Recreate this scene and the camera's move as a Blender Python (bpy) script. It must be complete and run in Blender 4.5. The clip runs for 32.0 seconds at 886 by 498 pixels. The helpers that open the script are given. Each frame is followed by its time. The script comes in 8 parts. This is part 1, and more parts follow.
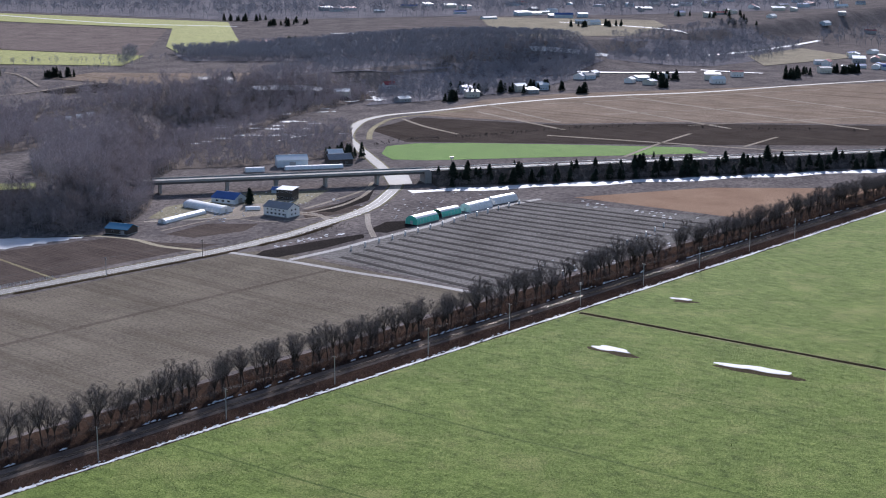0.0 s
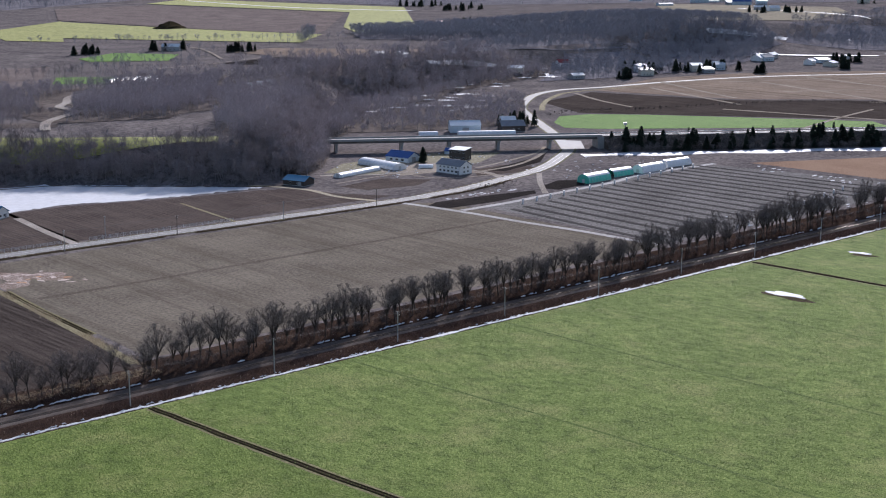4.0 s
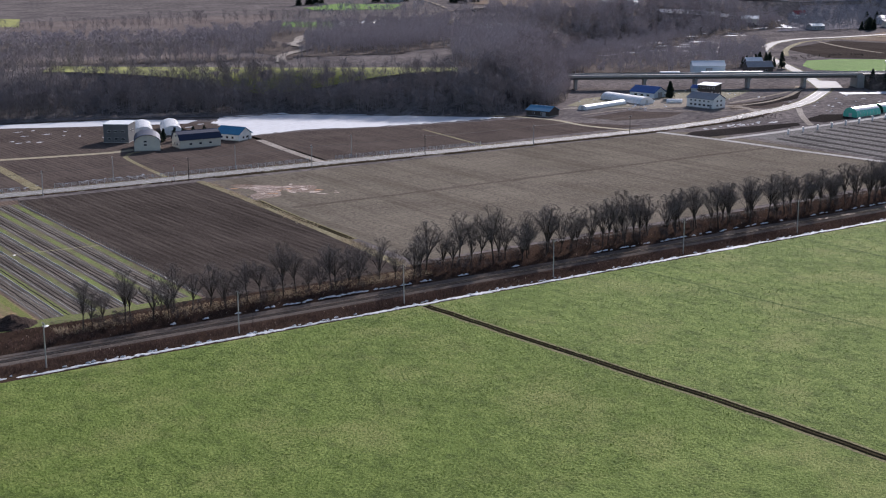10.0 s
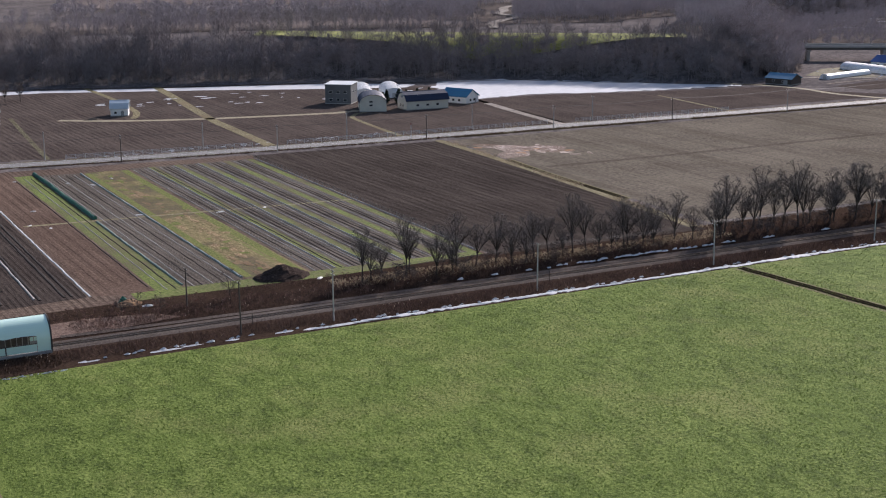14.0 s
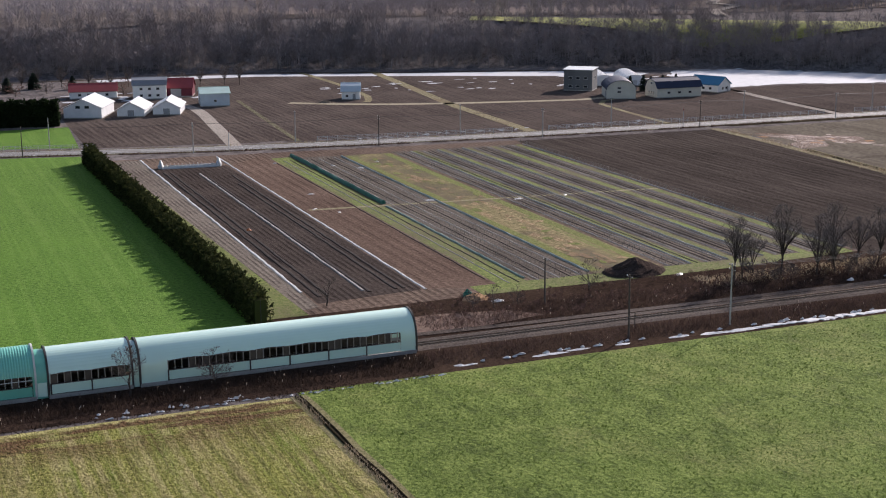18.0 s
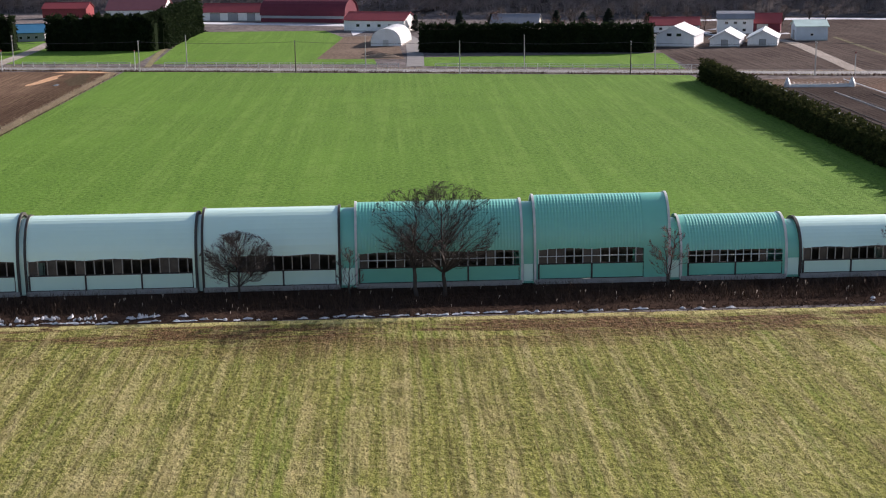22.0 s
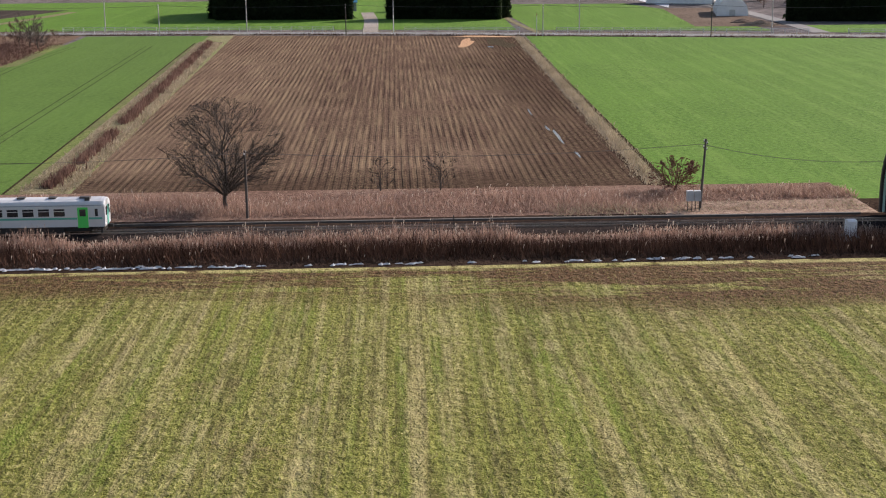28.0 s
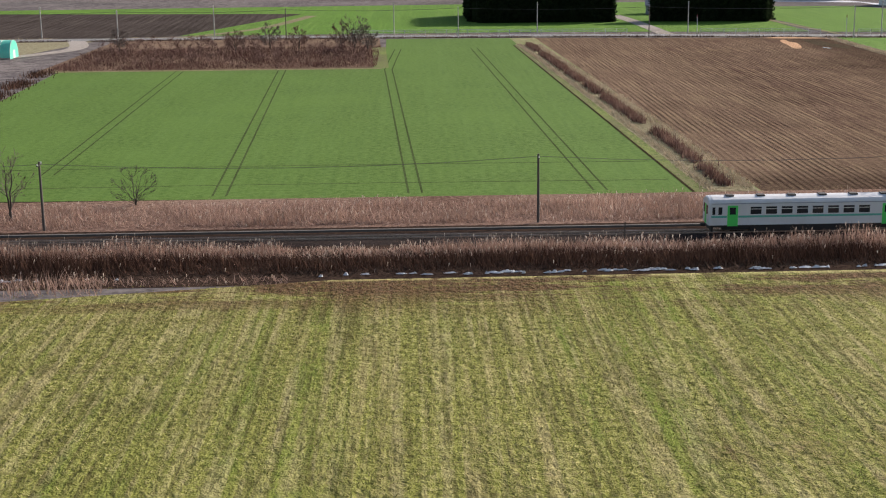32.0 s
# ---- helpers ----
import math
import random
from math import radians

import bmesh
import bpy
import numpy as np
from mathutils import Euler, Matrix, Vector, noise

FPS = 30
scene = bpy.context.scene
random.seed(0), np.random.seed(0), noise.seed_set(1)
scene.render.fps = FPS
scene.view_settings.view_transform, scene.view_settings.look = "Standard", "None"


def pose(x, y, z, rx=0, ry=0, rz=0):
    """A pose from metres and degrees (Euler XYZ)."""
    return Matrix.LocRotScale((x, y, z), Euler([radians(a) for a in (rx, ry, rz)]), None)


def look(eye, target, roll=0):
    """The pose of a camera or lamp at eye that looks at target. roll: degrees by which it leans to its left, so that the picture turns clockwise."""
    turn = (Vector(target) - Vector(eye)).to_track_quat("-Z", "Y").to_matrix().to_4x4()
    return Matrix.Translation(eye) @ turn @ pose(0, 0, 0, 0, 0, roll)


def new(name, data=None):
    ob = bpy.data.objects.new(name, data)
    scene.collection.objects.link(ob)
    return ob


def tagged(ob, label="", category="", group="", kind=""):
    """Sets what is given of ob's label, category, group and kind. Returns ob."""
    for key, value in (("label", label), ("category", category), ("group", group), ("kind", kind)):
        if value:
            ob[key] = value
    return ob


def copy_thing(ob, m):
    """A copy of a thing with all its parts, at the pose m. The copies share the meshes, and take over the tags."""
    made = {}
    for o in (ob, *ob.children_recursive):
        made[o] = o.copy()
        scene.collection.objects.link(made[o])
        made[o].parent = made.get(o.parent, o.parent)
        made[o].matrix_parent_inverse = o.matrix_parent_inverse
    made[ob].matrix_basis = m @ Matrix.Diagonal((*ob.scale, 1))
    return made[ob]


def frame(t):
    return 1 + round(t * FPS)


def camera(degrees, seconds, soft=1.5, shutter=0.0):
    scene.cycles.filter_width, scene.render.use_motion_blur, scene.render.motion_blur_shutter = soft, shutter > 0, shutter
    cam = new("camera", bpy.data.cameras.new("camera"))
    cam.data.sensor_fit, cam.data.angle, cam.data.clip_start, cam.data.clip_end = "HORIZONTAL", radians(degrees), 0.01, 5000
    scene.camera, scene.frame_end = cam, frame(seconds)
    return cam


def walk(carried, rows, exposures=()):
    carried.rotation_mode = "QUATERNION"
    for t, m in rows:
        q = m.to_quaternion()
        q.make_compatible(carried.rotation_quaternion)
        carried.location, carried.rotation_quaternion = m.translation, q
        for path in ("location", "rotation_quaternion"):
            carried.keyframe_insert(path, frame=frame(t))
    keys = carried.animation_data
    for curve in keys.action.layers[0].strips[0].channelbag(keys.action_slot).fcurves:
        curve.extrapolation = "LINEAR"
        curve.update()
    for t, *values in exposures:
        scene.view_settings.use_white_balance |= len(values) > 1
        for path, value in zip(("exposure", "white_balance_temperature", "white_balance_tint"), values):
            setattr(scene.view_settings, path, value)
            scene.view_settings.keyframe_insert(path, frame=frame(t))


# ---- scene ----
# the clip's camera opens up and warms a little on its way
EXPOSURES = [(0, 0.52, 5650, 19), (6, 0.46, 5800, 20), (13, 0.46, 6080, 20.5), (16, 0.48, 6250, 21), (19, 0.58, 6400, 21.5), (21, 0.70, 6440, 22.5), (23, 0.75, 6480, 23), (25, 0.75, 6480, 24), (27, 0.74, 6500, 20.5), (30, 0.74, 6550, 19.5), (32, 0.75, 6550, 17)]
cam = camera(35.57, 32.0, 1.1)
PATH = [
    (0, (-27.67, -317.36, 138.20), (46.34, -253.49, 117.19), 0.33),
    (0.5, (-28.67, -318.07, 137.14), (44.29, -252.96, 116.21), 0.40),
    (1, (-29.68, -318.78, 135.96), (41.17, -251.36, 115.09), 0.44),
    (1.5, (-30.71, -319.54, 134.45), (38.51, -250.46, 113.54), 0.42),
    (2, (-31.75, -320.27, 132.37), (36.53, -250.28, 111.43), 0.38),
    (2.5, (-32.69, -320.97, 129.79), (34.76, -250.20, 108.74), 0.35),
    (4.5, (-33.23, -320.92, 113.04), (31.66, -247.84, 91.86), 0.17),
    (5, (-32.53, -319.82, 109.22), (31.50, -246.03, 87.88), 0.12),
    (5.5, (-31.69, -318.40, 105.63), (31.12, -243.61, 84.11), 0.04),
    (6, (-30.72, -316.47, 102.51), (31.55, -241.25, 80.94), 0.04),
    (6.5, (-29.88, -313.93, 100.03), (31.50, -238.01, 78.37), 0.07),
    (7, (-29.38, -310.82, 98.05), (30.71, -233.91, 76.27), 0.08),
    (7.5, (-29.45, -307.12, 96.34), (29.44, -229.33, 74.43), 0.02),
    (8, (-30.01, -302.95, 94.80), (27.59, -224.23, 72.72), -0.04),
    (8.5, (-30.91, -298.35, 93.28), (26.15, -219.30, 71.03), -0.09),
    (9, (-31.98, -293.42, 91.71), (24.03, -213.66, 69.35), -0.17),
    (9.5, (-33.13, -288.24, 90.01), (22.18, -208.01, 67.57), -0.29),
    (10, (-34.22, -282.87, 88.10), (20.05, -201.94, 65.63), -0.35),
    (10.5, (-35.20, -277.35, 86.02), (17.57, -195.44, 63.53), -0.35),
    (11, (-36.18, -271.70, 83.88), (15.20, -188.94, 61.29), -0.37),
    (11.5, (-37.28, -265.97, 81.75), (12.94, -182.52, 59.08), -0.40),
    (12, (-38.55, -260.19, 79.64), (11.15, -176.43, 56.95), -0.46),
    (12.5, (-39.97, -254.35, 77.53), (9.30, -170.36, 54.80), -0.45),
    (13, (-41.59, -248.47, 75.42), (6.53, -163.81, 52.65), -0.48),
    (13.5, (-43.40, -242.53, 73.27), (3.01, -156.93, 50.49), -0.49),
    (14, (-45.33, -236.51, 71.13), (-0.44, -150.12, 48.29), -0.46),
    (14.5, (-47.35, -230.40, 69.10), (-3.91, -143.29, 46.19), -0.45),
    (15, (-49.47, -224.23, 67.33), (-7.08, -136.63, 44.30), -0.47),
    (15.5, (-51.81, -217.89, 65.79), (-10.48, -129.82, 42.67), -0.55),
    (17.5, (-68.45, -189.77, 61.97), (-28.83, -100.80, 39.29), -0.33),
    (18, (-69.54, -183.70, 60.16), (-32.71, -93.51, 37.63), -0.28),
    (18.5, (-70.61, -177.96, 57.83), (-37.10, -86.47, 35.33), -0.33),
    (19, (-72.03, -172.54, 54.95), (-41.89, -79.89, 32.42), -0.40),
    (19.5, (-74.17, -167.34, 51.85), (-47.99, -73.51, 29.26), -0.57),
    (20, (-77.10, -162.33, 48.94), (-56.94, -67.02, 26.35), -0.77),
    (20.5, (-80.84, -157.81, 46.11), (-68.67, -61.19, 23.38), -0.78),
    (21, (-85.24, -154.10, 43.38), (-77.30, -57.06, 20.56), -0.84),
    (21.5, (-90.59, -151.18, 40.81), (-84.96, -54.00, 17.92), -0.91),
    (22, (-96.88, -148.87, 38.46), (-93.21, -51.61, 15.53), -0.85),
    (22.5, (-104.07, -147.03, 36.51), (-100.94, -49.77, 13.44), -0.83),
    (23, (-111.83, -145.37, 34.91), (-109.61, -48.09, 11.85), -0.83),
    (23.5, (-120.00, -144.09, 33.65), (-119.02, -46.79, 10.56), -0.81),
    (24, (-128.62, -143.24, 32.67), (-128.12, -45.97, 9.50), -0.77),
    (24.5, (-137.55, -142.60, 31.93), (-137.15, -45.34, 8.68), -0.78),
    (26.5, (-175.76, -139.96, 31.06), (-173.27, -42.79, 7.58), -0.60),
    (27, (-185.34, -139.13, 30.91), (-182.96, -41.94, 7.50), -0.53),
    (27.5, (-194.87, -138.29, 30.75), (-192.63, -41.06, 7.46), -0.56),
    (28, (-204.45, -137.56, 30.71), (-201.28, -40.34, 7.50), -0.55),
    (28.5, (-214.21, -137.16, 30.76), (-210.85, -39.94, 7.60), -0.58),
    (29, (-223.67, -136.90, 30.87), (-220.51, -39.66, 7.73), -0.67),
    (29.5, (-232.83, -136.54, 30.86), (-229.91, -39.28, 7.80), -0.67),
    (30, (-242.20, -136.16, 30.73), (-239.43, -38.88, 7.74), -0.53),
    (30.5, (-252.02, -135.74, 30.64), (-249.33, -38.45, 7.70), -0.55),
    (31, (-262.21, -135.36, 30.54), (-259.56, -38.05, 7.66), -0.66),
    (31.5, (-272.54, -135.04, 30.46), (-269.96, -37.71, 7.64), -0.69),
    (32, (-282.89, -134.77, 30.41), (-280.91, -37.42, 7.63), -0.73),
]
walk(cam, [(t, look(eye, target, roll)) for t, eye, target, roll in PATH], EXPOSURES)
# ---- daylight: low winter sun from beyond the fields ----
SUN_DIR = Vector((0.83, 0.56, 0.0)).normalized()
SUN_ELEV = radians(25.0)
world = bpy.data.worlds.new("sky")
scene.world = world
world.use_nodes = True
wn = world.node_tree
sky = wn.nodes.new("ShaderNodeTexSky")
sky.sky_type, sky.sun_disc = "NISHITA", False
sky.sun_elevation = SUN_ELEV
sky.sun_rotation = math.atan2(SUN_DIR.x, SUN_DIR.y)
sky.air_density, sky.dust_density = 1.2, 1.5
wn.links.new(sky.outputs[0], wn.nodes["Background"].inputs[0])
wn.nodes["Background"].inputs[1].default_value = 0.08
sun_data = bpy.data.lights.new("sun", "SUN")
sun_data.energy, sun_data.angle, sun_data.color = 4.4, radians(0.6), (1.0, 0.94, 0.85)
sun = new("sun", sun_data)
to_sun = SUN_DIR * math.cos(SUN_ELEV) + Vector((0, 0, math.sin(SUN_ELEV)))
sun.matrix_world = look((0, 0, 300), Vector((0, 0, 300)) - to_sun)
# ---- materials ----
def rgb(c):
    return (c[0], c[1], c[2], 1.0)


class Nodes:
    """A node tree in short: each call adds a node and returns its first output."""

    def __init__(self, name):
        self.m = bpy.data.materials.new(name)
        self.m.use_nodes = True
        self.t = self.m.node_tree
        self.bsdf = self.t.nodes["Principled BSDF"]
        self.pos = self.add("ShaderNodeNewGeometry").outputs["Position"]

    def add(self, kind):
        return self.t.nodes.new(kind)

    def put(self, socket, value):
        if isinstance(value, (int, float)):
            socket.default_value = value
        elif isinstance(value, (tuple, list)):
            socket.default_value = value
        else:
            self.t.links.new(value, socket)

    def noise(self, scale, detail=3.0, rough=0.55, vec=None, stretch=None):
        n = self.add("ShaderNodeTexNoise")
        v = vec or self.pos
        if stretch:
            mp = self.add("ShaderNodeMapping")
            mp.inputs["Scale"].default_value = stretch[:3]
            mp.inputs["Rotation"].default_value = (0, 0, stretch[3] if len(stretch) > 3 else 0)
            self.put(mp.inputs["Vector"], v)
            v = mp.outputs[0]
        self.put(n.inputs["Vector"], v)
        n.inputs["Scale"].default_value, n.inputs["Detail"].default_value = scale, detail
        n.inputs["Roughness"].default_value = rough
        return n.outputs["Fac"]

    def ramp(self, fac, lo, hi):
        n = self.add("ShaderNodeMapRange")
        n.inputs["From Min"].default_value, n.inputs["From Max"].default_value = lo, hi
        self.put(n.inputs["Value"], fac)
        return n.outputs[0]

    def mix(self, fac, a, b):
        n = self.add("ShaderNodeMix")
        n.data_type = "RGBA"
        self.put(n.inputs["Factor"], fac)
        self.put(n.inputs["A"], rgb(a) if isinstance(a, tuple) else a)
        self.put(n.inputs["B"], rgb(b) if isinstance(b, tuple) else b)
        return n.outputs["Result"]

    def math(self, op, a, b=0.0):
        n = self.add("ShaderNodeMath")
        n.operation = op
        self.put(n.inputs[0], a)
        self.put(n.inputs[1], b)
        return n.outputs[0]

    def axis(self, angle):
        """The distance along a level direction, angle degrees from +x."""
        n = self.add("ShaderNodeVectorMath")
        n.operation = "DOT_PRODUCT"
        self.put(n.inputs[0], self.pos)
        n.inputs[1].default_value = (math.cos(radians(angle)), math.sin(radians(angle)), 0)
        return n.outputs["Value"]

    def rows(self, width, angle, wobble=0.3, sharp=(-0.4, 0.4)):
        """0 to 1 across rows of that width; angle is across the rows."""
        d = self.axis(angle)
        d = self.math("ADD", d, self.math("MULTIPLY", self.noise(0.15, 2), wobble))
        s = self.math("SINE", self.math("MULTIPLY", d, 2 * math.pi / width))
        return self.ramp(s, *sharp)

    def chance(self):
        return self.add("ShaderNodeObjectInfo").outputs["Random"]

    def done(self, color, rough=0.9, bump=None, depth=0.1, metal=0.0, spec=0.3):
        self.put(self.bsdf.inputs["Base Color"], rgb(color) if isinstance(color, tuple) else color)
        self.put(self.bsdf.inputs["Roughness"], rough)
        self.bsdf.inputs["Metallic"].default_value = metal
        self.bsdf.inputs["Specular IOR Level"].default_value = spec
        if bump is not None:
            b = self.add("ShaderNodeBump")
            b.inputs["Strength"].default_value, b.inputs["Distance"].default_value = 1.0, depth
            self.put(b.inputs["Height"], bump)
            self.put(self.bsdf.inputs["Normal"], b.outputs[0])
        return self.m


def soil(name, dark, light, rows=None, straw=None, fine=1.6, depth=0.12, strawcut=(0.52, 0.7), furrow=(), wet=None, ends=None, tone=1.45):
    """Tilled or bare earth: broad damp patches, clods, optional rows (width, angle across, strength) and straw litter."""
    n = Nodes(name)
    dark, light = tuple(v * tone for v in dark), tuple(v * tone for v in light)
    furrow = [(k, a, p, tuple(v * tone for v in t)) for k, a, p, t in furrow]
    c = n.mix(n.ramp(n.noise(0.035, 4), 0.35, 0.68), dark, light)
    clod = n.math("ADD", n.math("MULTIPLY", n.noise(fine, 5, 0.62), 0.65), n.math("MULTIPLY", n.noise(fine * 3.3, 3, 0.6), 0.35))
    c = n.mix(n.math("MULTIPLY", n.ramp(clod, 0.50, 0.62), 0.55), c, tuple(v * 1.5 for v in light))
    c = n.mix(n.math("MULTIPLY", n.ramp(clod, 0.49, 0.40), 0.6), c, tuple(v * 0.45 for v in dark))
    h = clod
    if rows:
        r = n.rows(rows[0], rows[1], rows[3] if len(rows) > 3 else 0.3)
        r = n.math("MULTIPLY", r, n.ramp(n.noise(0.11, 4, 0.6), 0.38, 0.62))
        c = n.mix(n.math("MULTIPLY", r, rows[2]), c, tuple(v * 0.42 for v in dark))
        h = n.math("SUBTRACT", clod, n.math("MULTIPLY", r, 0.8))
    if furrow:
        for scale, angle, strength, tone in furrow:
            f = n.noise(scale, 4, 0.65, stretch=(1.0, 0.03, 1.0, radians(angle)))
            c = n.mix(n.math("MULTIPLY", n.ramp(f, 0.48, 0.6), strength), c, tone)
    if wet:
        # a damp dark side of the field, from x = wet[0] to wet[1]
        sep = n.add("ShaderNodeSeparateXYZ")
        n.put(sep.inputs[0], n.pos)
        w = n.ramp(n.math("ADD", sep.outputs["X"], n.math("MULTIPLY", n.math("SUBTRACT", n.noise(0.05, 5, 0.65, stretch=(1.0, 0.4, 1.0)), 0.5), 50.0)), wet[0], wet[1])
        if ends:
            # the churned headland, from y = ends[0] to ends[1]
            w = n.math("MAXIMUM", w, n.ramp(n.math("ADD", sep.outputs["Y"], n.math("MULTIPLY", n.math("SUBTRACT", n.noise(0.1, 5, 0.65, stretch=(0.3, 1.0, 1.0)), 0.5), 30.0)), *ends))
        c = n.mix(n.math("MULTIPLY", w, 0.75), c, n.mix(n.ramp(clod, 0.42, 0.6), (0.036, 0.023, 0.017), (0.085, 0.056, 0.040)))
    if straw:
        s = n.math("MULTIPLY", n.ramp(n.noise(2.2, 5, 0.75), *strawcut), n.ramp(n.noise(0.06, 3), 0.35, 0.6))
        c = n.mix(s, c, straw)
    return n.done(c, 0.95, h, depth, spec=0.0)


def turf(name, dark, mid, light, patch=None, fine=1.3, rows=None, depth=0.25, patchcut=(0.5, 0.7), streak=None, band=False, broad=0.0, fleck=None):
    """Grass or a young crop: sharp clumps, broad tone changes, optional dry patches, drill rows and streaks (scale, across, strength)."""
    n = Nodes(name)
    clump = n.noise(fine, 5, 0.62)
    grain = n.noise(fine * 3.7, 3, 0.6)
    both = n.math("ADD", n.math("MULTIPLY", clump, 0.58), n.math("MULTIPLY", grain, 0.42))
    if fleck:
        c = n.mix(n.ramp(both, 0.36, 0.50), dark, mid)
        c = n.mix(n.ramp(both, 0.50, 0.66), c, light)
    else:
        c = n.mix(n.ramp(both, 0.42, 0.50), dark, mid)
        c = n.mix(n.ramp(both, 0.515, 0.59), c, light)
    c = n.mix(n.math("MULTIPLY", n.ramp(n.noise(0.04, 4), 0.42, 0.66), 0.45), c, tuple(v * 1.2 for v in mid))
    if broad:
        far = n.noise(broad, 6, 0.62)
        c = n.mix(n.math("MULTIPLY", n.ramp(far, 0.50, 0.38), 0.12), c, dark)
        c = n.mix(n.math("MULTIPLY", n.math("MULTIPLY", n.ramp(far, 0.52, 0.64), n.ramp(clump, 0.44, 0.56)), 0.32), c, light)
        mott = n.noise(0.30, 6, 0.72, stretch=(1.0, 0.6, 1.0, radians(35)))
        c = n.mix(n.math("MULTIPLY", n.ramp(mott, 0.48, 0.39), 0.42), c, dark)
        c = n.mix(n.math("MULTIPLY", n.ramp(mott, 0.52, 0.62), 0.38), c, light)
    h = both
    if fleck:
        # single tufts painted pale, and their shade painted dark in the gaps between
        size, deep, pale, along_y = fleck
        fl = n.noise(size, 3, 0.55, stretch=(1.0, along_y, 1.0))
        c = n.mix(n.math("MULTIPLY", n.ramp(fl, 0.46, 0.37), deep), c, dark)
        c = n.mix(n.math("MULTIPLY", n.ramp(fl, 0.56, 0.66), pale), c, light)
        h = n.math("ADD", both, n.math("MULTIPLY", fl, 1.0))
    if rows:
        r = n.rows(rows[0], rows[1], rows[3] if len(rows) > 3 else 0.25)
        c = n.mix(n.math("MULTIPLY", r, rows[2]), c, dark)
    if streak:
        for k, (scale, angle, strength, tone) in enumerate(streak):
            s = n.noise(scale, 4, 0.6, stretch=(1.0, 0.022, 1.0, radians(angle)))
            s = n.math("ADD", n.math("MULTIPLY", s, 0.8), n.math("MULTIPLY", both, 0.2))
            s = n.math("MULTIPLY", n.ramp(s, 0.49, 0.58), n.ramp(n.noise(0.10 + 0.07 * k, 5, 0.7), 0.36, 0.58))
            c = n.mix(n.math("MULTIPLY", s, strength), c, tone)
    if patch:
        p = n.math("MULTIPLY", n.ramp(n.noise(0.045, 5, 0.65), *patchcut), n.ramp(both, 0.40, 0.56))
        c = n.mix(p, c, patch)
    if band:
        # churned brown headland, patchy, near the railway side of the field
        sep = n.add("ShaderNodeSeparateXYZ")
        n.put(sep.inputs[0], n.pos)
        west = n.math("MULTIPLY", n.ramp(sep.outputs["X"], -204.0, -182.0), n.ramp(sep.outputs["X"], -138.0, -162.0))
        south = n.ramp(n.math("ADD", sep.outputs["Y"], n.math("MULTIPLY", west, 7.0)), -30.0, -20.5)
        near = n.math("MULTIPLY", south, n.ramp(n.math("ADD", n.noise(0.13, 6, 0.72, stretch=(0.30, 1.5, 1.0, radians(8))), n.math("MULTIPLY", west, 0.03)), 0.43, 0.52))
        c = n.mix(n.math("MULTIPLY", near, 0.85), c, n.mix(n.ramp(both, 0.42, 0.6), (0.034, 0.014, 0.009), (0.150, 0.070, 0.040)))
        edge = n.math("MULTIPLY", n.ramp(sep.outputs["Y"], -17.0, -16.4), n.ramp(n.noise(0.5, 3), 0.38, 0.5))
        c = n.mix(n.math("MULTIPLY", edge, 0.8), c, light)
    return n.done(c, 0.95, h, depth, spec=0.08)


def plain(name, color, rough=0.6, vary=0.18, scale=0.8, metal=0.0, dirt=None, spec=0.4):
    """Paint, metal or plastic with faint staining and an own tone for each piece."""
    n = Nodes(name)
    k = n.noise(scale, 5, 0.65)
    c = n.mix(n.ramp(k, 0.3, 0.7), tuple(v * (1 - vary) for v in color), tuple(min(1, v * (1 + vary * 0.6)) for v in color))
    if dirt:
        c = n.mix(n.math("MULTIPLY", n.ramp(n.noise(scale * 0.5, 6, 0.7, stretch=(1.0, 1.0, 0.25)), 0.5, 0.75), 0.6), c, dirt)
    return n.done(c, rough, n.noise(scale * 6, 3), 0.004, metal, spec)


def bark(name, dark, light):
    n = Nodes(name)
    c = n.mix(n.ramp(n.noise(0.6, 4), 0.35, 0.65), dark, light)
    c = n.mix(n.math("MULTIPLY", n.chance(), 0.3), c, light)
    return n.done(c, 0.9, spec=0.15)


M_CROP = turf("crop", (0.026, 0.046, 0.008), (0.115, 0.166, 0.030), (0.25, 0.312, 0.084), patch=(0.25, 0.26, 0.09), fine=2.0, depth=0.26, patchcut=(0.50, 0.72), broad=0.03, fleck=(1.5, 0.34, 0.24, 0.75))
M_GREEN = turf("winter_wheat", (0.050, 0.104, 0.015), (0.096, 0.194, 0.026), (0.138, 0.248, 0.044), fine=1.5, depth=0.25,
               streak=((1.3, 0, 0.35, (0.075, 0.15, 0.022)), (0.45, 0, 0.35, (0.18, 0.29, 0.06))))
M_GREEN_B = turf("young_wheat", (0.062, 0.112, 0.020), (0.088, 0.157, 0.030), (0.116, 0.193, 0.044), fine=1.2, depth=0.15,
                 streak=((1.6, -3, 0.25, (0.055, 0.11, 0.022)), (0.3, -3, 0.25, (0.11, 0.195, 0.048))))


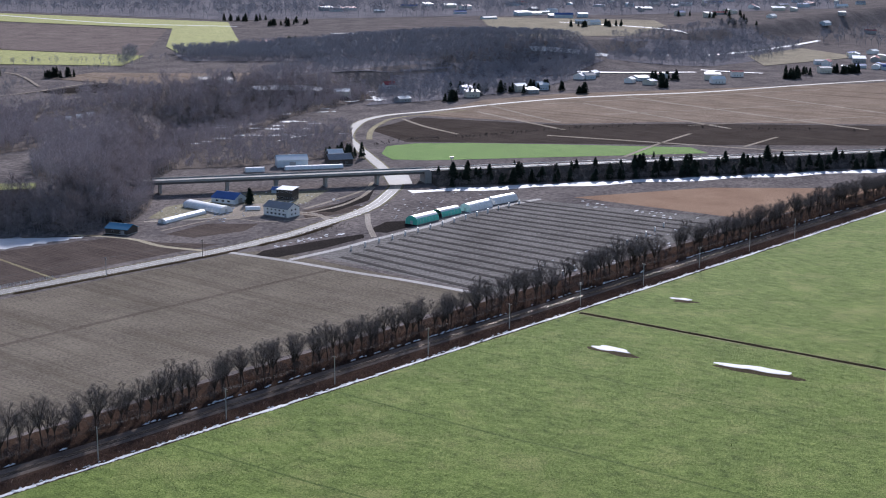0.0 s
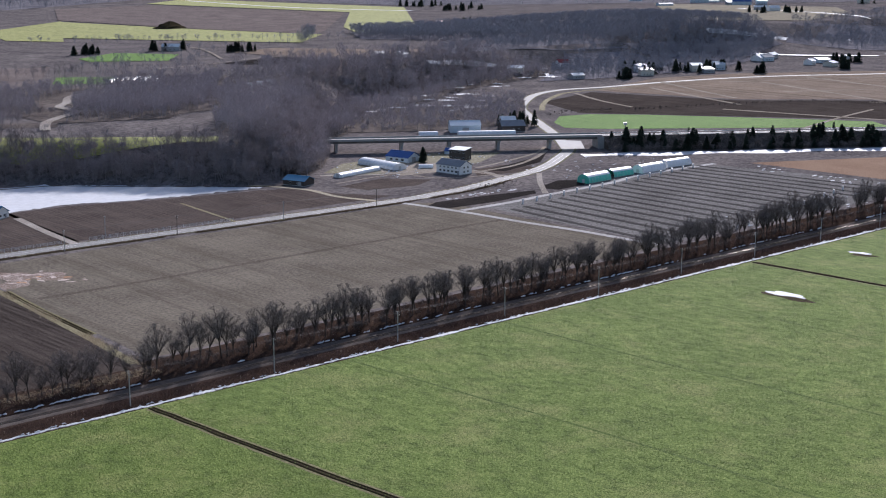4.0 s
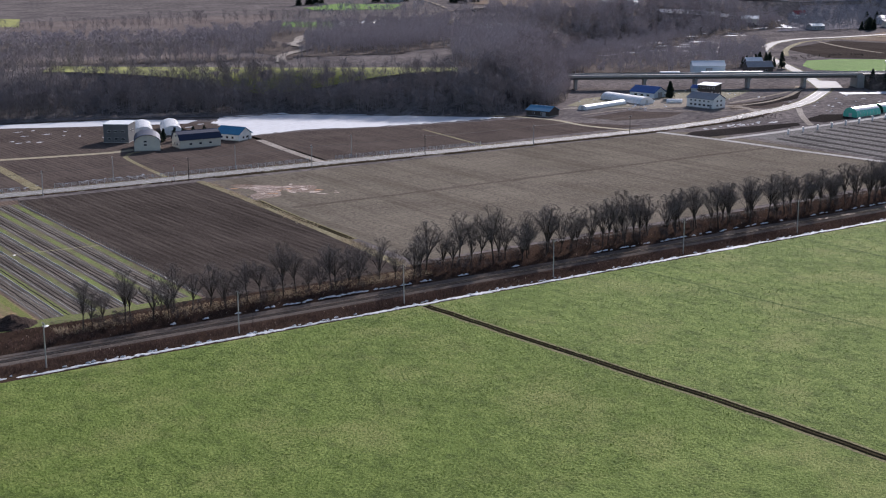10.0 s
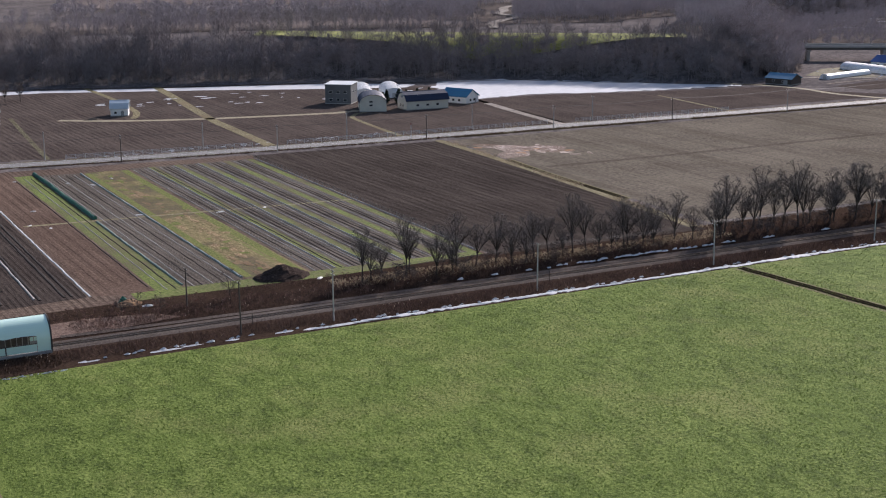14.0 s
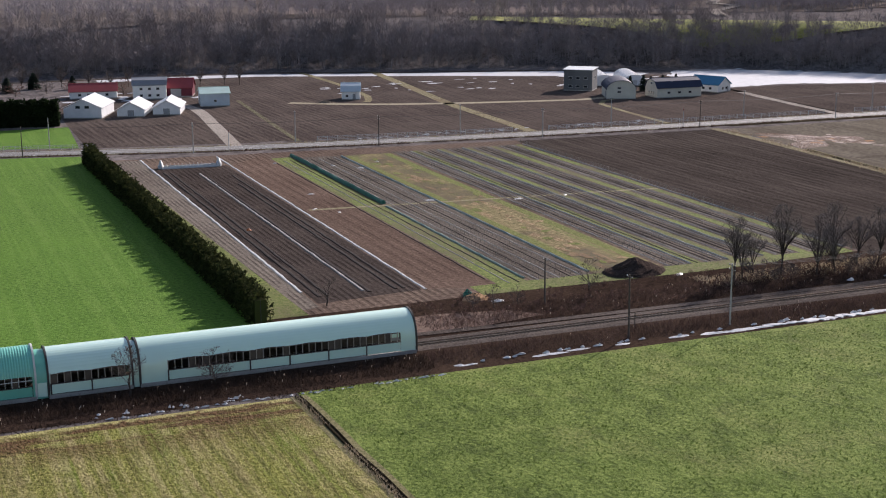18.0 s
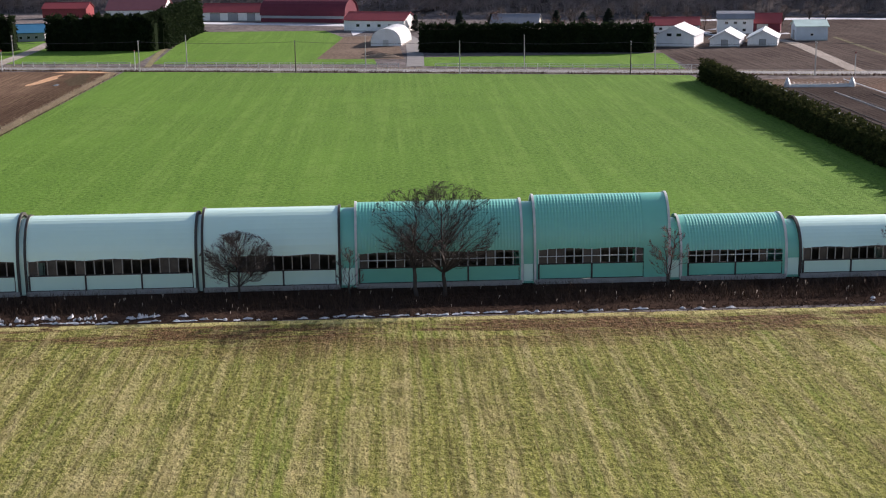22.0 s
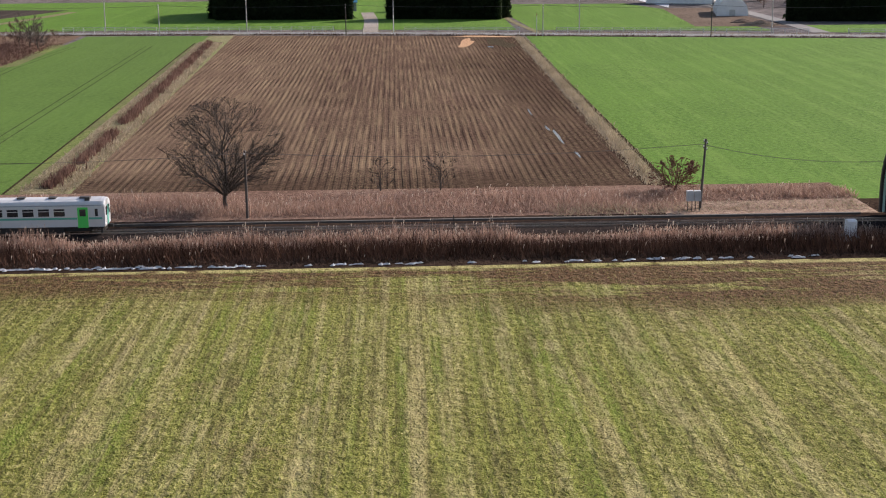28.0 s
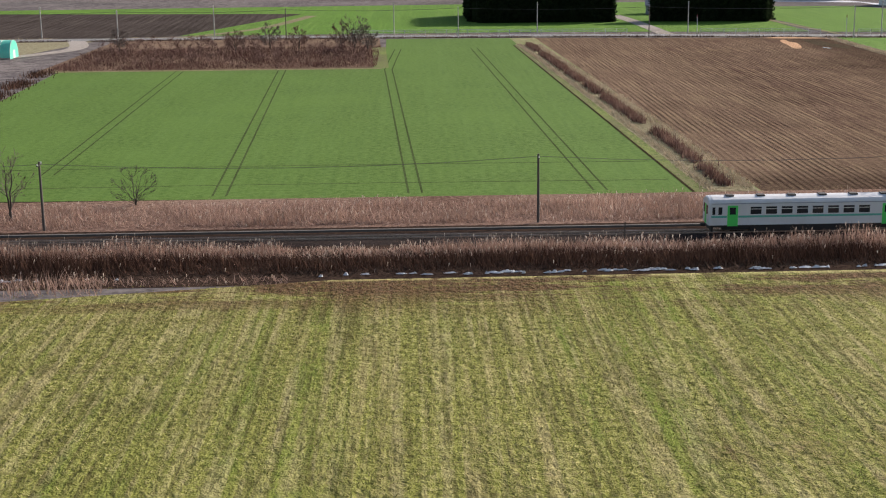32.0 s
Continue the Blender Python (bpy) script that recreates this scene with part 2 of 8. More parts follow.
# ---- mesh building ----
class Mesh:
    """Collects corners and faces of one part."""

    def __init__(self):
        self.v, self.f = [], []

    def quad(self, *pts):
        n = len(self.v)
        self.v += [tuple(p) for p in pts]
        self.f.append(tuple(range(n, n + len(pts))))
        return self

    def box(self, x0, x1, y0, y1, z0, z1):
        n = len(self.v)
        self.v += [(x, y, z) for z in (z0, z1) for x, y in ((x0, y0), (x1, y0), (x1, y1), (x0, y1))]
        self.f += [tuple(n + i for i in q) for q in ((3, 2, 1, 0), (4, 5, 6, 7), (0, 1, 5, 4), (1, 2, 6, 5), (2, 3, 7, 6), (3, 0, 4, 7))]
        return self

    def prism(self, ring, a, b, axis="x", cap=True):
        """A closed profile ring drawn out between a and b. ring: (u, z), along y for axis x, along x for axis y."""
        n, k = len(self.v), len(ring)
        for s in (a, b):
            self.v += [(s, u, z) if axis == "x" else (u, s, z) for u, z in ring]
        self.f += [(n + i, n + (i + 1) % k, n + k + (i + 1) % k, n + k + i) for i in range(k)]
        if cap:
            self.f += [tuple(range(n + k - 1, n - 1, -1)), tuple(range(n + k, n + 2 * k))]
        return self

    def shell(self, arc, a, b, thick):
        """A vault: an open arc of (y, z) with thickness, drawn along x; outside, inside and edges have corners of their own."""
        c = [(y, z) for y, z in arc]
        inner = []
        for i, (y, z) in enumerate(c):
            p, q = c[max(i - 1, 0)], c[min(i + 1, len(c) - 1)]
            d = Vector((q[0] - p[0], q[1] - p[1])).normalized()
            inner.append((y + d.y * thick, z - d.x * thick))
        k = len(c)
        for ring in (c, inner):
            n = len(self.v)
            self.v += [(s, y, z) for s in (a, b) for y, z in ring]
            self.f += [(n + i, n + i + 1, n + k + i + 1, n + k + i) for i in range(k - 1)]
        for s in (a, b):
            n = len(self.v)
            self.v += [(s, y, z) for y, z in c + inner]
            self.f += [(n + i, n + i + 1, n + k + i + 1, n + k + i) for i in range(k - 1)]
        for i in (0, k - 1):
            self.quad((a, *c[i]), (b, *c[i]), (b, *inner[i]), (a, *inner[i]))
        return self

    def tube(self, p, q, r0, r1=None, sides=6, cap=True):
        p, q = Vector(p), Vector(q)
        r1 = r0 if r1 is None else r1
        d = (q - p).normalized()
        u = d.cross(Vector((0, 0, 1)) if abs(d.z) < 0.9 else Vector((1, 0, 0))).normalized()
        w = d.cross(u)
        n = len(self.v)
        for c, r in ((p, r0), (q, r1)):
            for i in range(sides):
                a = 2 * math.pi * i / sides
                self.v.append(tuple(c + u * (r * math.cos(a)) + w * (r * math.sin(a))))
        self.f += [(n + i, n + (i + 1) % sides, n + sides + (i + 1) % sides, n + sides + i) for i in range(sides)]
        if cap:
            self.f += [tuple(range(n + sides - 1, n - 1, -1)), tuple(range(n + sides, n + 2 * sides))]
        return self

    def pipe(self, pts, r, sides=4):
        """One unbroken tube along a line of points."""
        n = len(self.v)
        for i, p in enumerate(pts):
            d = (Vector(pts[min(i + 1, len(pts) - 1)]) - Vector(pts[max(i - 1, 0)])).normalized()
            u = d.cross(Vector((0, 0, 1)) if abs(d.z) < 0.95 else Vector((1, 0, 0))).normalized()
            w = d.cross(u)
            for k in range(sides):
                a = 2 * math.pi * k / sides
                self.v.append(tuple(Vector(p) + u * (r * math.cos(a)) + w * (r * math.sin(a))))
        for i in range(len(pts) - 1):
            for k in range(sides):
                a, b = n + i * sides + k, n + i * sides + (k + 1) % sides
                self.f.append((a, b, b + sides, a + sides))
        return self

    def mesh(self, name, material, smooth=False):
        me = bpy.data.meshes.new(name)
        me.from_pydata(self.v, [], self.f)
        me.materials.append(material)
        if smooth:
            me.polygons.foreach_set("use_smooth", [True] * len(me.polygons))
        me.update()
        return me


def part(name, shape, material, parent=None, label="", smooth=False):
    """Links a shape as one mesh object, under a thing or a part."""
    ob = new(name, shape.mesh(name, material, smooth) if isinstance(shape, Mesh) else shape)
    ob.parent = parent
    if label:
        ob["label"] = label
    return ob


def thing(name, label, category, group="", m=None, kind=""):
    ob = new(name)
    ob.empty_display_size = 0.2
    if m is not None:
        ob.matrix_basis = m
    return tagged(ob, label, category, group, kind)


def setting(name, shape, material, label="", category=""):
    return tagged(part(name, shape, material), label, category, "", "structure")


def ragged(points, step, amp, seed):
    """The outline broken into short uneven steps."""
    r = random.Random(seed)
    out = []
    for (x0, y0), (x1, y1) in zip(points, points[1:] + points[:1]):
        n = max(1, int(math.hypot(x1 - x0, y1 - y0) / step))
        for k in range(n):
            out.append((x0 + (x1 - x0) * k / n + r.gauss(0, amp), y0 + (y1 - y0) * k / n + r.gauss(0, amp)))
    return out


def flat(points, z):
    return Mesh().quad(*[(x, y, z) for x, y in points])


def strip(path, width, z, lift=None):
    """A level band along a path; lift gives the ground's height."""
    s = Mesh()
    left, right = [], []
    for i, p in enumerate(path):
        a, b = Vector(path[max(i - 1, 0)][:2]), Vector(path[min(i + 1, len(path) - 1)][:2])
        d = (b - a).normalized()
        side = Vector((-d.y, d.x)) * (width / 2)
        c = Vector(p[:2])
        for row, e in ((left, c + side), (right, c - side)):
            row.append((e.x, e.y, z + (lift(e.x, e.y) if lift else 0)))
    for i in range(len(path) - 1):
        s.quad(right[i], right[i + 1], left[i + 1], left[i])
    return s


def smooth_path(points, step=8.0):
    """Rounded path through points."""
    pts = [Vector(p) for p in points]
    out = []
    for i in range(len(pts) - 1):
        p0, p1, p2, p3 = pts[max(i - 1, 0)], pts[i], pts[i + 1], pts[min(i + 2, len(pts) - 1)]
        n = max(2, int((p2 - p1).length / step))
        for k in range(n):
            t = k / n
            out.append(0.5 * ((2 * p1) + (p2 - p0) * t + (2 * p0 - 5 * p1 + 4 * p2 - p3) * t * t + (3 * p1 - p0 - 3 * p2 + p3) * t ** 3))
    return [tuple(p) for p in out] + [tuple(pts[-1])]
# ---- terrain: a flat plain, a wooded terrace bank, a plateau and low hills ----
BANK = [(-4000, 560), (-300, 520), (-143, 505), (-60, 440), (3, 412), (73, 415), (139, 388), (209, 366), (251, 342), (281, 333), (309, 308), (361, 256),
        (400, 264), (440, 300), (500, 372), (560, 450), (640, 520), (900, 600), (4000, 900)]
BX, BY = np.array([b[0] for b in BANK], float), np.array([b[1] for b in BANK], float)


def smooth01(t):
    t = np.clip(t, 0, 1)
    return t * t * (3 - 2 * t)


def ground_z(x, y):
    x, y = np.asarray(x, float), np.asarray(y, float)
    d = (y - np.interp(x, BX, BY)) * 0.8
    z = 18 * smooth01((d - 4) / 34.0)
    r = np.hypot(x, y)
    z = z + np.clip(r - 650, 0, None) * 0.010 * smooth01((d + 60) / 120)
    hill = np.exp(-(((x - 1255) * 0.80 - (y - 745) * 0.60) / 190.0) ** 2 - (((x - 1255) * 0.60 + (y - 745) * 0.80) / 90.0) ** 2)
    z = z + 14 * hill
    return z + 60 * smooth01((r - 3200) / 3000)


def hz(x, y):
    return float(ground_z(x, y))


gx = np.unique(np.r_[np.linspace(-4500, -800, 20), np.arange(-800, 1400, 12), np.linspace(1400, 6500, 50)])
gy = np.unique(np.r_[np.linspace(-4500, -700, 16), np.arange(-700, 200, 60), np.arange(200, 1400, 12), np.linspace(1400, 6500, 50)])
X, Y = np.meshgrid(gx, gy)
Z = ground_z(X, Y) - 0.03
ground_mesh = bpy.data.meshes.new("ground")
W = len(gx)
quads = [(j * W + i, j * W + i + 1, (j + 1) * W + i + 1, (j + 1) * W + i) for j in range(len(gy) - 1) for i in range(W - 1)]
ground_mesh.from_pydata(np.stack([X.ravel(), Y.ravel(), Z.ravel()], 1).tolist(), [], quads)
M_GROUND = soil("winter_ground", (0.050, 0.045, 0.045), (0.092, 0.081, 0.077), straw=(0.12, 0.10, 0.075), fine=0.35, tone=2.1)
ground_mesh.materials.append(M_GROUND)
ground_mesh.polygons.foreach_set("use_smooth", [True] * len(quads))
tagged(new("ground", ground_mesh), "brown winter farmland rising to a wooded terrace and hills", "ground", "", "structure")

ROAD_LINE = smooth_path([(-900, 275), (-600, 268), (-400, 264), (-300, 261), (-230, 254), (-160, 240), (-100, 227), (-28, 210), (24, 198), (114, 188.5),
                         (225, 184.5), (291, 181), (391, 178), (410, 179.5), (436, 182), (472, 191), (496, 197), (522, 207.5), (553, 226), (579, 244), (603, 272), (630, 306), (658, 344), (691, 389), (720, 424), (765, 462), (803, 487), (845, 499), (890, 492),
                         (976, 487), (1061, 472), (1127, 448), (1214, 405), (1359, 366), (1482, 327)])
# ---- fields ----
M_STUBBLE = turf("stubble", (0.046, 0.046, 0.010), (0.205, 0.215, 0.046), (0.43, 0.39, 0.16), patch=(0.17, 0.115, 0.06), fine=1.7, depth=0.40, patchcut=(0.62, 0.75),
                 streak=((0.42, 1, 0.75, (0.150, 0.200, 0.030)), (0.5, 1, 0.60, (0.40, 0.33, 0.16)), (1.5, 1, 0.65, (0.085, 0.072, 0.024)), (1.1, 1, 0.45, (0.43, 0.37, 0.19)), (2.6, 1, 0.45, (0.06, 0.055, 0.018))), band=True, fleck=(1.9, 0.50, 0.25, 0.62))
M_BIG = soil("fallow_soil", (0.100, 0.086, 0.070), (0.150, 0.130, 0.105), rows=(7.5, 93, 0.10, 2.5), straw=(0.24, 0.215, 0.155), fine=0.9, furrow=((0.12, 93, 0.4, (0.066, 0.055, 0.043)), (0.5, 93, 0.25, (0.17, 0.15, 0.115))), tone=1.3)
M_DARK = soil("dark_soil", (0.025, 0.0205, 0.018), (0.040, 0.033, 0.029), rows=(2.4, 3, 0.10), fine=1.4, furrow=((0.5, 3, 0.35, (0.066, 0.055, 0.047)),), tone=1.85)
M_BLACK = soil("black_soil", (0.018, 0.016, 0.015), (0.030, 0.026, 0.024), fine=1.2)
M_BROWN = soil("brown_soil", (0.064, 0.041, 0.030), (0.108, 0.072, 0.052), rows=(0.92, 0, 0.24, 0.3), wet=(-196.0, -180.0), ends=(36.0, 27.0), straw=(0.25, 0.20, 0.12), fine=1.5, furrow=((1.7, 0, 0.36, (0.032, 0.020, 0.015)), (1.4, 0, 0.4, (0.19, 0.138, 0.085)), (0.06, 0, 0.3, (0.13, 0.094, 0.062))), tone=1.5)
M_GARDEN = soil("garden_soil", (0.085, 0.062, 0.050), (0.125, 0.095, 0.075), rows=(1.5, 2, 0.4), fine=1.2)
M_MULCH = soil("mulched_rows", (0.098, 0.092, 0.087), (0.148, 0.140, 0.132), rows=(4.6, 60, 0.35, 0.15), fine=0.8, tone=1.5)
M_PADDY = soil("paddy_stubble", (0.125, 0.100, 0.080), (0.190, 0.152, 0.122), straw=(0.24, 0.19, 0.13), fine=0.5, furrow=((0.09, 15, 0.5, (0.075, 0.055, 0.042)), (0.15, 15, 0.4, (0.20, 0.155, 0.115))), tone=1.5)
M_PLOT = soil("red_brown_soil", (0.050, 0.040, 0.036), (0.078, 0.064, 0.056), rows=(2.2, 3, 0.3, 0.5), fine=1.2, furrow=((0.45, 3, 0.4, (0.095, 0.076, 0.065)),), tone=1.45)
M_DRY = soil("dry_bank", (0.24, 0.205, 0.165), (0.34, 0.30, 0.25), fine=1.0, tone=1.05)
M_VERGE = turf("dry_verge", (0.095, 0.080, 0.042), (0.20, 0.175, 0.095), (0.31, 0.275, 0.175), patch=(0.18, 0.13, 0.08), fine=1.2)
M_GRAVEL = soil("gravel", (0.25, 0.22, 0.19), (0.37, 0.335, 0.295), fine=2.2, depth=0.04, tone=1.05)
M_SNOW = plain("old_snow", (0.60, 0.61, 0.63), 0.7, 0.16, 0.35, 0.0, (0.50, 0.49, 0.48), 0.2)
n_ = Nodes("asphalt")
M_ASPHALT = n_.done(n_.mix(n_.ramp(n_.noise(0.3, 5, 0.7), 0.3, 0.7), (0.155, 0.150, 0.143), (0.225, 0.217, 0.205)), 0.8, n_.noise(9, 4), 0.01)


def field(points, z, material, label, name="field", category="field"):
    return setting(name, flat(points, z), material, label, category)


# south of the railway
field([(-21.4, -14), (-18.6, -700), (1500, -700), (1500, -13), (400, -13.5), (141, -13.2)], 0.02, M_CROP, "bright green young crop field beside the railway")
field([(-22.0, -15.6), (-19.6, -700), (-1200, -700), (-1200, -34), (-330, -24), (-290, -16.2), (-160, -15.4)], 0.02, M_STUBBLE, "olive mown stubble field with pale rows")
# north of it
field([(-355, 30), (-345, 23), (-248.6, 21), (-256, 249), (-290, 252), (-289, 171), (-361, 174)], 0.02, M_GREEN_B, "green winter wheat field with wheel tracks")
field([(-258.6, 249.5), (-250.8, 21.5), (-241.5, 21.5), (-248.6, 249.5)], 0.012, turf("boundary_grass", (0.11, 0.105, 0.045), (0.23, 0.205, 0.105), (0.36, 0.32, 0.20), patch=(0.15, 0.21, 0.06), fine=1.2, patchcut=(0.42, 0.6)), "dry grass between two fields", "field_edge", "field edge")
field([(-242.6, 21), (-174.6, 20), (-174.4, 100), (-172.8, 236), (-249.0, 249)], 0.02, M_BROWN, "brown ploughed field with fine rows")
field([(-173, 20), (-156, 12), (-16, 8), (-20, 200.5), (-169.5, 235.5)], 0.02, M_GREEN, "vivid green winter wheat field")
field([(-13.5, 22), (-15, 190), (102, 179), (101, 24)], 0.02, M_GARDEN, "vegetable plots of bare soil in rows")
field([(101.5, 22), (101.5, 178), (167, 175), (159, 20)], 0.03, M_DARK, "dark ploughed field")
field([(164, 26), (171, 174), (390, 168), (402, 160), (403, 40), (400, 28)], 0.02, M_BIG, "grey-brown fallow field with straw litter")
field([(406, 30), (408, 140), (455, 143), (592, 166), (620, 45), (600, 28)], 0.02, M_MULCH, "dark field with long mulched rows")
field([(388, 157), (399, 163), (430, 160.5), (459, 155.5), (453, 148.8), (421, 145.2), (394, 147)], 0.045, M_BLACK, "small black ploughed plot")
field([(466, 160), (490, 169), (499, 163), (495, 151), (469, 149)], 0.045, M_BLACK, "small black ploughed plot")
field([(468, 207), (492, 202), (515, 208), (508, 226), (482, 224)], 0.04, M_PLOT, "dark bare plot beside the farmhouse")
field([(396, 211), (424, 205), (442, 214), (424, 234), (392, 228)], 0.04, M_PLOT, "dark bare plot beside the farm")
field([(438, 234), (482, 228), (494, 246), (472, 266), (440, 258)], 0.035, M_DRY, "pale gravel farmyard", "yard", "yard")
field([(-366, 171), (-289, 170), (-292, 255), (-366, 258)], 0.015, soil("fallow_ground", (0.070, 0.044, 0.034), (0.13, 0.088, 0.064), straw=(0.26, 0.20, 0.13), fine=0.9, strawcut=(0.46, 0.62)), "fallow ground with reddish weeds")
field([(626, 28), (618, 140), (700, 100), (770, 20)], 0.03, soil("reddish_soil", (0.16, 0.105, 0.075), (0.22, 0.155, 0.11)), "reddish brown bare field")
# between the road and the terrace
field([(-16, 214), (-14, 300), (6, 394), (80, 396), (150, 372), (238, 322), (228, 190), (113, 195)], 0.006, M_PLOT, "bare ploughed ground behind the road")
field([(222, 192), (232, 268), (262, 268), (300, 256), (330, 250), (372, 240), (384, 190)], 0.006, M_PLOT, "bare ploughed ground behind the road")
field([(-14, 216), (-14, 276), (30, 275), (32, 205)], 0.02, M_PLOT, "ploughed plot behind the road")
field([(40, 204), (36, 270), (60, 300), (95, 296), (92, 262), (55, 232), (48, 202)], 0.02, M_PLOT, "ploughed plot behind the road")
field([(52, 202), (98, 262), (112, 200), (113, 196)], 0.02, M_PLOT, "dark ploughed plot behind the road")
field([(118, 196), (104, 262), (160, 262), (158, 194)], 0.02, M_PLOT, "dark ploughed plot behind the road")
field([(98, 272), (90, 395), (150, 375), (163, 266)], 0.02, M_PLOT, "dark ploughed plot below the terrace")
field([(162, 194), (165, 248), (225, 246), (222, 192)], 0.02, M_PLOT, "dark ploughed plot behind the road")
field([(228, 192), (236, 258), (300, 245), (355, 246), (395, 190)], 0.02, M_PLOT, "dark ploughed field behind the road")
field([(-90, 237), (-90, 262), (-15, 262), (-18, 216)], 0.02, M_GREEN, "green strip of grass behind the road")
field([(-165, 256), (-170, 380), (-120, 375), (-103, 300), (-100, 244)], 0.02, M_GREEN, "green field behind the road")
field([(-520, 280), (-520, 420), (-170, 420), (-170, 258), (-230, 268), (-300, 272)], 0.02, M_GREEN, "green field behind the road")

# ---- roads ----
M_SHOULDER = turf("winter_shoulder", (0.062, 0.056, 0.032), (0.115, 0.105, 0.060), (0.19, 0.17, 0.11), patch=(0.11, 0.085, 0.06), fine=1.2)
setting("road", strip(ROAD_LINE, 7.0, 0.10), M_ASPHALT, "grey asphalt country road", "road")
setting("road_verge", strip(ROAD_LINE, 10.0, 0.05), M_SHOULDER, "dry grass verge along the road", "verge")
# ---- vegetable plots beside the hedge ----
M_BED_G = turf("weedy_bed", (0.062, 0.085, 0.020), (0.145, 0.185, 0.048), (0.24, 0.26, 0.09), patch=(0.13, 0.10, 0.07), fine=1.6, depth=0.15, patchcut=(0.4, 0.6))
M_BED_Y = turf("straw_bed", (0.08, 0.075, 0.03), (0.20, 0.165, 0.075), (0.36, 0.28, 0.15), patch=(0.09, 0.075, 0.05), fine=1.0, depth=0.15, patchcut=(0.47, 0.55), streak=((0.28, 0, 0.8, (0.13, 0.19, 0.04)), (0.5, 0, 0.6, (0.15, 0.10, 0.06))))
M_BED_S = soil("grey_bed", (0.078, 0.066, 0.056), (0.118, 0.102, 0.086), rows=(1.1, 2, 0.45, 0.1), straw=(0.20, 0.22, 0.10), fine=1.8, strawcut=(0.6, 0.75))
M_FILM = plain("black_mulch_film", (0.045, 0.038, 0.035), 0.85, 0.35, 0.8, spec=0.08)
M_FILM_W = plain("clear_film", (0.60, 0.61, 0.60), 0.35, 0.2, 0.9, spec=0.5)
M_NET = plain("green_net", (0.035, 0.16, 0.11), 0.7, 0.3, 1.0)
M_PATH = turf("trodden_path", (0.15, 0.13, 0.07), (0.24, 0.215, 0.13), (0.33, 0.30, 0.19), patch=(0.2, 0.16, 0.11), fine=1.2, depth=0.06)
field([(-12.5, 24), (-14, 188), (-6.4, 187), (-5.8, 26)], 0.035, soil("dusty_bed", (0.10, 0.085, 0.072), (0.15, 0.13, 0.11), rows=(1.0, 1, 0.3, 0.3)), "grey plot of narrow beds")
field([(-16.5, 22), (-18.5, 192), (-13.6, 190), (-8.8, 22)], 0.042, M_BED_G, "strip of green weeds beside the hedge")
field([(-5.4, 28), (-5.6, 172), (13.6, 170), (13.8, 30)], 0.035, soil("black_bed", (0.036, 0.029, 0.026), (0.058, 0.047, 0.041), rows=(1.25, 1, 0.4, 0.3), fine=1.6), "dark plot of mulched beds")
field([(15.2, 30), (15.0, 170), (26.5, 182), (26.8, 26)], 0.035, soil("tan_bed", (0.075, 0.052, 0.041), (0.118, 0.084, 0.066), rows=(2.6, 1, 0.15, 0.5)), "brown bare vegetable plot")
field([(27.2, 26), (27.2, 176), (32.6, 176), (32.8, 26)], 0.035, M_BED_G, "weedy vegetable bed")
field([(33.8, 27), (34, 175), (45.8, 173), (45.8, 27)], 0.035, M_BED_S, "grey vegetable bed with rows of stakes")
field([(46.4, 27), (46.8, 173), (59.6, 172), (60.2, 25)], 0.04, M_BED_Y, "yellowing bed of dead vines and grass")
for i, x in enumerate((60.8, 68.6, 76.4, 84.2, 92.0)):
    field([(x, 26), (x, 174 - i * 0.4), (x + 5.6, 173.6 - i * 0.4), (x + 5.8, 26)], 0.035, M_BED_S, "grey vegetable bed with rows of stakes")
    field([(x + 5.8, 26), (x + 5.7, 173 - i * 0.4), (x + 7.6, 173 - i * 0.4), (x + 7.7, 26)], 0.03, M_BED_G, "green weedy strip between beds")
field([(16, 104.6), (100, 96.5), (100, 95.3), (16, 103.2)], 0.05, M_PATH, "trodden path across the plots", "path", "path")
field([(22, 22.5), (66, 22), (100, 24), (100, 27), (22, 28.5)], 0.045, M_BED_G, "grassy headland of the plots")
# dead vines, straw and green margins of the yellowing bed
bed_rng = random.Random(44)
M_VINE = turf("dead_vines", (0.12, 0.075, 0.035), (0.27, 0.19, 0.10), (0.44, 0.35, 0.22), fine=1.5, depth=0.2, patch=(0.13, 0.09, 0.06), patchcut=(0.46, 0.6))
M_MARGIN = turf("green_margin", (0.07, 0.085, 0.022), (0.14, 0.16, 0.042), (0.22, 0.23, 0.08), fine=1.6, depth=0.15)
for x0, x1 in ((46.6, 48.6), (57.6, 59.9)):
    field([(x0, 30), (x0 + 0.2, 171), (x1, 171), (x1 - 0.3, 30)], 0.046, M_MARGIN, "bright green grassy edge of a bed")
BED_BITS = [(bed_rng.uniform(49.5, 57.5), bed_rng.uniform(31, 168), bed_rng.uniform(0.3, 1.2), bed_rng.uniform(0.5, 2.6), bed_rng.randrange(4)) for _ in range(110)]
film_rng = random.Random(4)


